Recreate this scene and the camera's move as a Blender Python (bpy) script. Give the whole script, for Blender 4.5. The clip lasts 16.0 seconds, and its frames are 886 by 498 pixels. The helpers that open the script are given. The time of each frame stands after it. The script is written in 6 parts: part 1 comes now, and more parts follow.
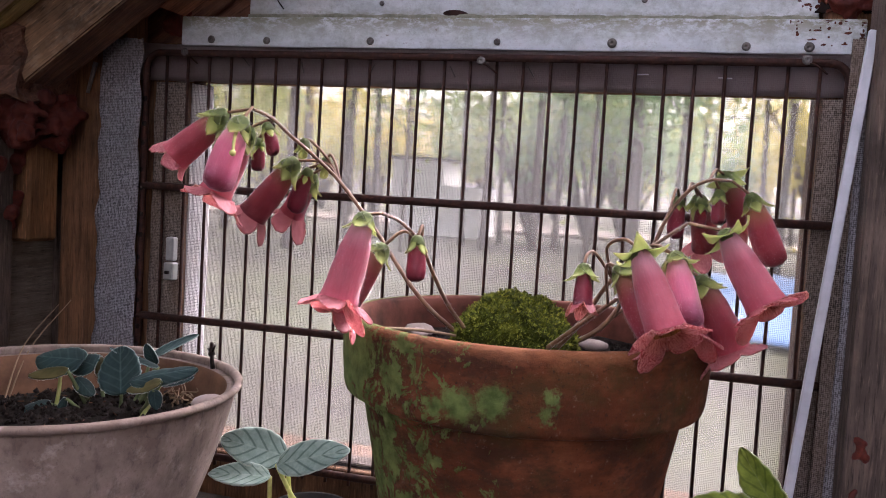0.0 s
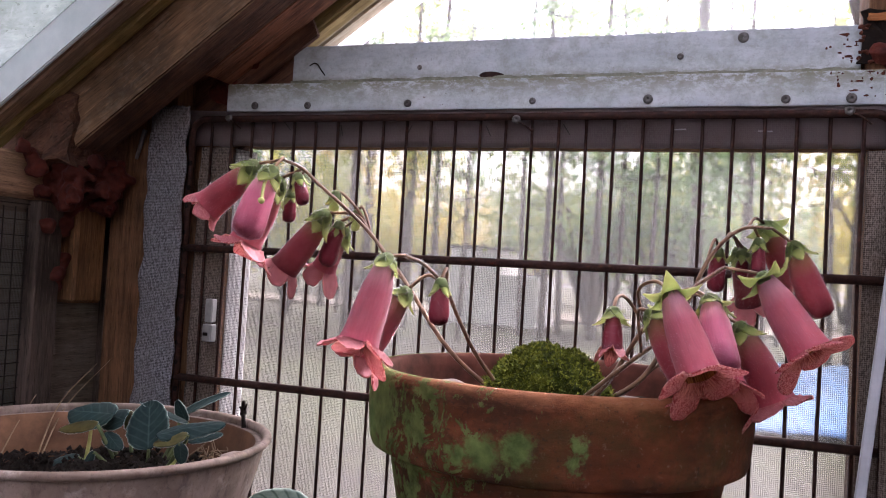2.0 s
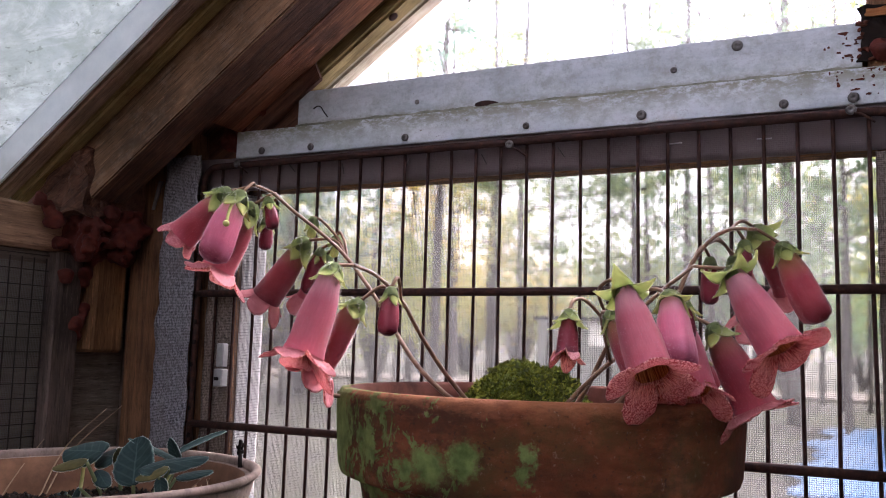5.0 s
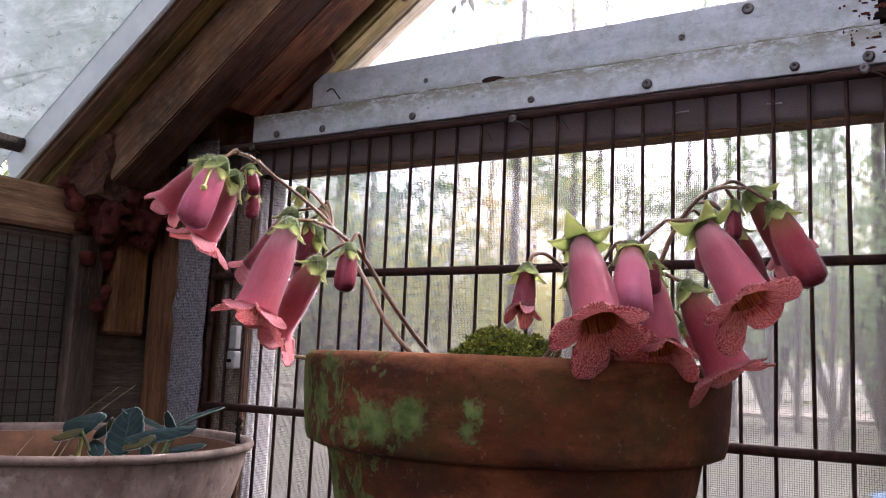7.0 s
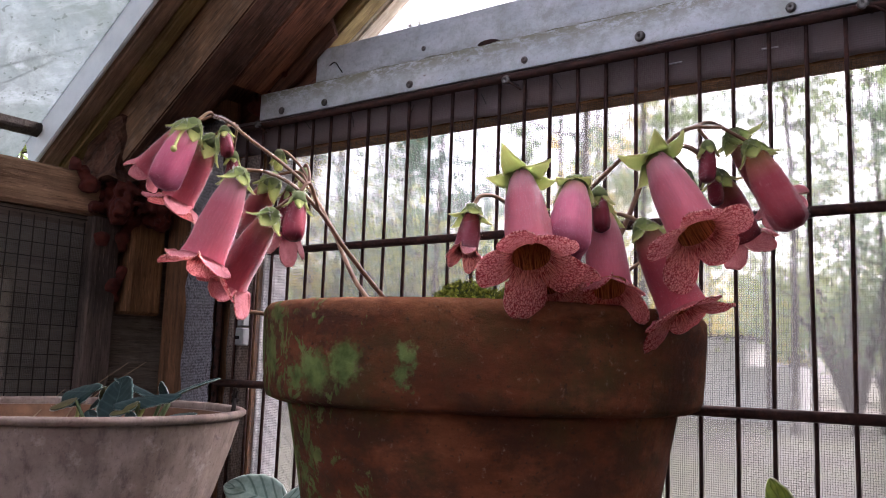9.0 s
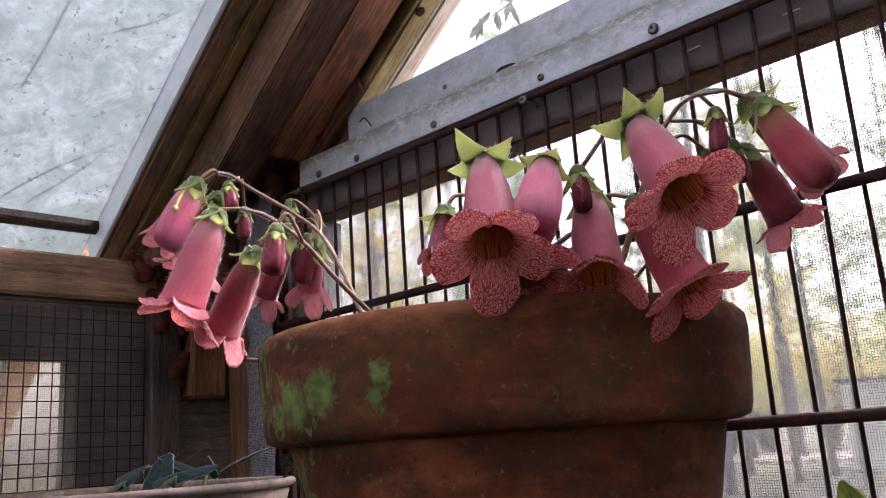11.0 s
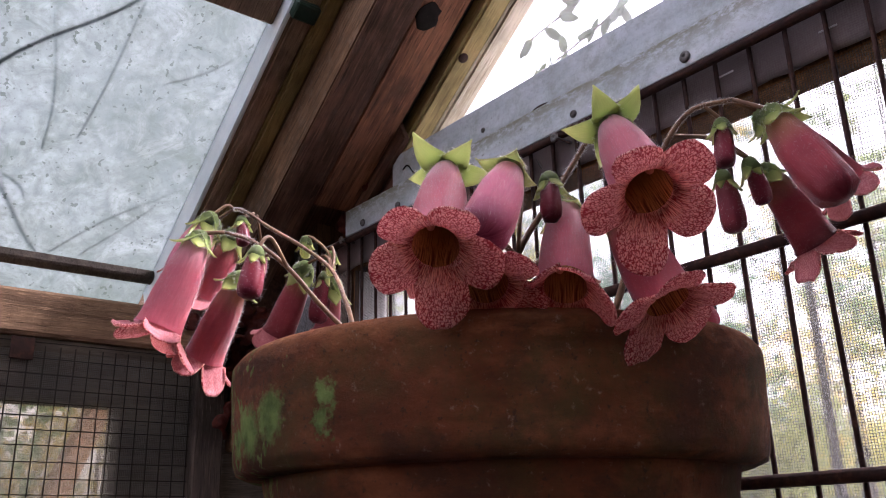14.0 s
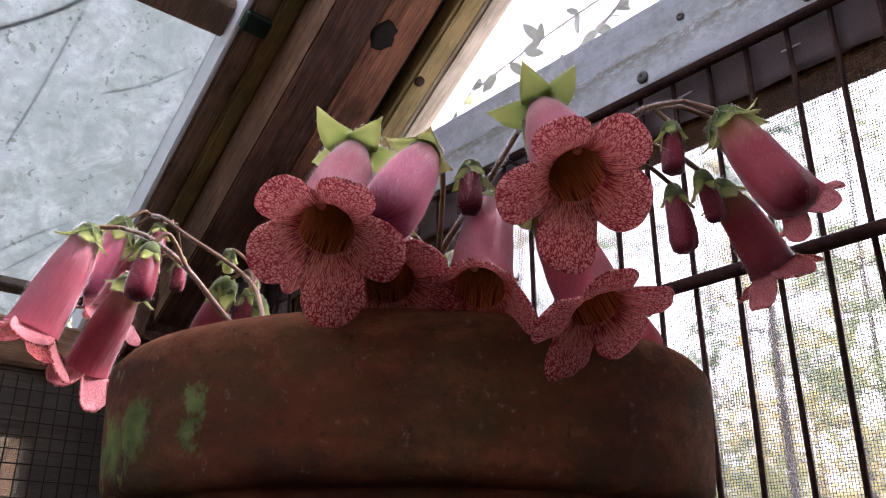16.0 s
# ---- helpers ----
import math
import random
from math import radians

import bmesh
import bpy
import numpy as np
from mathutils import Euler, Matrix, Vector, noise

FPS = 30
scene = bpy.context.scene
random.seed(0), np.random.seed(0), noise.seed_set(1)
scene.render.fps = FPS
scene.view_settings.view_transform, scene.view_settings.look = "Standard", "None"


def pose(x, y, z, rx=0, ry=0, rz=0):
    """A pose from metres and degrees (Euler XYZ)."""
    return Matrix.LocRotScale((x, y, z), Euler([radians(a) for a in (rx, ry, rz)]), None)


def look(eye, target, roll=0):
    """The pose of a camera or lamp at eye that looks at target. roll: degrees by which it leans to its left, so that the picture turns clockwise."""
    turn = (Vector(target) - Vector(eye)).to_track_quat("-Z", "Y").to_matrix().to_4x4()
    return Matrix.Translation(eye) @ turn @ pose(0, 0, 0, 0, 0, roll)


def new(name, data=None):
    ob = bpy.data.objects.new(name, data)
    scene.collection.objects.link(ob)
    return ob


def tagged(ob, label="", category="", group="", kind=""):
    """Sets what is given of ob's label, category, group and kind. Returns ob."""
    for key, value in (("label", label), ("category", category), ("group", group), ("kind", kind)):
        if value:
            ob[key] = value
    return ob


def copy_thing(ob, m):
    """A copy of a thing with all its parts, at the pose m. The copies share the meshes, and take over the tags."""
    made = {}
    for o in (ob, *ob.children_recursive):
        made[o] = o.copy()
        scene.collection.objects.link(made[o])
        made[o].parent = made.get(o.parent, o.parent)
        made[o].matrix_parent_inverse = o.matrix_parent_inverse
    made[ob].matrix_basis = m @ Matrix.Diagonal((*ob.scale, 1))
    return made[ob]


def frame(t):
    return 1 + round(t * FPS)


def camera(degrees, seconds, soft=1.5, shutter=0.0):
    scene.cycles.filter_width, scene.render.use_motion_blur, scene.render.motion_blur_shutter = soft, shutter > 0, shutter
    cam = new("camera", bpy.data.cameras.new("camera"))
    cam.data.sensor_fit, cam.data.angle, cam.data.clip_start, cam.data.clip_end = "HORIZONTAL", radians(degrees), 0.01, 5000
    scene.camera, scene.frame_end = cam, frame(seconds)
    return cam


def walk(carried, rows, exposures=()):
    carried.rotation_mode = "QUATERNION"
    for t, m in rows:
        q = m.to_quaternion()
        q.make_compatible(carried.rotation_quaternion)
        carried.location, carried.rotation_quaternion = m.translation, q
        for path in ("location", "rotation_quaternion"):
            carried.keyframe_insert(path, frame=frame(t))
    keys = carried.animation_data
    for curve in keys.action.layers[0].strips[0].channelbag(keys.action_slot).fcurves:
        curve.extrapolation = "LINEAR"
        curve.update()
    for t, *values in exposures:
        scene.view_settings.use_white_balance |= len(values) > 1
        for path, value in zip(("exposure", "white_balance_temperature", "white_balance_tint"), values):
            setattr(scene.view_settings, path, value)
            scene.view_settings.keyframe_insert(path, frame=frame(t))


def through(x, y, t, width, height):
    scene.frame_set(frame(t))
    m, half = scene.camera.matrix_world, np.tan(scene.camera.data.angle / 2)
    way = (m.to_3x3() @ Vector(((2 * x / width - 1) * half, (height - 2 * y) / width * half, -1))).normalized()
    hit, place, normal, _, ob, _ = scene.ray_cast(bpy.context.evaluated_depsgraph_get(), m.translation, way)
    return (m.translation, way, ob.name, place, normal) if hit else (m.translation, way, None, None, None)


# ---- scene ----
cam = camera(55.0, 16.0, soft=1.0)
METRES, EYE, TILT, LEAN, TURN = 0.45, 1.25, 0.0, 0.0, 16.4
ROWS = [
    (0.0, 0.0, 0.0, 0.0, 0.23, -3.89, -3.37),
    (0.5, 0.0101, 0.0046, -0.0167, 0.9, -2.81, -3.29),
    (1.0, 0.02, 0.0072, -0.0277, 1.86, -1.58, -3.25),
    (1.5, 0.0265, 0.0119, -0.0437, 2.68, 0.49, -3.31),
    (2.0, 0.0433, 0.0213, -0.0546, 4.15, 1.94, -3.35),
    (2.5, 0.063, 0.0297, -0.0674, 5.6, 2.84, -3.41),
    (3.0, 0.0835, 0.0338, -0.0819, 6.0, 3.47, -3.29),
    (3.5, 0.106, 0.0394, -0.0902, 6.14, 4.16, -2.79),
    (4.0, 0.134, 0.0502, -0.1033, 7.26, 5.17, -2.06),
    (6.5, 0.2955, 0.1321, -0.1633, 14.16, 7.72, -2.34),
    (7.0, 0.3219, 0.1485, -0.1845, 15.34, 7.71, -2.41),
    (7.5, 0.3474, 0.1581, -0.1943, 16.45, 7.44, -2.71),
    (8.0, 0.3678, 0.1711, -0.2036, 16.66, 7.22, -3.14),
    (8.5, 0.4015, 0.1946, -0.2182, 18.32, 7.06, -3.42),
    (11.0, 0.5193, 0.3607, -0.292, 29.24, 13.26, 3.7),
    (11.5, 0.5282, 0.3779, -0.2947, 29.73, 14.61, 3.49),
    (12.0, 0.5378, 0.4018, -0.3016, 30.18, 15.28, 3.02),
    (12.5, 0.5448, 0.4211, -0.3164, 31.9, 15.79, 2.9),
    (13.0, 0.5489, 0.4394, -0.3397, 34.83, 16.23, 3.63),
    (13.5, 0.5644, 0.4574, -0.3354, 36.24, 17.92, 2.81),
    (14.0, 0.5815, 0.4771, -0.332, 35.76, 18.6, 1.48),
    (14.5, 0.5908, 0.4996, -0.3347, 35.23, 19.09, 1.12),
    (15.0, 0.588, 0.5309, -0.33, 33.62, 19.3, -0.24),
    (15.5, 0.5687, 0.5634, -0.343, 33.37, 20.18, -0.41),
    (16.0, 0.5661, 0.5829, -0.3431, 33.2, 22.2, -0.28),
]
walk(cam, [(t, pose(0, 0, EYE, TILT, LEAN, TURN) @ pose(METRES * x, METRES * y, METRES * z, 90 + pitch, roll, yaw)) for t, x, y, z, yaw, pitch, roll in ROWS],
     [(0.0, 2.82, 6200, 31), (1.5, 2.76, 6170, 29), (4.0, 2.68, 6130, 29), (8.5, 2.66, 6080, 28), (12.0, 2.66, 6080, 28), (16.0, 2.54, 6080, 28)])

# ---- world and sun: overcast daylight over a wood ----
world = bpy.data.worlds.new("overcast_sky")
scene.world = world
world.use_nodes = True
wn = world.node_tree
sky = wn.nodes.new("ShaderNodeTexSky")
sky.sky_type, sky.sun_disc = "NISHITA", False
sky.sun_elevation, sky.sun_rotation = radians(48), radians(25)
sky.air_density, sky.dust_density, sky.ozone_density = 1.0, 4.0, 1.0
pale = wn.nodes.new("ShaderNodeHueSaturation")
pale.inputs["Saturation"].default_value = 0.22
wn.links.new(sky.outputs[0], pale.inputs["Color"])
wn.links.new(pale.outputs[0], wn.nodes["Background"].inputs["Color"])
wn.nodes["Background"].inputs["Strength"].default_value = 0.15
sun = new("sun", bpy.data.lights.new("sun", "SUN"))
sun.data.energy, sun.data.angle, sun.data.color = 1.4, radians(15), (1.0, 0.97, 0.92)
sun.matrix_world = look((2.0, 4.3, 5.3), (0, 0, 0))


# ---- helpers for building ----
WORLD = {}


def thing(name, place, label, category, group="", kind=""):
    ob = new(name)
    ob.location = place
    ob.empty_display_size = 0.02
    WORLD[ob] = Matrix.Translation(place)
    return tagged(ob, label, category, group, kind)


def finish(me, materials, smooth):
    for m in (materials if isinstance(materials, (list, tuple)) else [materials]):
        me.materials.append(m)
    if smooth:
        me.shade_smooth()
    return me


def part(name, bm, material, parent=None, label="", smooth=True):
    """Links a bmesh as one mesh object, under a thing or a part if given."""
    me = bpy.data.meshes.new(name)
    bm.to_mesh(me)
    bm.free()
    return placed(name, finish(me, material, smooth), parent, label)


def placed(name, me, parent=None, label="", m=None):
    ob = new(name, me)
    ob.matrix_basis = m or Matrix()
    if parent:
        ob.parent = parent
        ob.matrix_parent_inverse = WORLD[parent].inverted()
    WORLD[ob] = ob.matrix_basis.copy()
    if label:
        ob["label"] = label
    return ob


def mesh(name, verts, faces):
    me = bpy.data.meshes.new(name)
    me.from_pydata([tuple(v) for v in verts], [], faces)
    me.update()
    return me


def box(bm, x0, x1, y0, y1, z0, z1, bevel=0.0, m=None, segments=1):
    made = bmesh.ops.create_cube(bm, size=1.0)["verts"]
    for v in made:
        v.co = Vector((x0 + (v.co.x + 0.5) * (x1 - x0), y0 + (v.co.y + 0.5) * (y1 - y0), z0 + (v.co.z + 0.5) * (z1 - z0)))
        if m:
            v.co = m @ v.co
    if bevel:
        edges = list({e for v in made for e in v.link_edges})
        bmesh.ops.bevel(bm, geom=edges, offset=bevel, segments=segments, affect="EDGES", profile=0.6)
    return bm


def one_box(*a, **k):
    return box(bmesh.new(), *a, **k)


def lathe(profile, n=72, centre=(0, 0, 0), wobble=0.0):
    """A turned form from (radius, height) pairs."""
    bm = bmesh.new()
    rings = []
    for r, z in profile:
        ring = []
        for k in range(n):
            a = 2 * math.pi * k / n
            d = 1 + wobble * noise.noise((2 * math.cos(a), 2 * math.sin(a), 9 * z))
            ring.append(bm.verts.new((centre[0] + r * d * math.cos(a), centre[1] + r * d * math.sin(a), centre[2] + z)))
        rings.append(ring)
    for a, b in zip(rings, rings[1:]):
        for k in range(n):
            bm.faces.new((a[k], a[(k + 1) % n], b[(k + 1) % n], b[k]))
    bmesh.ops.recalc_face_normals(bm, faces=bm.faces)
    return bm


def smooth_line(points, n=8):
    """Points along a Catmull-Rom line."""
    p = [Vector(q) for q in points]
    p = [2 * p[0] - p[1]] + p + [2 * p[-1] - p[-2]]
    out = []
    for i in range(1, len(p) - 2):
        for k in range(n):
            t = k / n
            a, b, c, d = p[i - 1:i + 3]
            out.append(0.5 * (2 * b + (c - a) * t + (2 * a - 5 * b + 4 * c - d) * t * t + (3 * b - a - 3 * c + d) * t ** 3))
    return out + [p[-2]]


def tube(bm, line, radii, n=8, cap=True):
    """A round tube along a line of points; radii: one, or one at each end."""
    line = [Vector(q) for q in line]
    r0, r1 = radii if isinstance(radii, tuple) else (radii, radii)
    rings, side = [], None
    for i, q in enumerate(line):
        d = (line[min(i + 1, len(line) - 1)] - line[max(i - 1, 0)]).normalized()
        side = d.orthogonal().normalized() if side is None else (side - d * side.dot(d)).normalized()
        other = d.cross(side)
        r = r0 + (r1 - r0) * i / (len(line) - 1)
        rings.append([bm.verts.new(q + r * (math.cos(2 * math.pi * k / n) * side + math.sin(2 * math.pi * k / n) * other)) for k in range(n)])
    for a, b in zip(rings, rings[1:]):
        for k in range(n):
            bm.faces.new((a[k], a[(k + 1) % n], b[(k + 1) % n], b[k]))
    if cap:
        bm.faces.new(rings[0][::-1])
        bm.faces.new(rings[-1])
    return bm


def sheet(name, grid, thick, materials, uv=None):
    """A thin leaf of real thickness over a grid of points, front in the first material, back and rim in the second."""
    g = np.array(grid, float)
    n, m = g.shape[:2]
    du, dv = np.gradient(g, axis=0), np.gradient(g, axis=1)
    nor = np.cross(du, dv)
    nor /= np.linalg.norm(nor, axis=2, keepdims=True) + 1e-12
    front, back = (g + nor * thick / 2).reshape(-1, 3), (g - nor * thick / 2).reshape(-1, 3)
    q = lambda i, j: i * m + j
    faces, slots = [], []
    for i in range(n - 1):
        for j in range(m - 1):
            f = (q(i, j), q(i + 1, j), q(i + 1, j + 1), q(i, j + 1))
            faces += [f, tuple(n * m + v for v in f[::-1])]
            slots += [0, 1]
    rim = [q(i, 0) for i in range(n)] + [q(n - 1, j) for j in range(1, m)] + [q(i, m - 1) for i in range(n - 2, -1, -1)] + [q(0, j) for j in range(m - 2, 0, -1)]
    for a, b in zip(rim, rim[1:] + rim[:1]):
        faces.append((b, a, a + n * m, b + n * m))
        slots.append(1)
    me = mesh(name, np.vstack([front, back]), faces)
    for mt in materials:
        me.materials.append(mt)
    me.polygons.foreach_set("material_index", slots)
    if uv is not None:
        flat = np.array(uv, float).reshape(-1, 2)
        layer = me.uv_layers.new(name="across")
        for loop in me.loops:
            layer.data[loop.index].uv = flat[loop.vertex_index % (n * m)]
    me.shade_smooth()
    return me


# ---- materials ----
def material(name, roughness=0.7, metal=0.0, specular=0.4):
    mt = bpy.data.materials.new(name)
    mt.use_nodes = True
    b = mt.node_tree.nodes["Principled BSDF"]
    b.inputs["Roughness"].default_value, b.inputs["Metallic"].default_value = roughness, metal
    b.inputs["Specular IOR Level"].default_value = specular
    return mt, mt.node_tree, b


def node(nt, kind, **values):
    n = nt.nodes.new("ShaderNode" + kind)
    for k, v in values.items():
        k = k.replace("_", " ")
        n.inputs[int(k) if k.isdigit() else k].default_value = v
    return n


def coords(nt, which="Object", scale=(1, 1, 1), turn=(0, 0, 0)):
    out = nt.nodes.new("ShaderNodeTexCoord").outputs[which]
    for key, v in (("Rotation", [radians(a) for a in turn]), ("Scale", scale)):
        if any(turn) or key == "Scale":
            m = node(nt, "Mapping")
            m.inputs[key].default_value = v
            nt.links.new(out, m.inputs["Vector"])
            out = m.outputs[0]
    return out


def grain(nt, vec, scale, detail=5.0, rough=0.6, distort=0.0):
    n = node(nt, "TexNoise", Scale=scale, Detail=detail, Roughness=rough, Distortion=distort)
    nt.links.new(vec, n.inputs["Vector"])
    return n.outputs["Fac"]


def ramp(nt, fac, stops):
    r = nt.nodes.new("ShaderNodeValToRGB")
    while len(r.color_ramp.elements) < len(stops):
        r.color_ramp.elements.new(0.5)
    for e, (p, c) in zip(r.color_ramp.elements, stops):
        e.position, e.color = p, (*c, 1) if len(c) == 3 else c
    nt.links.new(fac, r.inputs[0])
    return r.outputs[0]


def mix(nt, fac, a, b, blend="MIX"):
    n = nt.nodes.new("ShaderNodeMix")
    n.data_type, n.blend_type = "RGBA", blend
    for key, v in ((0, fac), (6, a), (7, b)):
        if isinstance(v, (int, float)):
            n.inputs[key].default_value = v
        elif isinstance(v, tuple):
            n.inputs[key].default_value = (*v, 1)
        else:
            nt.links.new(v, n.inputs[key])
    return n.outputs[2]


def bump(nt, b, height, strength=0.5, distance=0.001):
    n = node(nt, "Bump", Strength=strength, Distance=distance)
    nt.links.new(height, n.inputs["Height"])
    nt.links.new(n.outputs[0], b.inputs["Normal"])


def colour(nt, b, c):
    nt.links.new(c, b.inputs["Base Color"])


def maths(nt, op, a, b_=0.0, clamp=False):
    n = nt.nodes.new("ShaderNodeMath")
    n.operation, n.use_clamp = op, clamp
    for i, v in enumerate((a, b_)):
        if isinstance(v, (int, float)):
            n.inputs[i].default_value = v
        else:
            nt.links.new(v, n.inputs[i])
    return n.outputs[0]


def wood(name, dark, light, turn=(0, 0, 0), along="z", roughness=0.8, pale_dust=0.0):
    """Old timber: long grain along one axis, blotches and dust."""
    mt, nt, b = material(name, roughness, 0, 0.15)
    s = {"x": (3, 45, 45), "y": (45, 3, 45), "z": (45, 45, 3)}[along]
    g = grain(nt, coords(nt, scale=s, turn=turn), 3.0, 8, 0.65, 0.6)
    big = grain(nt, coords(nt), 14, 4, 0.6)
    c = ramp(nt, g, [(0.25, dark), (0.75, light)])
    c = mix(nt, ramp(nt, big, [(0.4, (0, 0, 0)), (0.7, (0.75,) * 3)]), c, tuple(0.45 * v for v in dark))
    if pale_dust:
        c = mix(nt, ramp(nt, grain(nt, coords(nt), 60, 6, 0.7), [(0.5, (0, 0, 0)), (0.75, (pale_dust,) * 3)]), c, (0.4, 0.36, 0.31))
    fine = grain(nt, coords(nt, scale=s, turn=turn), 16.0, 5, 0.7)
    c = mix(nt, ramp(nt, fine, [(0.34, (0.75,) * 3), (0.45, (0, 0, 0))]), c, tuple(0.4 * v for v in dark))
    c = mix(nt, ramp(nt, fine, [(0.56, (0, 0, 0)), (0.7, (0.45,) * 3)]), c, tuple(min(0.9, 1.5 * v) for v in light))
    colour(nt, b, c)
    bump(nt, b, maths(nt, "ADD", g, maths(nt, "MULTIPLY", fine, 0.5)), 0.8, 0.0018)
    return mt


def plain(name, a, b_, scale=40, roughness=0.7, metal=0.0, rise=0.3, distance=0.0006):
    mt, nt, b = material(name, roughness, metal, 0.2)
    f = grain(nt, coords(nt), scale, 6, 0.65)
    colour(nt, b, mix(nt, ramp(nt, grain(nt, coords(nt), scale * 0.2, 3), [(0.3, (0, 0, 0)), (0.7, (0.6,) * 3)]), ramp(nt, f, [(0.3, a), (0.7, b_)]), tuple(0.7 * v for v in a)))
    bump(nt, b, f, rise, distance)
    return mt


SLOPE = math.degrees(math.atan(0.69))
M = {}
M["post_wood"] = wood("brown_post_wood", (0.040, 0.020, 0.011), (0.24, 0.120, 0.058))
M["block_wood"] = wood("orange_brown_wood", (0.075, 0.036, 0.016), (0.31, 0.155, 0.068))
M["rafter_wood"] = wood("rafter_wood", (0.032, 0.015, 0.010), (0.19, 0.090, 0.056), (0, SLOPE, 0), "x", pale_dust=0.06)
M["rafter_red"] = wood("reddish_rafter_wood", (0.060, 0.023, 0.012), (0.38, 0.155, 0.085), (0, SLOPE, 0), "x", pale_dust=0.05)
# Tan dusty copy of rafter_wood, lightened for the light on its side.
M["rafter_side"] = wood("lit_rafter_side", (0.070, 0.041, 0.023), (0.30, 0.172, 0.095), (0, SLOPE, 0), "x", pale_dust=0.2)
M["olive_wood"] = wood("olive_batten_wood", (0.20, 0.14, 0.055), (0.38, 0.28, 0.115), (0, SLOPE, 0), "x")
M["stile_wood"] = wood("stile_wood", (0.19, 0.125, 0.085), (0.42, 0.28, 0.19), (0, SLOPE, 0), "x")
M["core_wood"] = wood("orange_splintered_wood", (0.12, 0.04, 0.012), (0.42, 0.17, 0.06), (0, 0, 0), "x")
M["pale_wood"] = wood("pale_bare_wood", (0.40, 0.32, 0.20), (0.66, 0.58, 0.44), (0, SLOPE, 0), "x")
M["plate_wood"] = wood("plate_wood", (0.15, 0.085, 0.05), (0.46, 0.28, 0.165), (0, 0, 0), "y")
M["grey_wood"] = wood("grey_weathered_wood", (0.032, 0.026, 0.022), (0.15, 0.12, 0.10))
M["old_post"] = wood("dark_weathered_post_wood", (0.030, 0.022, 0.018), (0.17, 0.125, 0.100))
M["wall_boards"] = wood("grey_brown_wall_boards", (0.075, 0.060, 0.047), (0.25, 0.20, 0.155), (0, 0, 0), "y")
M["bench_wood"] = wood("dark_bench_wood", (0.03, 0.024, 0.02), (0.10, 0.08, 0.065), (0, 0, 0), "x")
M["foam"] = plain("red_brown_foam", (0.040, 0.008, 0.006), (0.125, 0.022, 0.012), 110, 0.8, 0.0, 0.9, 0.002)
M["grime"] = plain("green_grey_grime", (0.12, 0.125, 0.085), (0.30, 0.30, 0.24), 150, 0.9)
# Near-black for knots and dark marks, also for painted shade in gaps and holes.
M["knot"] = plain("dark_knot_and_shade", (0.006, 0.004, 0.003), (0.016, 0.010, 0.007), 200, 1.0)
M["green_plastic"] = plain("dark_green_plastic", (0.01, 0.025, 0.018), (0.02, 0.045, 0.03), 80, 0.5)
M["plastic"] = plain("grey_white_latch_plastic", (0.18, 0.18, 0.175), (0.30, 0.30, 0.29), 90, 0.5)
M["edge_strip"] = plain("bluish_white_edge_strip", (0.66, 0.75, 0.79), (0.82, 0.89, 0.92), 60, 0.4)
M["grey_strip"] = plain("grey_edge_strip", (0.40, 0.42, 0.45), (0.54, 0.56, 0.59), 60, 0.5)
M["steel"] = plain("dull_screw_steel", (0.06, 0.055, 0.05), (0.2, 0.19, 0.18), 400, 0.5, 0.7)
M["bright_steel"] = plain("bright_staple_steel", (0.5, 0.5, 0.5), (0.7, 0.7, 0.7), 200, 0.35, 0.3)
M["black"] = plain("black_rubber", (0.005, 0.004, 0.004), (0.012, 0.010, 0.009), 90, 1.0)
M["galvanised"] = plain("galvanised_wire", (0.10, 0.10, 0.10), (0.2, 0.19, 0.18), 300, 0.55, 0.5)
M["dull_wire"] = plain("dull_rusting_mesh_wire", (0.022, 0.017, 0.014), (0.060, 0.045, 0.036), 300, 0.8, 0.2)

# rusted steel of the wire rack
mt, nt, b = material("rusted_rack_steel", 0.85, 0.1, 0.2)
f = grain(nt, coords(nt), 180, 6, 0.7)
colour(nt, b, ramp(nt, f, [(0.3, (0.014, 0.007, 0.006)), (0.55, (0.034, 0.014, 0.010)), (0.78, (0.095, 0.034, 0.019))]))
bump(nt, b, f, 0.6, 0.0006)
M["rust"] = mt
M["rust_red"] = plain("flaking_red_rust", (0.035, 0.010, 0.006), (0.13, 0.035, 0.018), 300, 0.9)

# white-painted aluminium bars: green algae, scratches, rust spots
mt, nt, b = material("white_painted_metal", 0.5, 0.0)
c = coords(nt)
base = ramp(nt, grain(nt, coords(nt, scale=(1, 3, 3)), 18, 6, 0.7), [(0.3, (0.30, 0.335, 0.355)), (0.65, (0.46, 0.495, 0.52))])
base = mix(nt, ramp(nt, grain(nt, c, 55, 7, 0.75), [(0.45, (0, 0, 0)), (0.66, (0.75,) * 3)]), base, (0.215, 0.24, 0.205))
base = mix(nt, ramp(nt, grain(nt, c, 190, 3, 0.5), [(0.735, (0, 0, 0)), (0.76, (0.8,) * 3)]), base, (0.12, 0.08, 0.06))
base = mix(nt, ramp(nt, grain(nt, coords(nt, scale=(0.9, 1, 1)), 330, 6, 0.8), [(0.52, (0, 0, 0)), (0.66, (0.5,) * 3)]), base, (0.22, 0.22, 0.205))
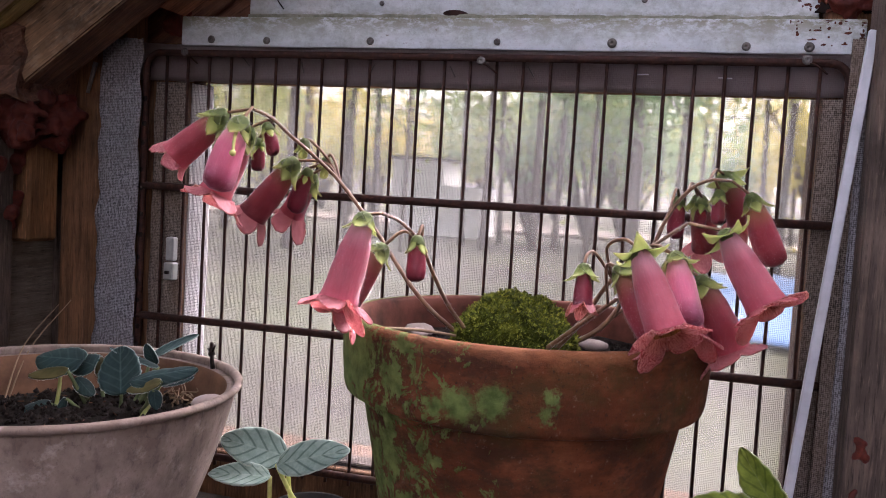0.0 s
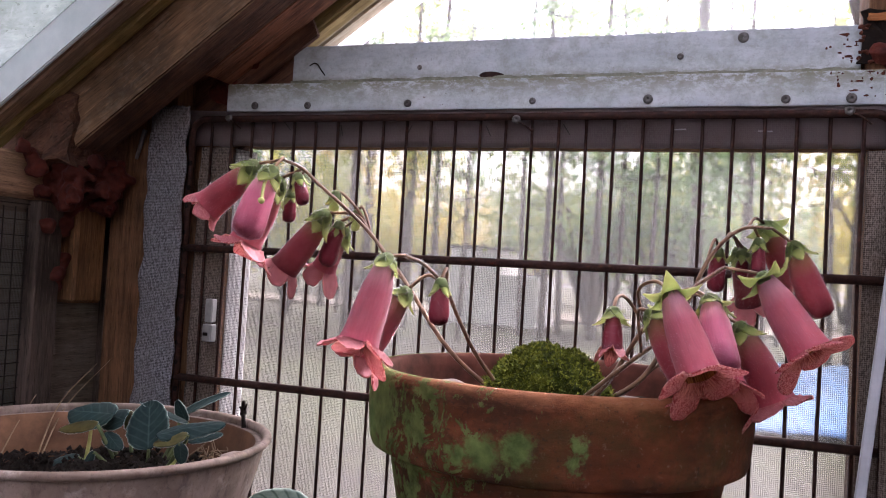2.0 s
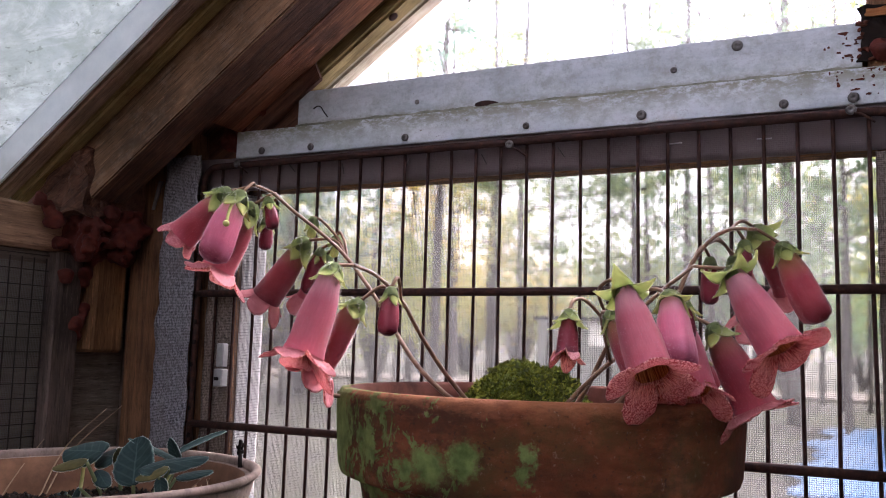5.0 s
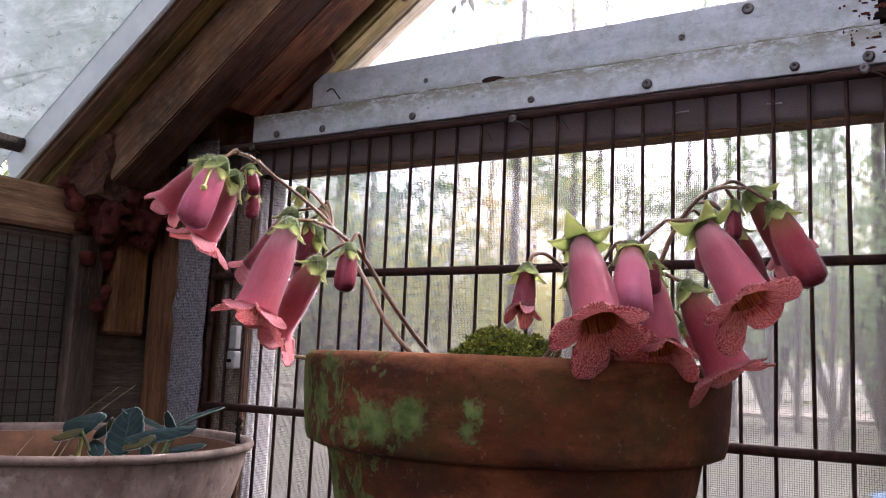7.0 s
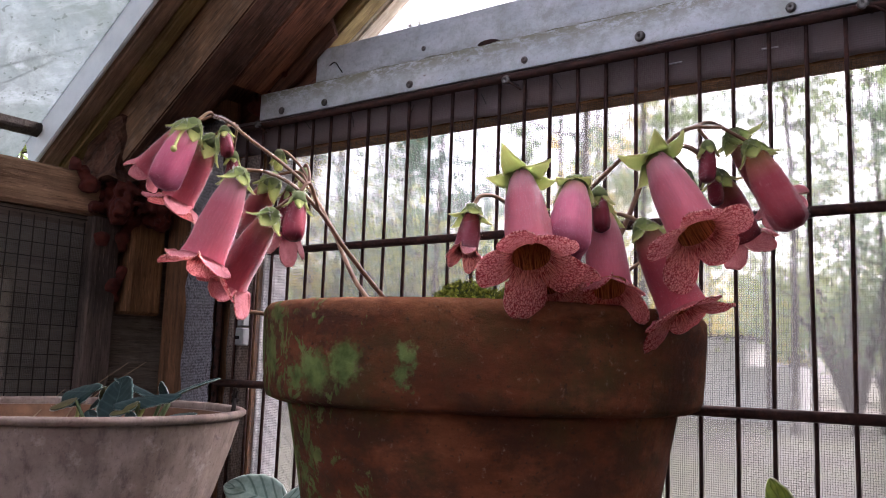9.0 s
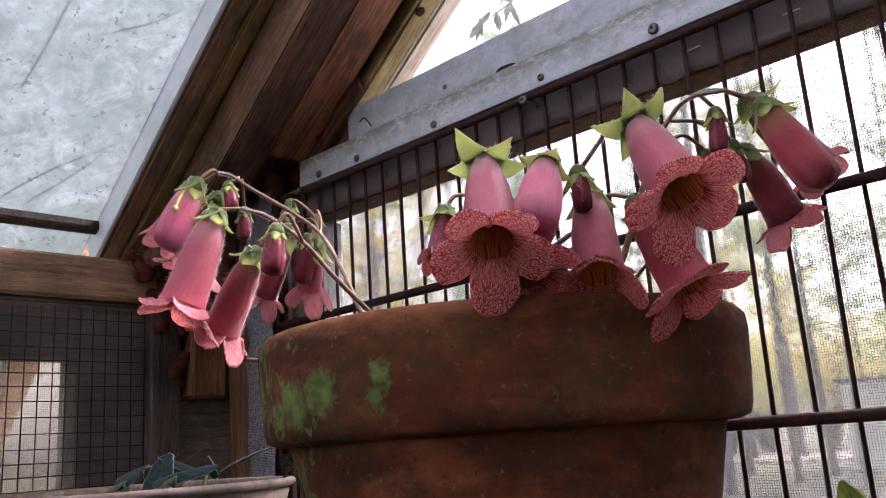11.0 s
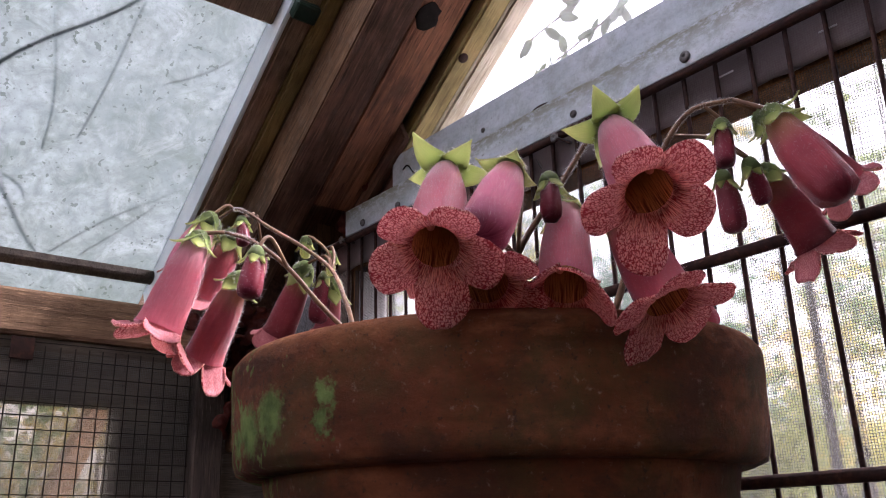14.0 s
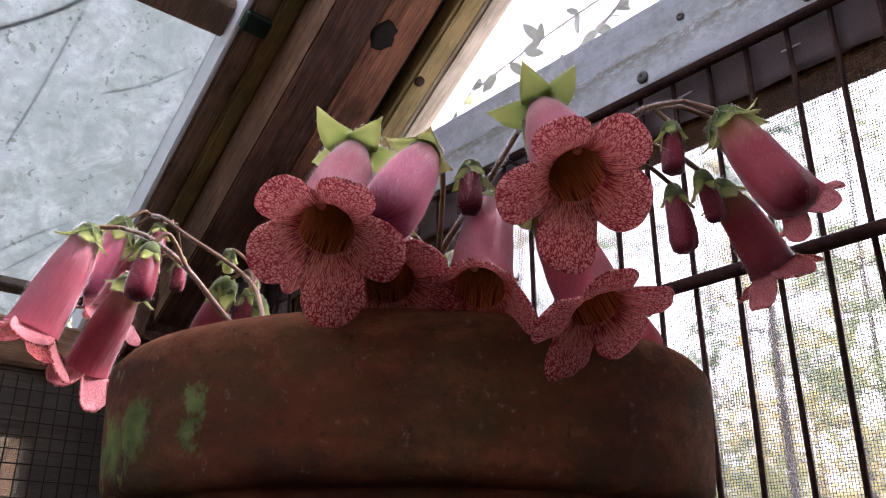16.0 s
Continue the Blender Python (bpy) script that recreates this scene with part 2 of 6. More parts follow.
# algae that has settled under the joint of the two bars
zs = nt.nodes.new("ShaderNodeSeparateXYZ")
nt.links.new(c, zs.inputs[0])
band = maths(nt, "MULTIPLY", maths(nt, "MULTIPLY", maths(nt, "SUBTRACT", zs.outputs[2], 1.374), 60.0, True), maths(nt, "MULTIPLY", maths(nt, "SUBTRACT", 1.402, zs.outputs[2]), 110.0, True))
blot = ramp(nt, grain(nt, coords(nt, scale=(1, 1, 2)), 85, 8, 0.78), [(0.42, (0, 0, 0)), (0.53, (1, 1, 1))])
base = mix(nt, maths(nt, "MULTIPLY", maths(nt, "MULTIPLY", band, blot), 0.95), base, (0.165, 0.165, 0.105))
colour(nt, b, base)
bump(nt, b, grain(nt, c, 150, 5), 0.35, 0.0006)
M["white_metal"] = mt

# fibreglass screen cloth, doubled where it is folded over
def cloth_like(name, dark, light, dust, thick=1.0, thin=0.0):
    mt, nt, b = material(name, 0.8, 0, 0.15)
    c = coords(nt)
    w1, w2 = node(nt, "TexWave", Scale=220, Distortion=0.6), node(nt, "TexWave", Scale=220, Distortion=0.6)
    w2.bands_direction = "Z"
    nt.links.new(c, w1.inputs[0]), nt.links.new(c, w2.inputs[0])
    weave = mix(nt, 0.5, mix(nt, 0.5, w1.outputs["Color"], w2.outputs["Color"]), ramp(nt, grain(nt, coords(nt, scale=(1, 1, 0.5)), 800, 3, 0.7), [(0.36, (0, 0, 0)), (0.64, (1, 1, 1))]))
    col = mix(nt, ramp(nt, grain(nt, c, 25, 5, 0.7), [(0.3, (0, 0, 0)), (0.75, (0.7,) * 3)]), ramp(nt, weave, [(0.3, dark), (0.7, light)]), dust)
    colour(nt, b, col)
    bump(nt, b, weave, 0.7, 0.0006)
    if thin:        # an open weave lets some daylight through
        glow, mx = node(nt, "BsdfTranslucent", Color=(0.5, 0.45, 0.43, 1)), node(nt, "MixShader")
        nt.links.new(ramp(nt, weave, [(0.3, (thin,) * 3), (0.7, (thin * 0.35,) * 3)]), mx.inputs[0])
        nt.links.new(b.outputs[0], mx.inputs[1]), nt.links.new(glow.outputs[0], mx.inputs[2])
        nt.links.new(mx.outputs[0], nt.nodes["Material Output"].inputs["Surface"])
    return mt


M["cloth"] = cloth_like("grey_screen_cloth", (0.035, 0.035, 0.040), (0.29, 0.29, 0.31), (0.13, 0.115, 0.11))
M["cloth_dark"] = cloth_like("dark_doubled_screen_cloth", (0.030, 0.023, 0.025), (0.25, 0.205, 0.205), (0.10, 0.072, 0.072), thin=0.5)
M["cloth_jamb"] = cloth_like("brown_grey_screen_cloth", (0.03, 0.024, 0.02), (0.20, 0.165, 0.14), (0.12, 0.085, 0.06))
M["side_screen"] = plain("pale_grey_screen_wire", (0.13, 0.12, 0.105), (0.24, 0.225, 0.20), 50, 0.7)
M["screen_wire"] = plain("screen_wire", (0.035, 0.035, 0.037), (0.085, 0.08, 0.08), 50, 0.7)

# terracotta with moss-green algae
mt, nt, b = material("weathered_terracotta", 0.9, 0, 0.12)
c = coords(nt)
clay = ramp(nt, grain(nt, coords(nt, scale=(1, 1, 2.2)), 22, 7, 0.65), [(0.28, (0.046, 0.0135, 0.0068)), (0.5, (0.100, 0.0285, 0.0115)), (0.72, (0.195, 0.066, 0.028))])
clay = mix(nt, ramp(nt, grain(nt, coords(nt, scale=(1, 1, 1.6)), 26, 8, 0.7), [(0.47, (0, 0, 0)), (0.60, (0.75,) * 3)]), clay, (0.036, 0.0145, 0.009))
clay = mix(nt, ramp(nt, grain(nt, c, 17, 8, 0.75), [(0.47, (0, 0, 0)), (0.64, (0.72,) * 3)]), clay, (0.052, 0.038, 0.012))
clay = mix(nt, ramp(nt, grain(nt, c, 420, 4), [(0.60, (0, 0, 0)), (0.70, (0.75,) * 3)]), clay, (0.03, 0.016, 0.012))
sep = nt.nodes.new("ShaderNodeSeparateXYZ")
nt.links.new(c, sep.inputs[0])
# the upper edge of the rim is rubbed back to bare orange clay
worn = maths(nt, "ADD", maths(nt, "MULTIPLY", maths(nt, "SUBTRACT", sep.outputs[2], 1.160), 55.0), maths(nt, "MULTIPLY", maths(nt, "SUBTRACT", grain(nt, coords(nt, scale=(1, 1, 2.5)), 70, 7, 0.7), 0.5), 1.6))
clay = mix(nt, ramp(nt, worn, [(0.15, (0, 0, 0)), (0.75, (0.7,) * 3)]), clay, (0.27, 0.105, 0.046))
clay = mix(nt, ramp(nt, grain(nt, c, 240, 6, 0.75), [(0.60, (0, 0, 0)), (0.72, (0.5,) * 3)]), clay, (0.26, 0.20, 0.15))


# algae thrive on the side that faces the door (towards -x)
side = maths(nt, "MULTIPLY_ADD", sep.outputs[0], -2.0)
side.node.inputs[2].default_value = -0.225
algae = maths(nt, "ADD", grain(nt, coords(nt, scale=(1, 1, 0.8)), 78, 10, 0.74, 0.5), side)
blot = None
for px, py, pz, pr in ((-0.093, 0.421, 1.143, 0.0085), (-0.112, 0.420, 1.138, 0.0095), (-0.062, 0.425, 1.146, 0.0055), (-0.066, 0.424, 1.137, 0.005), (-0.125, 0.423, 1.137, 0.006), (-0.2, 0.47, 1.14, 0.016), (-0.16, 0.43, 1.14, 0.008)):
    dist = node(nt, "VectorMath")
    dist.operation = "DISTANCE"
    dist.inputs[1].default_value = (px, py, pz)
    wob = nt.nodes.new("ShaderNodeMixRGB")
    wob.blend_type, wob.inputs[0].default_value = "LINEAR_LIGHT", 0.012
    nz = node(nt, "TexNoise", Scale=120.0, Detail=8.0, Roughness=0.7)
    nt.links.new(c, nz.inputs["Vector"]), nt.links.new(c, wob.inputs[1]), nt.links.new(nz.outputs["Color"], wob.inputs[2])
    nt.links.new(wob.outputs[0], dist.inputs[0])
    one = maths(nt, "SUBTRACT", 1.25, maths(nt, "DIVIDE", dist.outputs["Value"], pr), True)
    blot = one if blot is None else maths(nt, "MAXIMUM", blot, one)
cover = maths(nt, "MAXIMUM", ramp(nt, algae, [(0.565, (0, 0, 0)), (0.595, (0.85,) * 3)]), maths(nt, "MULTIPLY", blot, 2.0, True))
green = ramp(nt, grain(nt, c, 120, 5), [(0.3, (0.050, 0.078, 0.018)), (0.7, (0.145, 0.195, 0.060))])
colour(nt, b, mix(nt, cover, clay, green))
bump(nt, b, maths(nt, "ADD", grain(nt, c, 210, 8, 0.8), maths(nt, "MULTIPLY", cover, 0.5)), 0.9, 0.0016)
M["terracotta"] = mt
mt, nt, b = material("damp_terracotta_inside", 0.85, 0, 0.15)
f = grain(nt, coords(nt), 45, 7, 0.65)
colour(nt, b, ramp(nt, f, [(0.3, (0.05, 0.016, 0.011)), (0.7, (0.15, 0.05, 0.032))]))
bump(nt, b, f, 0.4, 0.001)
M["terracotta_inside"] = mt

# lime-washed grey clay bowl
mt, nt, b = material("grey_white_clay", 0.85, 0, 0.2)
c = coords(nt)
base = ramp(nt, grain(nt, coords(nt, scale=(1, 1, 0.45)), 30, 7, 0.65), [(0.3, (0.17, 0.122, 0.096)), (0.7, (0.37, 0.29, 0.245))])
base = mix(nt, ramp(nt, grain(nt, c, 11, 7, 0.7), [(0.40, (0, 0, 0)), (0.62, (0.8,) * 3)]), base, (0.12, 0.082, 0.064))
base = mix(nt, ramp(nt, grain(nt, coords(nt, scale=(1, 1, 0.3)), 130, 6, 0.7), [(0.52, (0, 0, 0)), (0.68, (0.6,) * 3)]), base, (0.07, 0.05, 0.04))
base = mix(nt, ramp(nt, grain(nt, c, 48, 5, 0.7), [(0.58, (0, 0, 0)), (0.72, (0.5,) * 3)]), base, (0.48, 0.42, 0.38))
base = mix(nt, ramp(nt, grain(nt, c, 380, 5, 0.75), [(0.55, (0, 0, 0)), (0.68, (0.5,) * 3)]), base, (0.08, 0.058, 0.048))
colour(nt, b, base)
bump(nt, b, grain(nt, c, 130, 6, 0.7), 0.4, 0.0008)
M["bowl_clay"] = mt

M["bowl_inside"] = plain("earth_stained_clay", (0.095, 0.047, 0.027), (0.23, 0.118, 0.064), 45, 0.9)

mt, nt, b = material("dark_potting_soil", 0.95, 0, 0.1)
c = coords(nt)
colour(nt, b, ramp(nt, grain(nt, c, 160, 8, 0.75), [(0.35, (0.010, 0.008, 0.007)), (0.62, (0.028, 0.020, 0.016)), (0.8, (0.075, 0.055, 0.04))]))
bump(nt, b, grain(nt, c, 130, 8, 0.75), 1.0, 0.004)
M["soil"] = mt
M["stone"] = plain("pinkish_pebble", (0.22, 0.17, 0.15), (0.42, 0.34, 0.30), 60, 0.85)
M["straw"] = plain("dry_straw", (0.20, 0.13, 0.08), (0.36, 0.25, 0.15), 60, 0.8)

mt, nt, b = material("moss_green", 0.9, 0, 0.1)
c = coords(nt)
# Near-black lows put the shade of gaps between shoots into the colour.
g = ramp(nt, grain(nt, c, 70, 6, 0.7), [(0.3, (0.004, 0.007, 0.001)), (0.55, (0.040, 0.052, 0.004)), (0.8, (0.20, 0.21, 0.02))])
colour(nt, b, g)
bump(nt, b, grain(nt, c, 300, 5, 0.7), 1.0, 0.002)
M["moss"] = mt
mt, nt, b = material("moss_shoots", 0.85, 0, 0.15)
colour(nt, b, ramp(nt, grain(nt, coords(nt), 260, 5, 0.7), [(0.36, (0.022, 0.032, 0.004)), (0.5, (0.10, 0.120, 0.012)), (0.68, (0.36, 0.36, 0.05))]))
M["moss_shoot"] = mt


def uv_parts(nt, scale=(1, 1, 1)):
    c = nt.nodes.new("ShaderNodeUVMap")
    c.uv_map = "across"
    m = node(nt, "Mapping", Scale=scale)
    nt.links.new(c.outputs[0], m.inputs[0])
    s = nt.nodes.new("ShaderNodeSeparateXYZ")
    nt.links.new(c.outputs[0], s.inputs[0])
    return m.outputs[0], s.outputs


def petal_like(name, make, roughness=0.55, through=0.45, sheen=0.08, skins=0.5, ribs=False):
    """A thin living surface that lets some light through."""
    mt, nt, b = material(name, roughness, 0, 0.3)
    c = make(nt)
    colour(nt, b, c)
    b.inputs["Sheen Weight"].default_value = sheen
    b.inputs["Sheen Roughness"].default_value = 0.3
    back = nt.nodes.new("ShaderNodeBsdfTranslucent")
    thin = node(nt, "Gamma", Gamma=skins)     # light crosses two skins of a thin sheet
    nt.links.new(c, thin.inputs[0])
    nt.links.new(thin.outputs[0], back.inputs["Color"])
    mx = node(nt, "MixShader", Fac=through)
    out = nt.nodes["Material Output"]
    nt.links.new(b.outputs[0], mx.inputs[1]), nt.links.new(back.outputs[0], mx.inputs[2]), nt.links.new(mx.outputs[0], out.inputs["Surface"])
    f = grain(nt, coords(nt), 900, 3)
    if ribs:        # soft pleats along a tube
        v, _ = uv_parts(nt, (9, 0.7, 1))
        f = maths(nt, "ADD", maths(nt, "MULTIPLY", f, 0.35), grain(nt, v, 3, 3, 0.5))
    bump(nt, b, f, 0.6 if ribs else 0.25, 0.0007 if ribs else 0.0003)
    return mt


def tube_colour(base, tip, foot, tip_from=0.8):
    def make(nt):
        v, (u, along, _) = uv_parts(nt, (7, 0.8, 1))
        streak = grain(nt, v, 6, 5, 0.6)
        c = ramp(nt, along, [(0.0, foot), (0.13, foot), (0.42, base), (tip_from, base), (1.0, tip)])
        c = mix(nt, ramp(nt, grain(nt, coords(nt), 75, 3), [(0.4, (0, 0, 0)), (0.7, (0.35,) * 3)]), c, tuple(min(0.85, 1.5 * x + 0.05) for x in base))
        return mix(nt, ramp(nt, streak, [(0.35, (0, 0, 0)), (0.75, (0.4,) * 3)]), c, tuple(0.55 * x for x in base))
    return make


def cells(nt, stretch, scale, edge, ground):
    """Pale cells parted by dark red lines, drawn out along the petal."""
    v, _ = uv_parts(nt, (1.0, stretch, 1))
    wob = nt.nodes.new("ShaderNodeMixRGB")
    wob.blend_type, wob.inputs[0].default_value = "LINEAR_LIGHT", 0.0006
    nz = node(nt, "TexNoise", Scale=1300.0, Detail=2.0)
    nt.links.new(v, nz.inputs["Vector"]), nt.links.new(v, wob.inputs[1]), nt.links.new(nz.outputs["Color"], wob.inputs[2])
    n = node(nt, "TexVoronoi", Scale=scale)
    n.feature = "DISTANCE_TO_EDGE"
    nt.links.new(wob.outputs[0], n.inputs["Vector"])
    d = maths(nt, "ADD", n.outputs["Distance"], maths(nt, "MULTIPLY", maths(nt, "SUBTRACT", grain(nt, v, 2600, 2), 0.5), 0.3))
    return ramp(nt, d, [(0.065, edge), (0.11, tuple(0.5 * (a + c) for a, c in zip(edge, ground))), (0.165, ground)])


def speckle(nt):
    spots = cells(nt, 0.55, 1250.0, (0.32, 0.024, 0.030), (1.0, 0.62, 0.52))
    lines = cells(nt, 0.11, 1300.0, (0.22, 0.012, 0.014), (0.98, 0.55, 0.36))
    _, (u, along, _) = uv_parts(nt)
    return mix(nt, ramp(nt, maths(nt, "MODULO", along, 0.03), [(0.003, (0.95,) * 3), (0.0085, (0, 0, 0))]), spots, lines)


def throat_colour(nt):
    v, (u, along, _) = uv_parts(nt, (34, 0.9, 1))
    n = node(nt, "TexNoise", Scale=3.0, Detail=3.0, Roughness=0.5)
    nt.links.new(v, n.inputs["Vector"])
    lines = ramp(nt, n.outputs["Fac"], [(0.44, (0.085, 0.008, 0.008)), (0.54, (0.70, 0.36, 0.12))])
    return mix(nt, ramp(nt, along, [(0.55, (0.95,) * 3), (1.0, (0.2,) * 3)]), lines, (0.15, 0.095, 0.012))


def sepal_colour(nt):
    v, (u, along, _) = uv_parts(nt, (4, 0.5, 1))
    c = ramp(nt, along, [(0.05, (0.13, 0.17, 0.060)), (0.4, (0.29, 0.36, 0.09)), (0.9, (0.58, 0.60, 0.20))])
    return mix(nt, ramp(nt, grain(nt, v, 5, 4), [(0.4, (0, 0, 0)), (0.7, (0.45,) * 3)]), c, (0.18, 0.26, 0.04))


M["tube_pink"] = petal_like("rose_pink_corolla", tube_colour((0.72, 0.168, 0.222), (0.64, 0.12, 0.17), (0.84, 0.42, 0.48)), 0.38, 0.64, 0.7, 0.65, True)
M["tube_tip"] = petal_like("rose_pink_corolla_dark_tip", tube_colour((0.74, 0.185, 0.285), (0.07, 0.006, 0.020), (0.78, 0.44, 0.46), 0.70), 0.38, 0.55, 0.7, 0.65, True)
M["tube_red"] = petal_like("coral_red_corolla", tube_colour((0.52, 0.085, 0.11), (0.62, 0.13, 0.17), (0.50, 0.27, 0.16)), 0.38, 0.6, 0.7, 0.65, True)
M["tube_closed"] = petal_like("closed_corolla_dark_tip", tube_colour((0.44, 0.07, 0.09), (0.07, 0.008, 0.015), (0.40, 0.24, 0.10), 0.72), 0.38, 0.5, 0.7, 0.7, True)
M["bud_dark"] = petal_like("dark_red_bud", tube_colour((0.20, 0.018, 0.034), (0.06, 0.006, 0.014), (0.22, 0.04, 0.035)), 0.4, through=0.25, sheen=0.0, skins=1.0)
M["petal_face"] = petal_like("speckled_petal_face", speckle, 0.65, 0.84, skins=0.62)
M["petal_back"] = petal_like("rose_pink_petal_back", lambda nt: cells(nt, 0.5, 1150.0, (0.42, 0.11, 0.125), (0.62, 0.25, 0.26)), 0.6, 0.42, skins=0.72)
M["throat"] = petal_like("striped_throat", throat_colour, 0.6, 0.55, skins=0.9)
M["stigma"] = petal_like("pinkish_stigma", lambda nt: ramp(nt, grain(nt, coords(nt), 300, 3), [(0.3, (0.55, 0.22, 0.14)), (0.7, (0.75, 0.38, 0.24))]), 0.5, 0.2)
M["sepal"] = petal_like("hairy_green_sepal", sepal_colour, 0.7, 0.65, 0.15)
M["stem"] = petal_like("hairy_olive_brown_stem", lambda nt: ramp(nt, grain(nt, coords(nt), 110, 5), [(0.3, (0.11, 0.052, 0.030)), (0.7, (0.27, 0.155, 0.085))]), 0.6, 0.05, 0.2)
M["hair"] = petal_like("pale_hair", lambda nt: ramp(nt, grain(nt, coords(nt), 60, 2), [(0.3, (0.80, 0.74, 0.70)), (0.7, (0.92, 0.90, 0.88))]), 0.6, 0.85, 0.0)
M["tube_hair"] = petal_like("pinkish_hair", lambda nt: ramp(nt, grain(nt, coords(nt), 60, 2), [(0.3, (0.70, 0.40, 0.43)), (0.7, (0.84, 0.60, 0.62))]), 0.6, 0.85, 0.0)
M["style"] = petal_like("yellow_green_style", lambda nt: ramp(nt, grain(nt, coords(nt), 200, 3), [(0.3, (0.42, 0.45, 0.12)), (0.7, (0.6, 0.6, 0.22))]), 0.6, 0.3)


def leaf_colour(dark, light, rim, vein=None, vein_strength=0.09):
    def make(nt):
        v, (u, along, _) = uv_parts(nt, (1, 1, 1))
        edge = maths(nt, "ABSOLUTE", u)
        w = node(nt, "TexWave", Scale=1.7, Distortion=1.0, Detail=1.0)
        w.bands_direction = "Y"
        shift = nt.nodes.new("ShaderNodeCombineXYZ")
        nt.links.new(maths(nt, "SUBTRACT", along, maths(nt, "MULTIPLY", edge, 0.3)), shift.inputs[1])
        nt.links.new(shift.outputs[0], w.inputs[0])
        c = ramp(nt, grain(nt, coords(nt), 190, 6), [(0.3, dark), (0.7, light)])
        c = mix(nt, ramp(nt, w.outputs["Fac"], [(0.80, (0, 0, 0)), (0.97, (vein_strength,) * 3)]), c, vein or rim)
        mid = ramp(nt, edge, [(0.02, (0.2,) * 3), (0.06, (0, 0, 0))])
        c = mix(nt, mid, c, rim)
        return mix(nt, ramp(nt, edge, [(0.93, (0, 0, 0)), (0.99, (0.9,) * 3)]), c, rim)
    return make


M["leaf_blue"] = petal_like("velvety_blue_green_leaf", leaf_colour((0.005, 0.020, 0.020), (0.013, 0.038, 0.036), (0.15, 0.24, 0.21)), 0.75, 0.10, 0.05)
M["leaf_under"] = petal_like("olive_leaf_underside", lambda nt: ramp(nt, grain(nt, coords(nt), 120, 4), [(0.3, (0.05, 0.045, 0.012)), (0.7, (0.12, 0.10, 0.028))]), 0.7, 0.25)
M["leaf_stalk"] = petal_like("dark_green_stalk", lambda nt: ramp(nt, grain(nt, coords(nt), 200, 3), [(0.3, (0.07, 0.10, 0.035)), (0.7, (0.15, 0.19, 0.07))]), 0.6, 0.2)
M["leaf_silver"] = petal_like("silver_grey_leaf", leaf_colour((0.17, 0.26, 0.21), (0.33, 0.43, 0.37), (0.5, 0.6, 0.52), (0.04, 0.09, 0.065), 0.75), 0.7, 0.25, 0.7)
M["leaf_green"] = petal_like("bright_green_leaf", leaf_colour((0.11, 0.17, 0.022), (0.30, 0.38, 0.05), (0.42, 0.48, 0.22), (0.05, 0.09, 0.012), 0.6), 0.7, 0.35, 0.2)

# outdoors
M["bark"] = wood("pine_bark", (0.045, 0.035, 0.028), (0.15, 0.12, 0.10))
M["wood_leaf"] = petal_like("woodland_leaf", lambda nt: ramp(nt, node(nt, "ObjectInfo").outputs["Random"], [(0.0, (0.05, 0.13, 0.07)), (0.35, (0.10, 0.20, 0.05)), (0.65, (0.26, 0.30, 0.04)), (1.0, (0.50, 0.34, 0.04))]), 0.7, 0.4, 0.0)
mt, nt, b = material("leaf_litter_ground", 0.95)
c = coords(nt)
colour(nt, b, mix(nt, ramp(nt, grain(nt, c, 0.35, 5), [(0.4, (0, 0, 0)), (0.65, (1, 1, 1))]), ramp(nt, grain(nt, c, 6, 7), [(0.3, (0.026, 0.021, 0.015)), (0.7, (0.062, 0.052, 0.037))]), ramp(nt, grain(nt, c, 9, 6), [(0.3, (0.034, 0.046, 0.016)), (0.7, (0.088, 0.096, 0.038))])))
bump(nt, b, grain(nt, c, 5, 8, 0.7), 0.6, 0.05)
M["ground"] = mt
M["gravel"] = plain("pale_gravel", (0.15, 0.13, 0.105), (0.25, 0.22, 0.185), 8, 0.9)
M["dark_leaf"] = petal_like("dark_sapling_leaf", lambda nt: ramp(nt, grain(nt, coords(nt), 60, 3), [(0.3, (0.035, 0.055, 0.03)), (0.7, (0.10, 0.13, 0.06))]), 0.6, 0.25, 0.0)
M["tarp"] = plain("blue_tarpaulin", (0.09, 0.21, 0.42), (0.20, 0.35, 0.58), 3, 0.5)
M["white_wall"] = plain("white_painted_boards", (0.6, 0.6, 0.6), (0.75, 0.75, 0.74), 4, 0.7)
M["dark_roof"] = plain("dark_roof_felt", (0.05, 0.05, 0.05), (0.1, 0.1, 0.1), 4, 0.8)


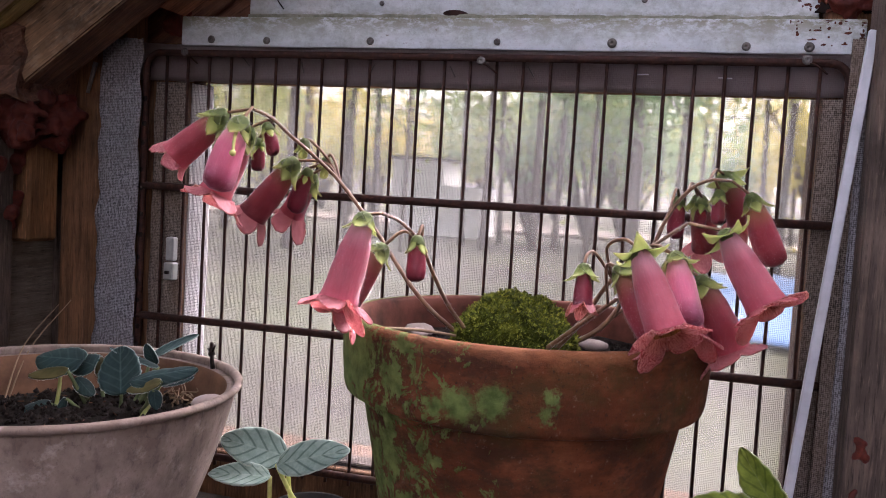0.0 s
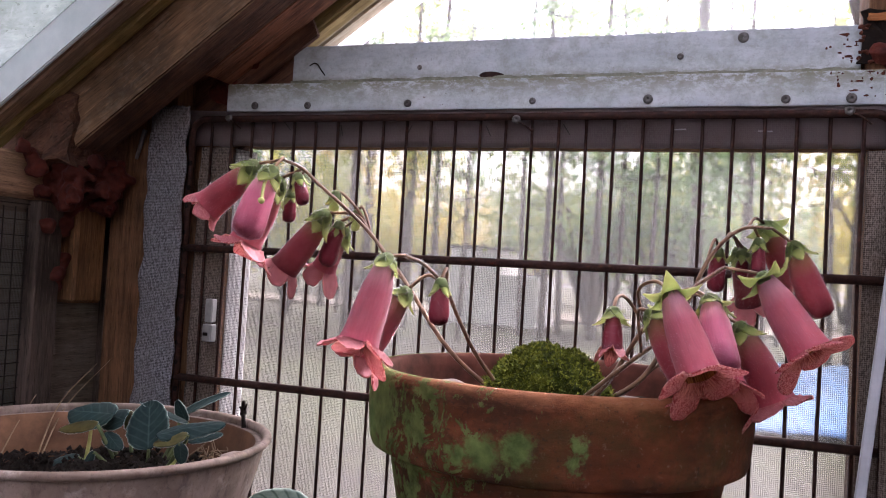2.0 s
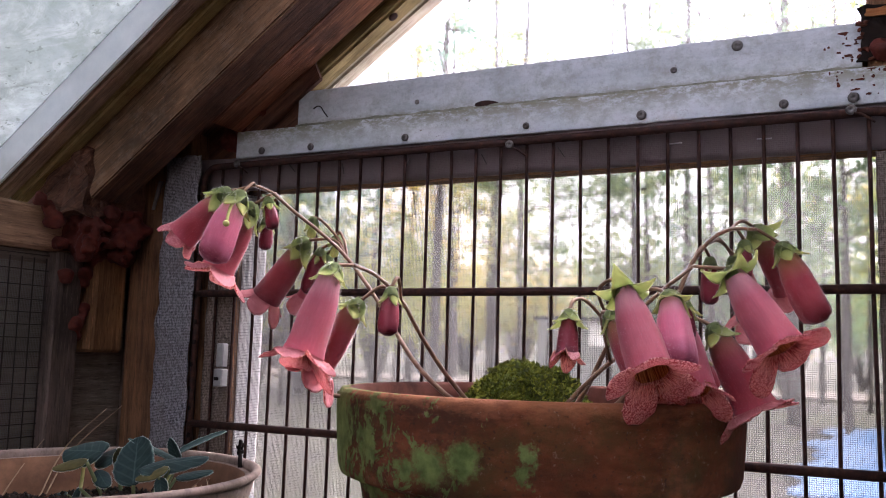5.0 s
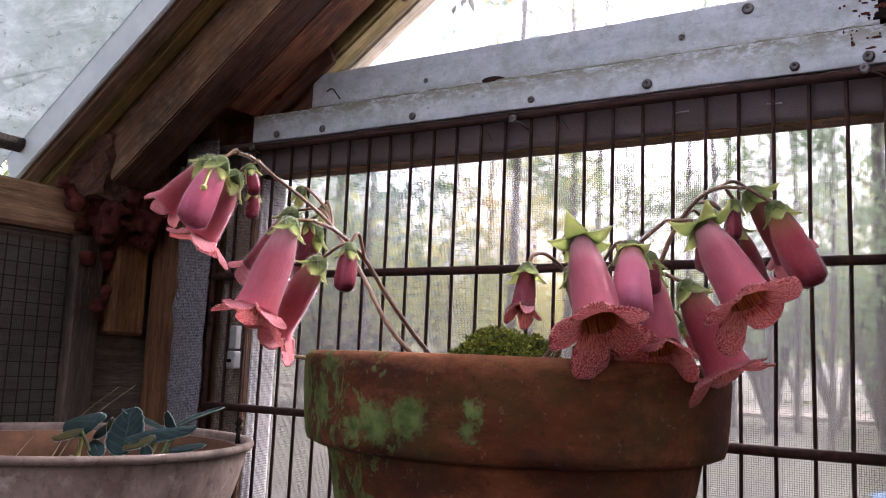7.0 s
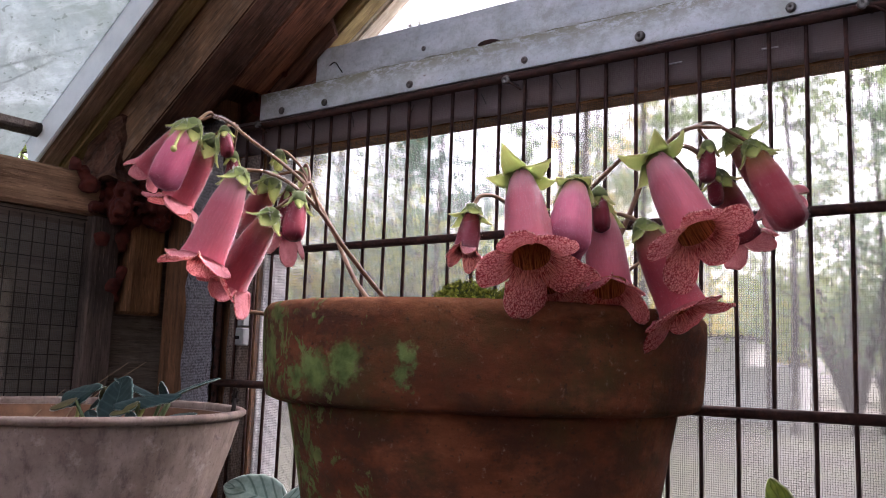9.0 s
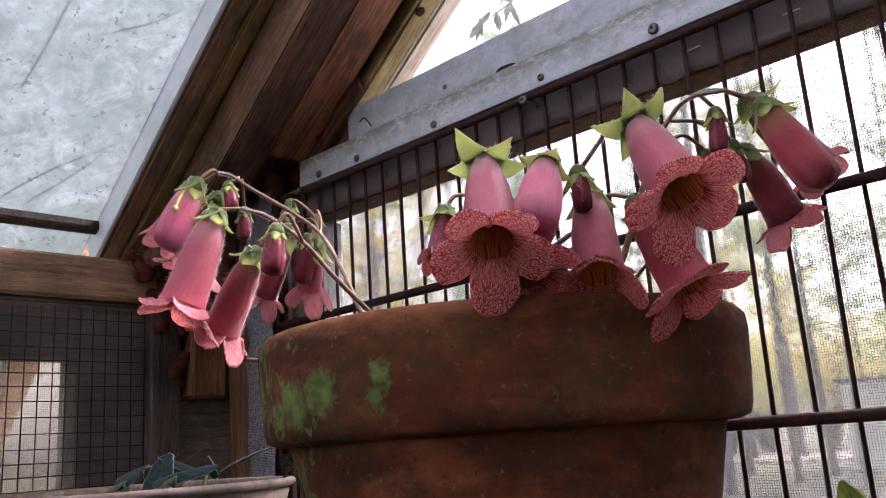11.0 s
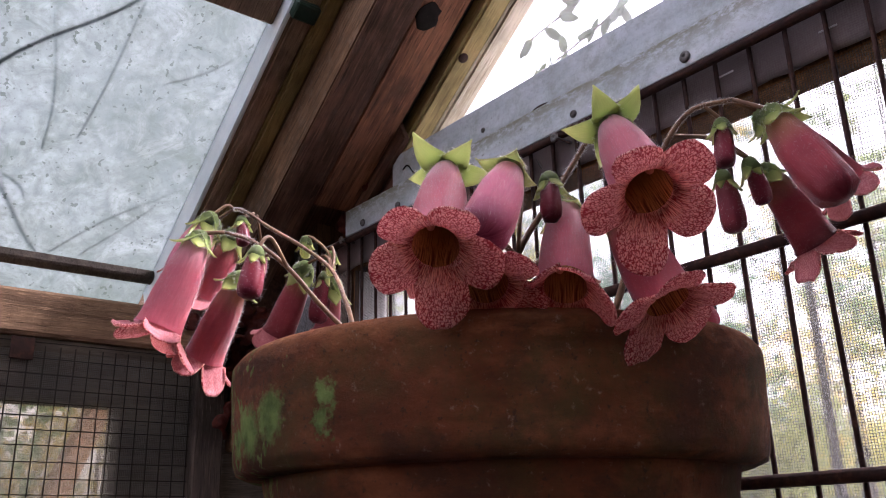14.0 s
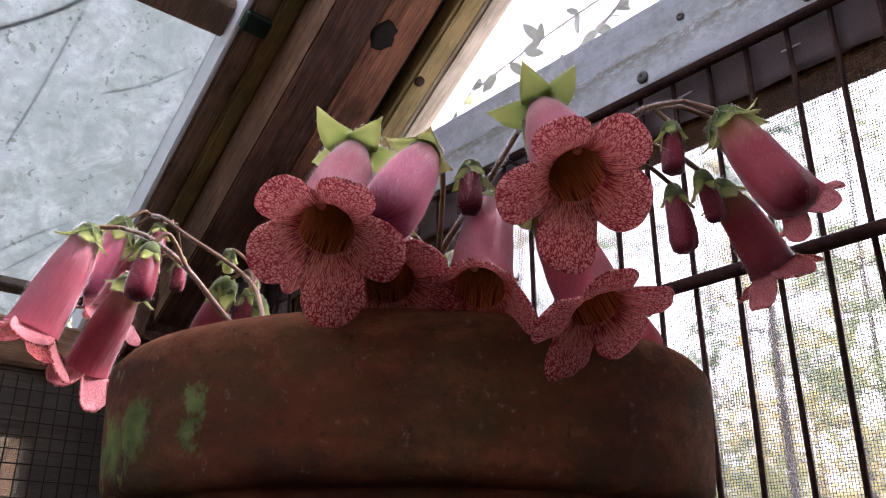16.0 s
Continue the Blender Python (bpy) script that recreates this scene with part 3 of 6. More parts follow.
def clouded(name, clear, low, high, dirt, dirt_cover, tint, blur=0.3, scale=60.0, ripple=0.3):
    """A dull translucent sheet: partly clear with some blur, partly milky, with dirt."""
    mt = bpy.data.materials.new(name)
    mt.use_nodes = True
    nt = mt.node_tree
    nt.nodes.remove(nt.nodes["Principled BSDF"])
    out = nt.nodes["Material Output"]
    c = coords(nt)
    see = node(nt, "BsdfRefraction", Roughness=blur, IOR=1.06, Color=(*tint, 1))
    milk = node(nt, "BsdfTranslucent")
    nt.links.new(ramp(nt, grain(nt, c, scale * 0.5, 7, 0.72, 0.4), [(0.33, tuple(0.72 * v for v in tint)), (0.68, tuple(1.06 * v for v in tint))]), milk.inputs["Color"])
    gloss = node(nt, "BsdfGlossy", Roughness=0.25, Color=(0.9, 0.9, 0.9, 1))
    grime = node(nt, "BsdfTranslucent", Color=(*dirt, 1))
    m1, m2, m3 = node(nt, "MixShader"), node(nt, "MixShader"), node(nt, "MixShader", Fac=0.03)
    nt.links.new(ramp(nt, grain(nt, c, scale, 5, 0.6), [(low, (1 - clear,) * 3), (high, (min(1, 1.0 - 0.6 * clear) if clear < 0.5 else 2.0 * (1 - clear),) * 3)]), m1.inputs[0])
    nt.links.new(see.outputs[0], m1.inputs[1]), nt.links.new(milk.outputs[0], m1.inputs[2])
    nt.links.new(ramp(nt, grain(nt, c, scale * 1.4, 7, 0.65), [(dirt_cover, (0, 0, 0)), (dirt_cover + 0.12, (0.85,) * 3)]), m2.inputs[0])
    nt.links.new(m1.outputs[0], m2.inputs[1]), nt.links.new(grime.outputs[0], m2.inputs[2])
    nt.links.new(m2.outputs[0], m3.inputs[1]), nt.links.new(gloss.outputs[0], m3.inputs[2])
    bp = node(nt, "Bump", Strength=ripple, Distance=0.002)
    nt.links.new(grain(nt, c, 90, 4), bp.inputs["Height"])
    nt.links.new(bp.outputs[0], see.inputs["Normal"]), nt.links.new(bp.outputs[0], gloss.inputs["Normal"])
    nt.links.new(m3.outputs[0], out.inputs["Surface"])
    return mt


def pebbled_glass():
    """Hammered roof glass seen from below: cast pebbles, a film of algae, dark specks of litter."""
    mt = bpy.data.materials.new("dirty_pebbled_roof_glass")
    mt.use_nodes = True
    nt = mt.node_tree
    nt.nodes.remove(nt.nodes["Principled BSDF"])
    c = coords(nt)
    pebble_ = node(nt, "TexVoronoi", Scale=105.0)
    pebble_.feature = "SMOOTH_F1"
    wob = nt.nodes.new("ShaderNodeMixRGB")
    wob.blend_type, wob.inputs[0].default_value = "LINEAR_LIGHT", 0.010
    nz = node(nt, "TexNoise", Scale=70.0, Detail=3.0)
    nt.links.new(c, nz.inputs["Vector"]), nt.links.new(c, wob.inputs[1]), nt.links.new(nz.outputs["Color"], wob.inputs[2])
    nt.links.new(wob.outputs[0], pebble_.inputs["Vector"])
    col = ramp(nt, pebble_.outputs["Distance"], [(0.15, (0.300, 0.328, 0.325)), (0.75, (0.196, 0.224, 0.219))])
    col = mix(nt, ramp(nt, grain(nt, c, 4.5, 4, 0.6), [(0.40, (0, 0, 0)), (0.62, (0.8,) * 3)]), col, (0.165, 0.19, 0.178))
    col = mix(nt, ramp(nt, grain(nt, c, 34, 8, 0.72, 0.8), [(0.47, (0, 0, 0)), (0.66, (0.8,) * 3)]), col, (0.135, 0.158, 0.138))
    col = mix(nt, ramp(nt, grain(nt, c, 22, 7, 0.7, 0.6), [(0.54, (0, 0, 0)), (0.70, (0.85,) * 3)]), col, (0.345, 0.368, 0.368))
    col = mix(nt, ramp(nt, grain(nt, c, 260, 4, 0.7), [(0.52, (0, 0, 0)), (0.70, (0.6,) * 3)]), col, (0.15, 0.17, 0.155))
    speck = mix(nt, 0.4, grain(nt, c, 190, 2, 0.4), grain(nt, c, 45, 3, 0.6))
    col = mix(nt, ramp(nt, speck, [(0.620, (0, 0, 0)), (0.635, (0.75,) * 3)]), col, (0.095, 0.11, 0.095))
    milk = node(nt, "BsdfTranslucent")
    nt.links.new(col, milk.inputs["Color"])
    see = node(nt, "BsdfRefraction", Roughness=0.22, IOR=1.06, Color=(0.325, 0.362, 0.366, 1))
    gloss = node(nt, "BsdfGlossy", Roughness=0.2, Color=(0.9, 0.9, 0.9, 1))
    bp = node(nt, "Bump", Strength=0.6, Distance=0.002)
    nt.links.new(pebble_.outputs["Distance"], bp.inputs["Height"])
    for sh in (see, gloss):
        nt.links.new(bp.outputs[0], sh.inputs["Normal"])
    m1, m2 = node(nt, "MixShader", Fac=0.62), node(nt, "MixShader", Fac=0.03)
    nt.links.new(see.outputs[0], m1.inputs[1]), nt.links.new(milk.outputs[0], m1.inputs[2])
    nt.links.new(m1.outputs[0], m2.inputs[1]), nt.links.new(gloss.outputs[0], m2.inputs[2])
    nt.links.new(m2.outputs[0], nt.nodes["Material Output"].inputs["Surface"])
    return mt


M["roof_glass"] = pebbled_glass()
M["film"] = clouded("clear_poly_film", 0.975, 0.35, 0.7, (0.6, 0.6, 0.6), 0.75, (0.97, 0.98, 0.98), 0.06, 25, 0.12)
M["side_film"] = clouded("hazy_side_film", 0.84, 0.3, 0.7, (0.4, 0.38, 0.35), 0.78, (0.76, 0.71, 0.64), 0.11, 12, 0.15)
M["clear_glass"] = clouded("clear_greenhouse_glass", 0.97, 0.35, 0.7, (0.6, 0.6, 0.6), 0.8, (0.98, 0.99, 0.99), 0.05, 25, 0.1)
M["folded_film"] = petal_like("folded_milky_film", lambda nt: ramp(nt, grain(nt, coords(nt), 30, 4), [(0.3, (0.46, 0.45, 0.44)), (0.7, (0.70, 0.69, 0.67))]), 0.4, 0.6, 0.0)
M["window_film"] = clouded("hazy_window_film", 0.978, 0.3, 0.7, (0.5, 0.48, 0.44), 0.82, (0.86, 0.85, 0.825), 0.14, 8, 0.1)


# ---- the greenhouse: ground, floor, walls, roof ----
def structure(name, bm, mat_, label, category, smooth=False):
    return tagged(part(name, bm, mat_, None, "", smooth), label, category, kind="structure")


# rolling ground out to the horizon, lower by the greenhouse
gv, gf, NG = [], [], 90
for i in range(NG + 1):
    for j in range(NG + 1):
        u, v = (i / NG * 2 - 1), (j / NG * 2 - 1)
        x, y = 600 * u * abs(u) ** 1.6, 600 * v * abs(v) ** 1.6
        r = math.hypot(x, y)
        z = 0.0 if r < 3 else 0.12 * noise.noise((x * 0.12, y * 0.12, 0)) * min(1, (r - 3) / 5) + 0.0
        gv.append((x, y, z - 0.02))
for i in range(NG):
    for j in range(NG):
        a = i * (NG + 1) + j
        gf.append((a, a + NG + 1, a + NG + 2, a + 1))
ground = new("ground", finish(mesh("ground", gv, gf), M["ground"], True))
tagged(ground, "woodland ground with leaf litter and thin grass", "ground", kind="structure")
structure("floor", one_box(-0.6, 1.8, -1.9, 0.72, -0.02, 0.02), M["soil"], "dark earth floor of the greenhouse", "floor")

EAVE, RISE = 1.391 + 0.69 * 0.597, 0.69     # the roof glass lies at z = EAVE + RISE * x


def roof_board(y0, y1, c0, c1, x0, x1, mt_, name, label, bevel=0.003):
    """A board along the roof slope, between two depths under the glass."""
    bm = one_box(0, 1, y0, y1, 0, 1)
    for v in bm.verts:
        x = x0 + v.co.x * (x1 - x0)
        # ends are cut square to the slope
        c = c1 + (c0 - c1) * v.co.z
        v.co = Vector((x + c * 0.35, v.co.y, EAVE + RISE * x - c + c * 0.24))
    bmesh.ops.bevel(bm, geom=list(bm.edges), offset=bevel, segments=2, affect="EDGES")
    # Faces towards -y take the paler second material: light put into the colour.
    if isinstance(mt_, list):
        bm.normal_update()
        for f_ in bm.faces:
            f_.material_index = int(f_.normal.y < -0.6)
    return structure(name, bm, mt_, label, "roof timber")


roof_board(0.6400, 0.6795, 0.012, 0.0955, -0.489, 0.62, M["rafter_red"], "rafter_sister", "reddish brown second rafter board with a knot hole", 0.0008)
# A near-black board paints the shade of the gap beside the trim.
roof_board(0.6798, 0.6898, 0.012, 0.082, -0.489, 0.62, M["knot"], "rafter_gap", "near-black strip standing in for the shaded gap between rafter and gable trim", 0.001)
rafter = roof_board(0.6005, 0.640, 0.012, 0.096, -0.592, 0.62, [M["rafter_wood"], M["rafter_side"]], "rafter_1", "old brown rafter, its dusty tan side painted paler as if lit", 0.0015)
roof_board(0.6900, 0.7115, 0.012, 0.103, -0.432, 0.62, M["olive_wood"], "trim_gable", "olive yellow weathered gable trim board")
roof_board(0.7115, 0.7325, 0.012, 0.104, -0.432, 0.62, M["pale_wood"], "trim_gable_face", "pale bare wood batten holding the gable film")
roof_board(0.5842, 0.6005, 0.004, 0.0395, -0.66, 0.62, M["olive_wood"], "trim_batten", "olive brown roof batten")
roof_board(0.5645, 0.5842, 0.004, 0.036, -0.67, 0.62, M["stile_wood"], "trim_stile", "dark brown glazing stile")
roof_board(0.5600, 0.5642, -0.002, 0.0335, -0.665, 0.62, M["edge_strip"], "trim_edge_strip", "pale grey glazing edge strip", 0.001)
# Three filler boards, added to block daylight leaking in round the rafter foot.
roof_board(0.6405, 0.690, 0.002, 0.062, -0.62, -0.490, M["rafter_wood"], "roof_sheathing", "dark filler board added over the eave corner to block light from above", 0.001)
roof_board(0.690, 0.700, 0.0, 0.16, -0.66, -0.43, M["rafter_wood"], "wall_gable_corner", "dark brown filler board added behind the rafter foot to close a bright gap", 0.001)
roof_board(0.6808, 0.6874, 0.004, 0.112, -0.490, -0.407, M["rafter_wood"], "rafter_packing", "dark filler board added before the trim end to close a bright gap", 0.001)
# more rafters behind the camera, and the other slope
for k, y in enumerate((-0.15, -0.95, -1.78)):
    roof_board(y, y + 0.05, 0.012, 0.105, -0.592, 0.62, M["rafter_wood"], f"rafter_{k + 2}", "old brown rafter")
for k, y in enumerate((-1.78, -0.95, -0.15, 0.60)):
    bm = one_box(0, 1, y, y + 0.05, 0, 1)
    for v in bm.verts:
        x = 0.62 + v.co.x * 1.2
        v.co = Vector((x, v.co.y, EAVE + RISE * (1.24 - x) - (0.012 if v.co.z > 0.5 else 0.105)))
    structure(f"rafter_{k + 6}", bm, M["rafter_wood"], "old brown rafter on the far slope", "roof timber")
structure("ridge_board", one_box(0.60, 0.64, -1.85, 0.74, EAVE + RISE * 0.62 - 0.12, EAVE + RISE * 0.62 + 0.01), M["rafter_wood"], "brown ridge board", "roof timber")


def slope_bar(x0, x1, c0, c1, y0, y1, name, mt_, label):
    bm = one_box(x0, x1, y0, y1, 0, 1)
    for v in bm.verts:
        v.co.z = EAVE + RISE * v.co.x - (c0 if v.co.z > 0.5 else c1)
    bmesh.ops.bevel(bm, geom=list(bm.edges), offset=0.0015, segments=1, affect="EDGES")
    return structure(name, bm, mt_, label, "roof timber")


slope_bar(-0.6425, -0.634, 0.003, 0.012, -1.85, 0.560, "trim_glazing_bar", M["bench_wood"], "dark brown glazing bar at the eave")
slope_bar(-0.392, -0.368, 0.004, 0.014, -1.85, 0.560, "trim_cross_bar", M["stile_wood"], "brown roof cross bar above the glass")

# roof panes: the one in view, those above and behind it
pane_n = 0


def roof_pane(x0, x1, y0, y1, far=False, mt_="clear_glass", label="clear greenhouse roof pane", thick=0.004):
    global pane_n
    pane_n += 1
    bm = one_box(x0, x1, y0, y1, 0, 1)
    for v in bm.verts:
        v.co.z = EAVE + RISE * ((1.24 - v.co.x) if far else v.co.x) + (thick if v.co.z > 0.5 else 0.0)
    ob = structure(f"window_{pane_n}", bm, M[mt_], label, "roof glass")
    ob.visible_shadow = False
    return ob


# Unseen boards added on the far slope to hold back fill light.
def roof_boards(y0, y1):
    bm = one_box(0.64, 1.85, y0, y1 + 0.01, 0, 1)
    for v in bm.verts:
        v.co.z = EAVE + RISE * (1.24 - v.co.x) + (0.02 if v.co.z > 0.5 else 0.0)
    structure("roof_east", bm, M["plate_wood"], "unseen brown boarded far slope, added to cut the fill light", "roof")


roof_pane(-0.640, -0.392, -0.10, 0.5598, False, "roof_glass", "dirty pebbled glass roof pane with algae specks", 0.001)
roof_pane(-0.72, -0.645, -0.10, 0.5598, False, "roof_glass", "dirty pebbled glass pane end below the glazing bar", 0.001)
roof_pane(-0.366, 0.60, -0.10, 0.56)
# Panes behind are unseen, kept clear so that more daylight comes in.
for y0, y1 in ((-0.9, -0.11), (-1.75, -0.91)):
    roof_pane(-0.72, -0.392, y0, y1)
    roof_pane(-0.366, 0.60, y0, y1)
for y0, y1 in ((-0.10, 0.60), (-0.9, -0.11)):
    roof_boards(y0, y1)
roof_boards(-1.45, -0.91)
# An unseen strip of glass, added to let some fill light back in.
roof_pane(0.64, 1.80, -1.75, -1.46, True)

# milky doubled edge of the gable film along the trim
M["film_fold"] = clouded("milky_doubled_film", 0.42, 0.35, 0.7, (0.6, 0.58, 0.6), 0.8, (0.80, 0.78, 0.83), 0.12, 40, 0.4)
grid = [[(x, 0.7336, EAVE + RISE * x - 0.098 - f * (0.024 + 0.010 * noise.noise((x * 30, 1, 0)) + 0.004 * noise.noise((x * 110, 3, 0)))) for f in np.linspace(0, 1, 5)] for x in np.linspace(-0.42, 0.30, 90)]
fold = tagged(new("film_fold", sheet("film_fold", grid, 0.0006, (M["film_fold"], M["film_fold"]))), "milky doubled edge of the gable film along the trim", "plastic film", kind="structure")
fold.visible_shadow = False

# ---- window wall (north) ----
wall = bmesh.new()
for b_ in ((-0.64, -0.505, 0.70, 0.76, 0.0, 1.37), (-0.505, -0.4525, 0.684, 0.7155, 0.0, 1.37), (0.0825, 0.30, 0.684, 0.76, 0.0, 1.37), (0.079, 0.30, 0.684, 0.76, 1.37, 1.60),
           (-0.4525, 0.0825, 0.684, 0.76, 0.0, 1.0), (-0.60, 0.079, 0.70, 0.76, 1.3685, 1.412)):
    box(wall, *b_, bevel=0.001)
WINDOW_FRONT, HOOKS = [], []
WINDOW_FRONT += [structure("wall_north", wall, M["post_wood"], "rough brown timber wall round the screened window", "wall")]
structure("wall_north_east", one_box(0.30, 1.8, 0.69, 0.76, 0.0, 1.36), M["post_wood"], "rough brown timber wall", "wall")
structure("wall_east", one_box(1.8, 1.86, -1.9, 0.76, 0.0, 1.1), M["post_wood"], "rough brown timber wall", "wall")
structure("wall_south", one_box(-0.64, 1.8, -1.92, -1.86, 0.0, 1.36), M["post_wood"], "rough brown timber wall", "wall")
# glazing of the gables
def gable(name, y, x0, x1, z0, mt_, label):
    top = lambda x: EAVE + RISE * (x if x < 0.62 else 1.24 - x)
    xs = sorted({x0, 0.62, x1}) if x0 < 0.62 < x1 else [x0, x1]
    out = [(x0, z0)] + [(x, max(z0, top(x) - 0.03)) for x in xs] + [(x1, z0)]
    vs = [(x, y, z) for x, z in out] + [(x, y + 0.0015, z) for x, z in out]
    n = len(out)
    fs = [tuple(range(n)), tuple(range(2 * n - 1, n - 1, -1))] + [(i, i + n, (i + 1) % n + n, (i + 1) % n) for i in range(n)]
    ob = new(name, finish(mesh(name, vs, fs), mt_, False))
    bm = bmesh.new()
    bm.from_mesh(ob.data)
    bmesh.ops.recalc_face_normals(bm, faces=bm.faces)
    bm.to_mesh(ob.data)
    ob.visible_shadow = False
    return tagged(ob, label, "window", kind="structure")


WINDOW_FRONT += [gable("window_21", 0.735, -0.46, 0.0785, 1.40, M["film"], "clear plastic film stretched over the gable")]
gable("window_22", 0.735, 0.30, 1.8, 1.37, M["film"], "clear plastic film stretched over the gable")
# East glazing and far gable film are unseen, added to bring in fill light.
east = structure("window_25", one_box(1.82, 1.824, -1.86, 0.69, 1.1, 1.40), M["clear_glass"], "unseen clear side glazing, added to let in fill light", "window")
east.visible_shadow = False
gable("window_23", -1.89, -0.60, 1.8, 1.37, M["film"], "unseen clear film over the far gable, added to let in fill light")
film = structure("window_24", one_box(-0.4525, 0.0825, 0.716, 0.7175, 1.0, 1.3685), M["window_film"], "hazy plastic film behind the window screen", "window")
film.visible_shadow = False
WINDOW_FRONT.append(structure("trim_lintel", one_box(-0.4460, 0.0825, 0.690, 0.7150, 1.3375, 1.3670, bevel=0.001), M["block_wood"], "brown wooden lintel behind the folded screen", "trim"))
# folds of film and screen gathered along the left jamb
WINDOW_FRONT.append(film)
gather = [[(-0.4515 + 0.0012 * math.sin(2.2 * i) + 0.0005 * i + 0.0008 * noise.noise((i * 0.7, k * 0.15, 6)), 0.6895 + 0.026 * i / 14, 1.0045 + 0.330 * k / 40) for k in range(41)] for i in range(15)]
WINDOW_FRONT += [tagged(new("trim_film_edge", sheet("trim_film_edge", gather, 0.0006, (M["folded_film"], M["folded_film"]))), "pale gathered film folded along the window jamb", "trim", kind="structure"),
                 structure("trim_sill", one_box(-0.4525, 0.0825, 0.694, 0.7155, 1.0, 1.004, bevel=0.001), M["grey_wood"], "grey wooden window sill", "trim")]


def wires(name, lines, mt_, label, category, parent=None):
    """Thin square wires, ends given, joined in one mesh."""
    vs, fs = [], []
    for a, b_, w in lines:
        a, b_ = Vector(a), Vector(b_)
        d = (b_ - a).normalized()
        s = d.orthogonal().normalized() * w / 2
        o = d.cross(s).normalized() * w / 2
        k = len(vs)
        for q in (a, b_):
            vs += [q + s, q + o, q - s, q - o]
        fs += [(k + i, k + (i + 1) % 4, k + 4 + (i + 1) % 4, k + 4 + i) for i in range(4)]
    ob = new(name, finish(mesh(name, vs, fs), mt_, True))
    return tagged(ob, label, category, kind="stuff")


P = 0.0014
cloth = [((x, 0.6855, 1.0), (x + 0.002 * math.sin(40 * x), 0.6855, 1.3345), 0.00026) for x in np.arange(-0.4525, 0.0825, P)]
cloth += [((-0.4525, 0.6858, z), (0.0825, 0.6858, z + 0.001), 0.00026) for z in np.arange(1.0, 1.3345, P)]
WINDOW_FRONT.append(wires("insect_screen", cloth, M["screen_wire"], "fine grey insect screen stretched over the window", "insect screen"))


def cloth_strip(name, x0, x1, z0, z1, y, parent, ragged=0.002, nx=10, nz=40, mt_="cloth_dark"):
    """A strip of folded screen cloth with a wavy edge."""
    grid = [[(x0 + (x1 - x0) * i / nx + ragged * noise.noise((i * 0.2, k * 0.35, x0 * 7)), y - 0.0025 - 0.0018 * noise.noise((i * 0.5, k * 0.3, z0 * 5)),
              z0 + (z1 - z0) * k / nz + ragged * noise.noise((i * 0.6, k * 0.1, 3 + x0))) for k in range(nz + 1)] for i in range(nx + 1)]
    return placed(name, sheet(name, grid, 0.0012, (M[mt_], M[mt_])), parent)


border = thing("screen_border", (-0.2, 0.68, 1.35), "dark grey folded screen cloth stapled round the window", "screen cloth")
cloth_strip("top_strip", -0.53, 0.118, 1.3350, 1.368, 0.6825, border, 0.0012, 60, 6)
cloth_strip("jamb_strip", -0.4835, -0.4510, 1.0, 1.334, 0.6825, border, 0.0012, mt_="cloth_jamb")
cloth_strip("right_strip", 0.0815, 0.110, 1.0, 1.334, 0.6825, border, 0.0015, mt_="cloth_jamb")
hang = thing("screen_flap", (-0.508, 0.66, 1.1), "pale grey frayed flap of screen cloth hanging over the post", "screen cloth")
cloth_strip("cloth", -0.5285, -0.486, 0.97, 1.3705, 0.664, hang, 0.004, 10, 60, "cloth")

# staples in the folded screen
staple_mesh = bmesh.new()
tube(staple_mesh, [(-0.005, 0, 0), (0.005, 0, 0.0006)], 0.0005, 6)
part0 = bpy.data.meshes.new("staple")
staple_mesh.to_mesh(part0), staple_mesh.free()
dull = part0.copy()
finish(part0, M["bright_steel"], True), finish(dull, M["steel"], True)
for k, (x, z, a) in enumerate(((0.013, 1.347, 5), (-0.048, 1.3485, 2), (-0.39, 1.353, 50), (-0.335, 1.349, 80), (-0.27, 1.349, -60), (-0.2, 1.348, 65), (-0.135, 1.349, 60))):
    placed("staple", part0 if k < 2 else dull, border, "bright steel staple" if k < 2 else "", pose(x, 0.6765, z, 0, a, 0))

# ---- corner post, block, boards at the corner ----
structure("post_corner", one_box(-0.5765, -0.5015, 0.668, 0.6995, 0.0, 1.40, bevel=0.003), M["post_wood"], "dark brown corner post", "post")
block = thing("wood_block", (-0.592, 0.645, 1.182), "orange brown offcut block fixed beside the corner post", "wood block")
part("block", one_box(-0.6085, -0.577, 0.630, 0.668, 1.182, 1.275, bevel=0.003), M["block_wood"], block, smooth=False)
structure("wall_corner_fill", one_box(-0.66, -0.561, 0.612, 0.70, 1.3145, 1.40), M["rafter_wood"], "dark brown packing wood under the rafter end", "wall")
bm = one_box(-0.625, -0.560, 0.594, 0.640, 1.305, 1.372)
bmesh.ops.subdivide_edges(bm, edges=list(bm.edges), cuts=9, use_grid_fill=True)
for v in bm.verts:
    v.co += Vector((noise.noise(v.co * 60), noise.noise(v.co * 70 + Vector((3, 1, 0))), 1.5 * noise.noise(v.co * 45))) * 0.008
structure("rafter_splinters", bm, M["rafter_wood"], "broken splintered wood at the rafter foot", "roof timber")
structure("wall_corner", one_box(-0.66, -0.56, 0.69, 0.70, 0.0, 1.40), M["old_post"], "dark weathered boarding at the corner", "wall")
structure("post_east", one_box(0.1090, 0.24, 0.635, 0.6835, 0.0, 2.0, bevel=0.006, segments=2), M["old_post"], "dark rough weathered timber post", "post")

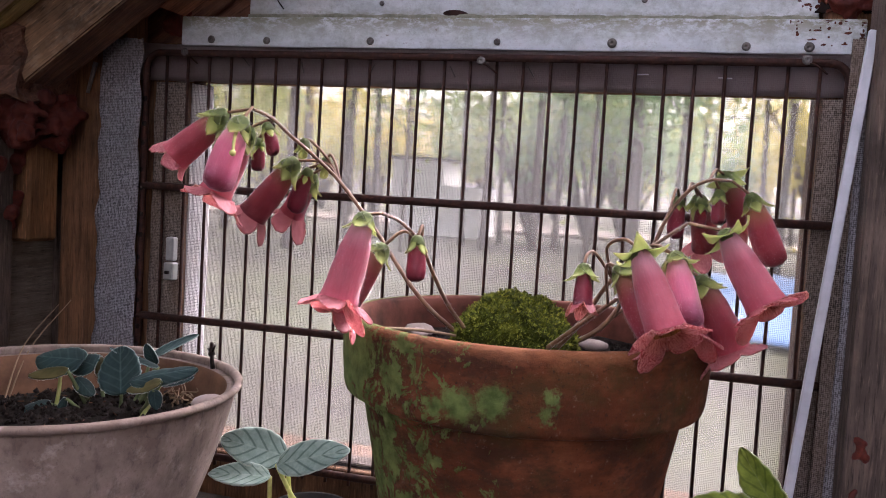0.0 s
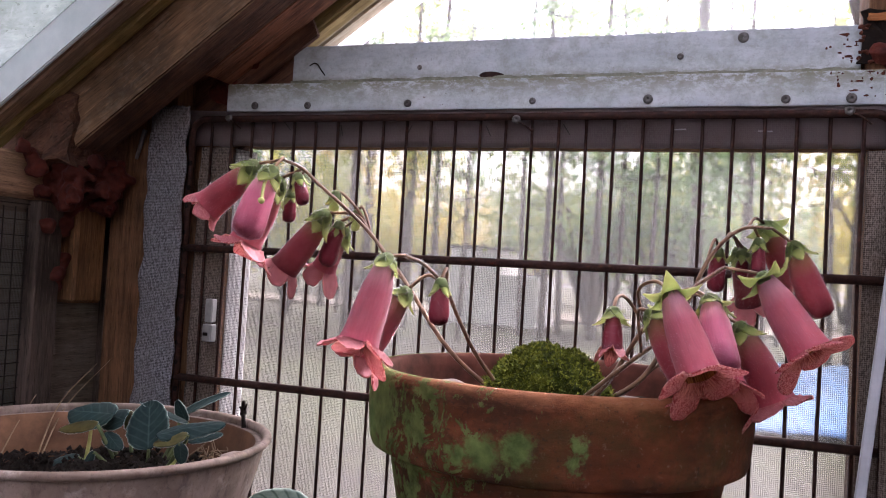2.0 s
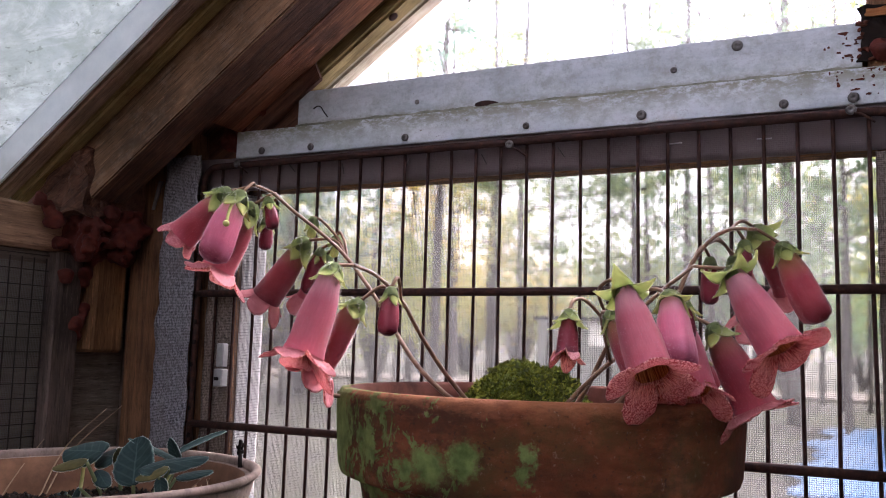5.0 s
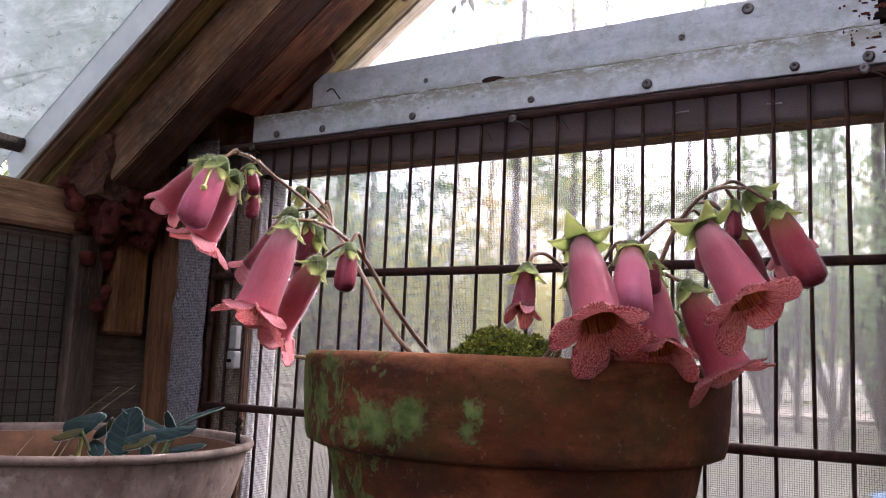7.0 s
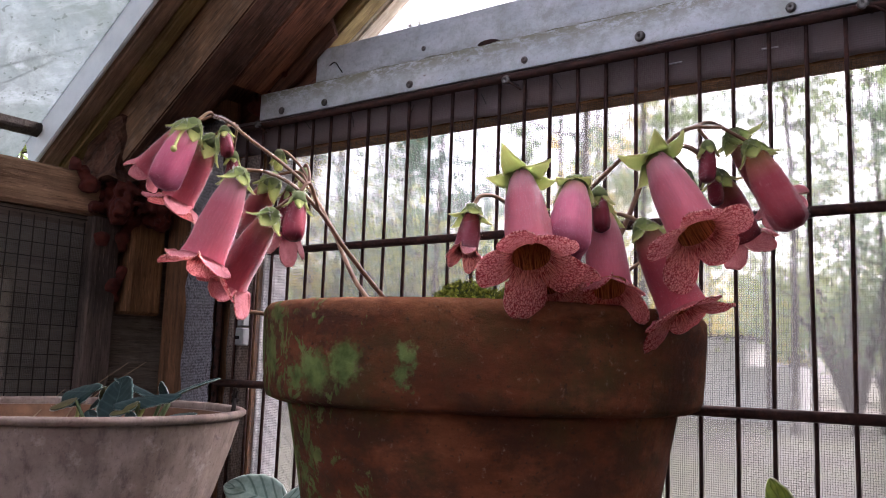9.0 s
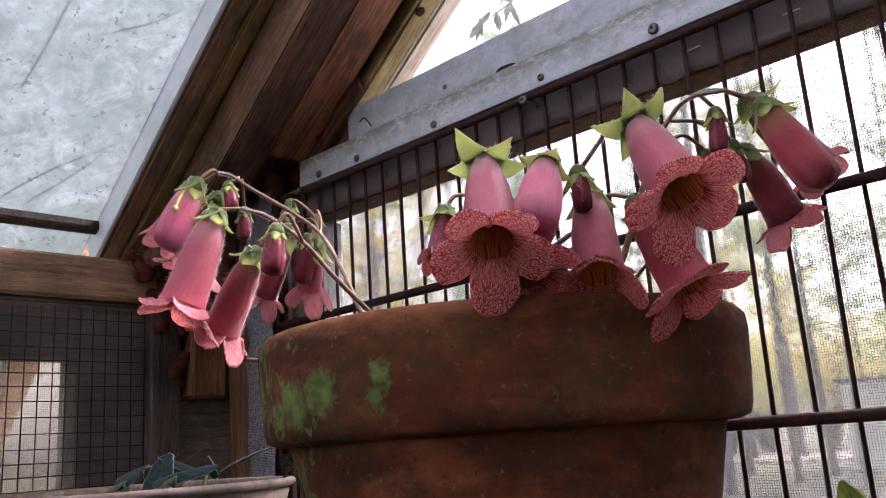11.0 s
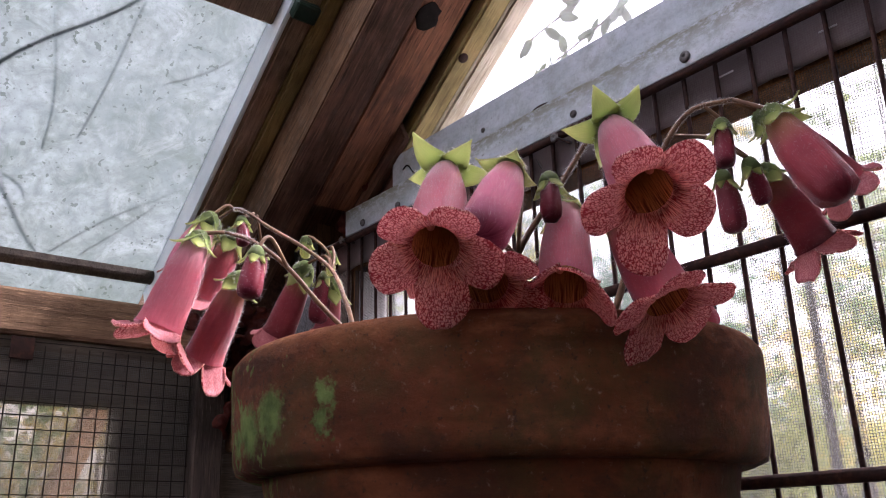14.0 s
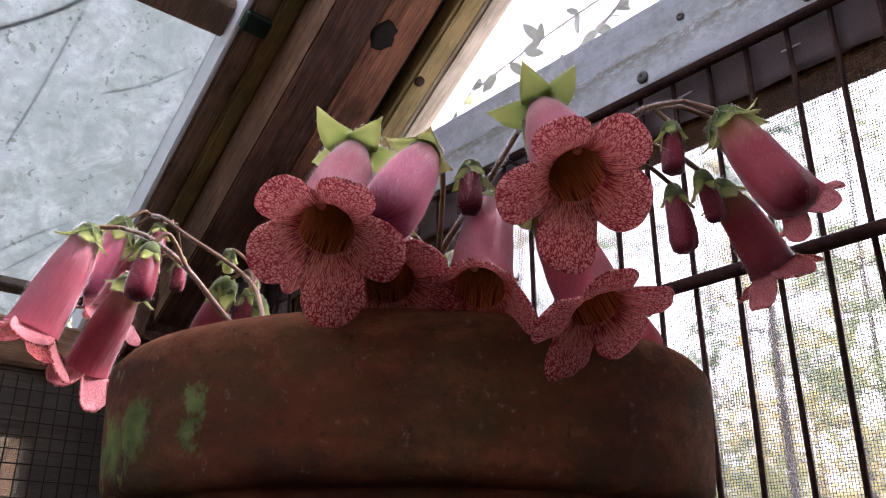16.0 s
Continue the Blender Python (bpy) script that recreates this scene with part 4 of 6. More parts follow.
# ---- west wall: plate, framed opening, screens ----
structure("plate_west", one_box(-0.64, -0.591, -1.86, 0.618, 1.2735, 1.314, bevel=0.003), M["plate_wood"], "reddish brown wall plate with a long crack", "wall plate")
west = bmesh.new()
for b_ in ((-0.64, -0.600, -1.86, 0.69, 0.0, 0.93), (-0.64, -0.600, -1.86, 0.5285, 1.2205, 1.2735), (-0.64, -0.600, 0.5285, 0.69, 0.93, 1.2735), (-0.64, -0.600, -1.86, -0.35, 0.93, 1.2205), (-0.64, -0.600, 0.618, 0.69, 1.2735, 1.314)):
    box(west, *b_, bevel=0.001)
structure("wall_west", west, M["wall_boards"], "weathered timber wall with a screened opening", "wall")
side_film = structure("window_31", one_box(-0.6225, -0.621, -0.35, 0.5285, 0.93, 1.2205), M["side_film"], "hazy plastic film behind the side screen", "window")
side_film.visible_shadow = False
structure("trim_west_jamb", one_box(-0.6, -0.585, 0.592, 0.622, 0.93, 1.2735, bevel=0.002), M["old_post"], "dark grey wooden jamb board", "trim")
P2 = 0.0016
cl = [((-0.5995, y, 0.93), (-0.5995, y, 1.262), 0.0004) for y in np.arange(0.05, 0.592, P2)] + [((-0.5992, 0.05, z), (-0.5992, 0.592, z), 0.0004) for z in np.arange(0.93, 1.262, P2)]
wires("insect_screen", cl, M["side_screen"], "fine dark insect screen over the side opening", "insect screen")
hw = []
for y in np.arange(-0.02, 0.60, 0.0125):
    hw.append(((-0.5965, y, 0.93), (-0.5965, y + 0.003 * math.sin(30 * y), 1.266), 0.0012))
for z in np.arange(0.93, 1.27, 0.0125):
    hw.append(((-0.5955, -0.02, z), (-0.5955, 0.60, z + 0.002 * math.sin(70 * z)), 0.0012))
wires("hardware_cloth", hw, M["dull_wire"], "square dull rusting wire mesh nailed over the side opening", "wire mesh")
tab = thing("rust_tab", (-0.594, 0.438, 1.262), "small rusty steel washer plate on the wire mesh", "washer plate")
part("plate", one_box(-0.5945, -0.592, 0.429, 0.448, 1.252, 1.2715, bevel=0.0006), M["rust"], tab, smooth=False)

# spray foam squeezed into the corner under the eave
def foam(name, spots, label):
    bm = bmesh.new()
    for x, y, z, r in spots:
        m = pose(x, y, z, *(random.uniform(0, 90) for _ in range(3))) @ Matrix.Diagonal((r, r * random.uniform(0.7, 1.1), r * random.uniform(0.7, 1.2), 1))
        made = bmesh.ops.create_icosphere(bm, subdivisions=3, radius=1.0, matrix=m)["verts"]
        for v in made:
            v.co += v.normal * r * (0.6 * noise.noise(v.co * 75) + 0.4 * noise.noise(v.co * 210))
    ob = tagged(part(name, bm, M["foam"]), label, "spray foam")
    melt = ob.modifiers.new("melt", "REMESH")
    melt.mode, melt.voxel_size, melt.use_smooth_shade = "VOXEL", 0.0016, True
    return ob


random.seed(5)
foam("spray_foam", [(-0.598 + random.uniform(0, 0.045), 0.60 + random.uniform(0, 0.06), 1.272 + random.uniform(0, 0.04), random.uniform(0.004, 0.0085)) for _ in range(120)]
     + [(-0.590 + 0.009 * k, 0.648 + 0.004 * (k % 2), 1.288 + 0.006 * (k % 3), 0.0125) for k in range(5)]
     + [(-0.595 + random.uniform(0, 0.05), 0.630 + random.uniform(0, 0.03), 1.270 + random.uniform(0, 0.045), random.uniform(0.003, 0.007)) for _ in range(70)]
     + [(-0.592 + random.uniform(0, 0.006), 0.612 + random.uniform(0, 0.016), 1.20 + 0.008 * k, random.uniform(0.005, 0.0085)) for k in range(10)]
     + [(-0.583, 0.568 + 0.008 * k, 1.316 - 0.004 * k * k, 0.0075) for k in range(5)], "dark red spray foam bulging in the eave corner")
foam("spray_foam", [(-0.47 + 0.012 * k, 0.69, 1.385 + 0.01 * k + random.uniform(-0.01, 0.012), 0.014) for k in range(7)], "dark red spray foam under the rafter")
foam("spray_foam", [(-0.572 + random.uniform(0, 0.008), 0.682, 1.115 + random.uniform(0, 0.045), 0.010) for _ in range(9)], "dark red spray foam beside the post")
foam("spray_foam", [(0.082 + random.uniform(0, 0.04), 0.688, 1.40 + random.uniform(-0.006, 0.006), random.uniform(0.006, 0.011)) for _ in range(9)], "rust red foam crumbs at the end of the white bar")
foam("spray_foam", [(0.1125 + random.uniform(0, 0.008), 0.6155, 1.094 + random.uniform(-0.006, 0.007), random.uniform(0.0016, 0.0032)) for _ in range(14)]
     + [(0.112 + random.uniform(0, 0.004), 0.6155, 1.062 + random.uniform(-0.004, 0.004), random.uniform(0.0014, 0.0026)) for _ in range(7)], "rust red foam crumbs on the post")

# ---- white metal bars over the window ----
def flat_bar(name, x0, x1, z0, z1, y0, y1, label, lip=0.004):
    bar = thing(name, ((x0 + x1) / 2, y0, z0), label, "metal bar", "white bars over the window")
    bm = bmesh.new()
    for i, (za, zb, yy) in enumerate(((z0, z1, y0),)):
        box(bm, x0, x1, yy, y1, za, zb)
    bmesh.ops.subdivide_edges(bm, edges=[e for e in bm.edges if abs(e.verts[0].co.x - e.verts[1].co.x) > 0.3], cuts=24)
    for v in bm.verts:
        v.co.z += 0.0009 * noise.noise((v.co.x * 9, 0, z0)) - 0.002 * (v.co.x - x0)
        v.co.y += 0.0006 * noise.noise((v.co.x * 7, 5, z0))
    bmesh.ops.bevel(bm, geom=[e for e in bm.edges if e.calc_face_angle(0) > 1.2], offset=0.0012, segments=2, affect="EDGES", profile=0.6)
    part("bar", bm, M["white_metal"], bar, smooth=False)
    return bar


def screw(parent, x, y, z, r=0.0042, dome=0.002, mt_="steel", name="screw"):
    bm = lathe([(r, 0), (r, dome * 0.4), (r * 0.75, dome * 0.85), (r * 0.3, dome), (r * 0.26, dome * 0.55), (0.0001, dome * 0.5)], 16)
    me = bpy.data.meshes.new(name)
    bm.to_mesh(me), bm.free()
    return placed(name, finish(me, M[mt_], True), parent, "", pose(x, y, z, 90, random.uniform(0, 90), 0))


lower = flat_bar("flat_bar", -0.4565, 0.107, 1.3670, 1.3925, 0.677, 0.700, "white painted metal bar with screws and algae, lower one")
for x, z, r in ((-0.427, 1.373, 0.0042), (-0.372, 1.3725, 0.004), (-0.275, 1.373, 0.004), (-0.1655, 1.3735, 0.0034), (-0.074, 1.3735, 0.0046), (0.0245, 1.372, 0.004), (0.068, 1.372, 0.0045)):
    screw(lower, x + 0.0015, 0.6765, z - 0.001, r * 0.82)
upper = flat_bar("flat_bar", -0.395, 0.0755, 1.394, 1.4285, 0.688, 0.7345, "white painted metal bar with screw holes, upper one")
for x, z, r in ((-0.27, 1.4065, 0.0026), (-0.052, 1.409, 0.003), (-0.0065, 1.422, 0.0048)):
    screw(upper, x + 0.001, 0.6875, z - 0.0008, r * 0.85, 0.0012)
chip = bmesh.new()
lens = [(-0.0118 * math.cos(a), 0.0030 * math.sin(a) * (1.3 if math.sin(a) > 0 else 0.7)) for a in np.linspace(0, 2 * math.pi, 19)[:-1]]
rings = [[chip.verts.new((-0.203 + x * k, y_, 1.3965 + z * k - 0.06 * x)) for x, z in lens] for k, y_ in ((1.0, 0.6888), (0.94, 0.6866))]
chip.faces.new(rings[1])
for k in range(18):
    chip.faces.new((rings[0][k], rings[0][(k + 1) % 18], rings[1][(k + 1) % 18], rings[1][k]))
bmesh.ops.recalc_face_normals(chip, faces=chip.faces)
part("paint_chip", chip, M["rust"], upper, "brown bare spot", smooth=False)

# green-grey grime along the joint of the two bars
bm = one_box(-0.395, 0.0755, 0.6855, 0.6882, 1.3920, 1.3965)
bmesh.ops.subdivide_edges(bm, edges=[e for e in bm.edges if abs(e.verts[0].co.x - e.verts[1].co.x) > 0.3], cuts=160)
for v in bm.verts:
    v.co.z += -0.002 * (v.co.x + 0.43) + 0.0014 * noise.noise((v.co.x * 60, 0, 0)) + 0.0009 * noise.noise((v.co.x * 210, 4, v.co.z * 300))
part("grime_seam", bm, M["grime"], lower, "green-grey grime along the joint")

# rust-eaten right ends of the bars
eaten = thing("rust_patch", (0.09, 0.684, 1.41), "hollow rusted through at the end of the upper bar, its shade painted as a near-black plate", "rust patch")
# No real cavity: a thin near-black plate paints the shade inside the hollow.
bm = one_box(0.0745, 0.1105, 0.6815, 0.6838, 1.3975, 1.436)
bmesh.ops.subdivide_edges(bm, edges=list(bm.edges), cuts=6, use_grid_fill=True)
for v in bm.verts:
    v.co += Vector((noise.noise(v.co * 190), 0.3 * noise.noise(v.co * 240), noise.noise(v.co * 170 + Vector((5, 0, 0))))) * 0.004
part("hollow", bm, M["knot"], eaten, smooth=False)
bm = one_box(0.0790, 0.1105, 0.6795, 0.6822, 1.4275, 1.4335)
bmesh.ops.subdivide_edges(bm, edges=list(bm.edges), cuts=5, use_grid_fill=True)
for v in bm.verts:
    v.co += Vector((noise.noise(v.co * 190), 0.3 * noise.noise(v.co * 240), noise.noise(v.co * 160 + Vector((2, 0, 0))))) * 0.0022
part("wood_core", bm, M["core_wood"], eaten, "orange splintered wood inside", smooth=False)
rnd = random.Random(27)
for k in range(16):
    q = Vector((0.0765 + rnd.uniform(-0.003, 0.012), 0.6812, 1.401 + rnd.uniform(-0.004, 0.006))) if k % 2 else Vector((0.0755 + rnd.uniform(-0.003, 0.004), 0.6812, rnd.uniform(1.40, 1.432)))
    bm = bmesh.new()
    bmesh.ops.create_icosphere(bm, subdivisions=1, radius=1.0, matrix=Matrix.Translation(q) @ Matrix.Diagonal((rnd.uniform(0.001, 0.003), 0.001, rnd.uniform(0.0008, 0.0022), 1)))
    for v in bm.verts:
        v.co += Vector((noise.noise(v.co * 500), 0, noise.noise(v.co * 450))) * 0.0008
    part("rust_flake", bm, M["rust_red"], eaten)
rnd = random.Random(9)
for k in range(58):
    x = 0.105 - 0.055 * rnd.random() ** 1.6
    up = rnd.random() < 0.4
    z, y_ = (rnd.uniform(1.4, 1.4235), 0.6878) if up else (rnd.uniform(1.3725, 1.3905), 0.6768)
    if up and x > 0.074:
        x = 0.074 - 0.012 * rnd.random()
    w, h = 0.0006 + 0.0026 * rnd.random() ** 2, rnd.uniform(0.0004, 0.0013)
    bm = bmesh.new()
    ring = [bm.verts.new((x + w * math.cos(a) * rnd.uniform(0.6, 1.3), y_ - 0.0004, z + h * math.sin(a) * rnd.uniform(0.6, 1.3))) for a in np.linspace(0, 2 * math.pi, 9)[:-1]]
    back_ = [bm.verts.new((v.co.x, y_ + 0.002, v.co.z)) for v in ring]
    bm.faces.new(ring)
    for i in range(8):
        bm.faces.new((ring[i], back_[i], back_[(i + 1) % 8], ring[(i + 1) % 8]))
    bmesh.ops.recalc_face_normals(bm, faces=bm.faces)
    part("rust_spot", bm, M["rust_red"], upper if up else lower, smooth=False)

# ---- the rusty wire rack before the window ----
rack = thing("wire_rack", (-0.19, 0.668, 0.998), "rusty steel oven-rack grille hung over the window", "wire rack")
r_ = 0.0031
loop = [(-0.485, 0.668, 1.0)] + [(-0.485, 0.668, 1.2)] + [(-0.485 + 0.014 * (1 - math.cos(a)), 0.668, 1.345 + 0.014 * math.sin(a)) for a in np.linspace(0, math.pi / 2, 7)]
loop += [(x, 0.668, 1.359) for x in (-0.3, -0.1)] + [(0.083 + 0.014 * math.sin(a), 0.668, 1.345 + 0.014 * math.cos(a)) for a in np.linspace(0, math.pi / 2, 7)] + [(0.097, 0.668, 1.2), (0.097, 0.668, 1.0)]
part("frame", tube(bmesh.new(), loop, r_, 10), M["rust"], rack)
for z in (1.2395, 1.1205, 0.9985):
    part("cross_bar", tube(bmesh.new(), [(-0.488, 0.668, z), (-0.2, 0.6678, z + 0.0006), (0.1, 0.668, z + 0.0015)], 0.0034, 10), M["rust"], rack)
for k in range(26):
    x = -0.4666 + 0.02178 * k
    d = 0.0006 * math.sin(3.1 * k)
    part("wire", tube(bmesh.new(), [(x, 0.6715, 0.99), (x + d, 0.672, 1.12), (x - d, 0.672, 1.24), (x, 0.6715, 1.359)], 0.0014, 6), M["rust"], rack)
for x, z in ((-0.4425, 1.359), (-0.1725, 1.3555), (0.0675, 1.3600)):
    nail = thing("hook_screw", (x, 0.665, z), "steel screw with a bent wire holding the rack", "screw")
    HOOKS.append(nail)
    screw(nail, x, 0.662, z, 0.0035, 0.0015)
    part("shank", tube(bmesh.new(), [(x, 0.663, z), (x + 0.002, 0.675, z - 0.001), (x + 0.006, 0.69, z - 0.002)], 0.0012, 6), M["steel"], nail)
    part("tie", tube(bmesh.new(), smooth_line([(x, 0.663, z - 0.002), (x + 0.006, 0.660, z - 0.004), (x + 0.014, 0.661, z - 0.010)], 4), 0.0008, 6), M["rust"], nail)

# weld marks down the left upright of the rack
for k in range(15):
    bm = bmesh.new()
    bmesh.ops.create_icosphere(bm, subdivisions=2, radius=0.0022, matrix=pose(-0.485 + 0.0006 * math.sin(5 * k), 0.6662, 1.03 + 0.0205 * k + 0.002 * math.sin(9 * k)) @ Matrix.Diagonal((1, 0.8, 1.5, 1)))
    part("weld_mark", bm, M["knot"], rack)
nail = thing("nail", (-0.537, 0.664, 1.349), "bright galvanised nail bent against the corner post", "nail")
part("shank", tube(bmesh.new(), [(-0.537, 0.664, 1.349), (-0.545, 0.664, 1.321)], (0.0022, 0.0016), 8), M["galvanised"], nail)
part("scratch", tube(bmesh.new(), smooth_line([(-0.377, 0.687, 1.41), (-0.373, 0.687, 1.412), (-0.369, 0.687, 1.411), (-0.366, 0.687, 1.407), (-0.361, 0.687, 1.401)], 4), 0.0006, 5), M["knot"], upper, "dark curved scratch")

latch = thing("latch", (-0.456, 0.674, 1.155), "small white plastic latch on the window jamb", "latch")
part("upper_plate", one_box(-0.4605, -0.4525, 0.670, 0.678, 1.1725, 1.194, bevel=0.001), M["plastic"], latch, smooth=False)
lower_plate = part("lower_plate", one_box(-0.4615, -0.4515, 0.669, 0.678, 1.155, 1.171, bevel=0.001), M["plastic"], latch, smooth=False)
part("slot", one_box(-0.4595, -0.455, 0.6675, 0.670, 1.1605, 1.1635, bevel=0.0005), M["black"], lower_plate, "dark slot", smooth=False)

strip = thing("plastic_strip", (0.1, 0.655, 1.0), "pale grey plastic strip leaning against the window frame", "plastic strip")
bm = one_box(-0.0034, 0.0034, -0.003, 0.003, 0, 0.46, bevel=0.0008)
bm.transform(Matrix.Translation((0.068, 0.6555, 0.92)) @ pose(0, 0, 0, 0, 5.0, 0))
part("strip", bm, M["grey_strip"], strip, smooth=False)
flap2 = thing("screen_flap", (0.118, 0.64, 1.0), "grey frayed flap of screen cloth hanging beside the post", "screen cloth")
grid = [[(0.0975 + 0.0150 * i / 8 + 0.0012 * noise.noise((i * 0.3, k * 0.2, 4)) - 0.003 * (1 - k / 50), 0.6715 - 0.0006 * math.sin(i * 1.6) - 0.006 * i / 8, 0.97 + 0.405 * k / 50) for k in range(51)] for i in range(9)]
placed("cloth", sheet("cloth", grid, 0.0012, (M["cloth_jamb"], M["cloth_jamb"])), flap2)
grid = [[(0.1060 + 0.0065 * i / 4 + 0.0012 * noise.noise((i * 0.3, k * 0.35, 9)) - 0.003 * (1 - k / 50), 0.6635 - 0.0012 * math.sin(i * 0.8) - 0.0025 * i / 4, 0.97 + 0.400 * k / 50) for k in range(51)] for i in range(5)]
placed("hem", sheet("hem", grid, 0.0014, (M["cloth"], M["cloth"])), flap2, "paler doubled hem")

# the window front stands a little out of square: its east end lies deeper
def lean(obs, base=0.0, k=0.018):
    for top in obs:
        for ob in (top, *top.children_recursive):
            if ob.type != "MESH":
                continue
            if ob.data.users > 1 or ob.matrix_basis.translation.length > 0.01:
                x, y = ob.location.x, ob.location.y
                ob.location.y += base + k * (x + 0.25)
                ob.location.x *= ob.location.y / y
                continue
            for v in ob.data.vertices:
                y = v.co.y
                v.co.y += base + k * (v.co.x + 0.25)
                v.co.x *= v.co.y / y


lean([*WINDOW_FRONT, border, lower, upper, eaten, latch])
lean([rack, *HOOKS], 0.004)

# bench under the pots
bench = thing("bench", (0.2, 0.4, 0.0), "dark weathered slatted potting bench", "bench")
for k in range(7):
    y = 0.215 + 0.066 * k
    part("slat", one_box(-0.595, 1.6, y, y + 0.058, 0.945, 0.965, bevel=0.002), M["bench_wood"], bench, smooth=False)
for x in (-0.5, 0.5, 1.5):
    for y in (0.25, 0.6):
        part("leg", one_box(x, x + 0.05, y, y + 0.05, 0.02, 0.945, bevel=0.002), M["bench_wood"], bench, smooth=False)

# knot hole and screw in the rafter underside
hole = thing("knot_hole", (-0.284, 0.643, 1.50), "knot hole in the rafter, its inner shade painted as a near-black disc", "knot hole")
# The hole is a raised disc; the shade inside it is its near-black colour.
bm = lathe([(0.0082, 0.0), (0.0072, 0.0012), (0.004, 0.0010), (0.0001, 0.0010)], 20, wobble=0.25)
bm.transform(Matrix.Translation((-0.289, 0.6495, EAVE + RISE * -0.289 - 0.0960)) @ pose(0, 0, 0, 0, -SLOPE, 0) @ pose(0, 0, 0, 180, 0, 0) @ Matrix.Diagonal((1.6, 1.3, 1, 1)))
part("hole", bm, M["knot"], hole)

# green plastic glazing clip at the pane's corner, and a screw in the gable trim
clip_ = thing("glazing_clip", (-0.348, 0.567, EAVE - RISE * 0.348), "small dark green plastic glazing clip", "clip")
bm = one_box(-0.008, 0.008, -0.011, 0.011, -0.004, 0.006, bevel=0.0015)
bm.transform(Matrix.Translation((-0.355, 0.572, EAVE - RISE * 0.355 - 0.041)) @ pose(0, 0, 0, 0, -SLOPE, 0))
part("clip", bm, M["green_plastic"], clip_, smooth=False)
peg = thing("screw", (-0.302, 0.697, EAVE - RISE * 0.302 - 0.106), "rusty screw head in the gable trim", "screw")
bm = lathe([(0.0045, 0), (0.0045, 0.0012), (0.003, 0.0022), (0.0001, 0.0022)], 16)
bm.transform(Matrix.Translation((-0.302, 0.697, EAVE - RISE * 0.302 - 0.103)) @ pose(0, 0, 0, 0, -SLOPE, 0) @ pose(0, 0, 0, 180, 0, 0))
part("head", bm, M["rust"], peg)

# pine needles and twigs that lie on the roof glass
for line, r, kind_, look_ in (
        ([(-0.540, 0.335), (-0.498, 0.367), (-0.467, 0.396), (-0.433, 0.439), (-0.410, 0.462)], 0.0021, "twig", "bench_wood"),
        ([(-0.530, 0.449), (-0.480, 0.456), (-0.405, 0.462)], 0.0005, "pine_needle", "bench_wood"),
        ([(-0.545, 0.425), (-0.500, 0.420), (-0.440, 0.400)], 0.0005, "pine_needle", "bench_wood"),
        ([(-0.635, 0.461), (-0.596, 0.498), (-0.552, 0.556)], 0.0006, "pine_needle", "straw"),
        ([(-0.635, 0.486), (-0.605, 0.512), (-0.574, 0.536)], 0.0005, "pine_needle", "straw"),
        ([(-0.566, 0.385), (-0.584, 0.404), (-0.621, 0.433), (-0.641, 0.454)], 0.0009, "pine_needle", "straw"),
        ([(-0.600, 0.372), (-0.575, 0.398), (-0.580, 0.418), (-0.592, 0.425)], 0.0007, "pine_needle", "bench_wood"),
        ([(-0.470, 0.500), (-0.452, 0.530), (-0.430, 0.552)], 0.0005, "pine_needle", "bench_wood")):
    pts = [(x, y, EAVE + RISE * x + 0.0012 + r) for x, y in line]
    ob = part(kind_, tube(bmesh.new(), smooth_line(pts, 4), (r, r * 0.6), 6), M[look_])
    tagged(ob, "thin dead twig lying on the roof glass" if kind_ == "twig" else "dead brown pine needle lying on the roof glass", kind_.replace("_", " "), "litter on the roof glass")


# ---- the terracotta pot ----
POT = (-0.1, 0.537, 0.965)
pot = thing("flower_pot", POT, "weathered terracotta flower pot with green algae patches", "flower pot")
body = lathe([(0.0001, 0.003), (0.068, 0.003), (0.073, 0.0), (0.0755, 0.004), (0.084, 0.06), (0.0935, 0.115), (0.1015, 0.155), (0.1025, 0.1605), (0.094, 0.165), (0.09, 0.15)], 96, POT, 0.004)
part("body", body, M["terracotta"], pot)
rim = lathe([(0.0995, 0.1585), (0.108, 0.1588), (0.1128, 0.1608), (0.1142, 0.165), (0.1155, 0.18), (0.1163, 0.198), (0.1160, 0.2035), (0.1135, 0.2065), (0.109, 0.2068), (0.1055, 0.2045), (0.1045, 0.198), (0.1025, 0.17), (0.1, 0.16)], 96, POT, 0.004)
for f_ in rim.faces:
    mid = f_.calc_center_median()
    f_.material_index = int(math.hypot(mid.x - POT[0], mid.y - POT[1]) < 0.1075 and mid.z > POT[2] + 0.16)
part("rim", rim, [M["terracotta"], M["terracotta_inside"]], pot, "thick rolled terracotta rim")
soil = bmesh.new()
rings = []
for i in range(15):
    r = 0.1015 * i / 14
    rings.append([soil.verts.new((POT[0] + r * math.cos(a), POT[1] + r * math.sin(a), 1.148 + 0.004 * noise.noise((40 * r * math.cos(a), 40 * r * math.sin(a), 1)))) for a in np.linspace(0, 2 * math.pi, 49)[:-1]])
for a, b_ in zip(rings, rings[1:]):
    for k in range(48):
        soil.faces.new((a[k], b_[k], b_[(k + 1) % 48], a[(k + 1) % 48]))
part("soil", soil, M["soil"], pot, "dark potting soil")


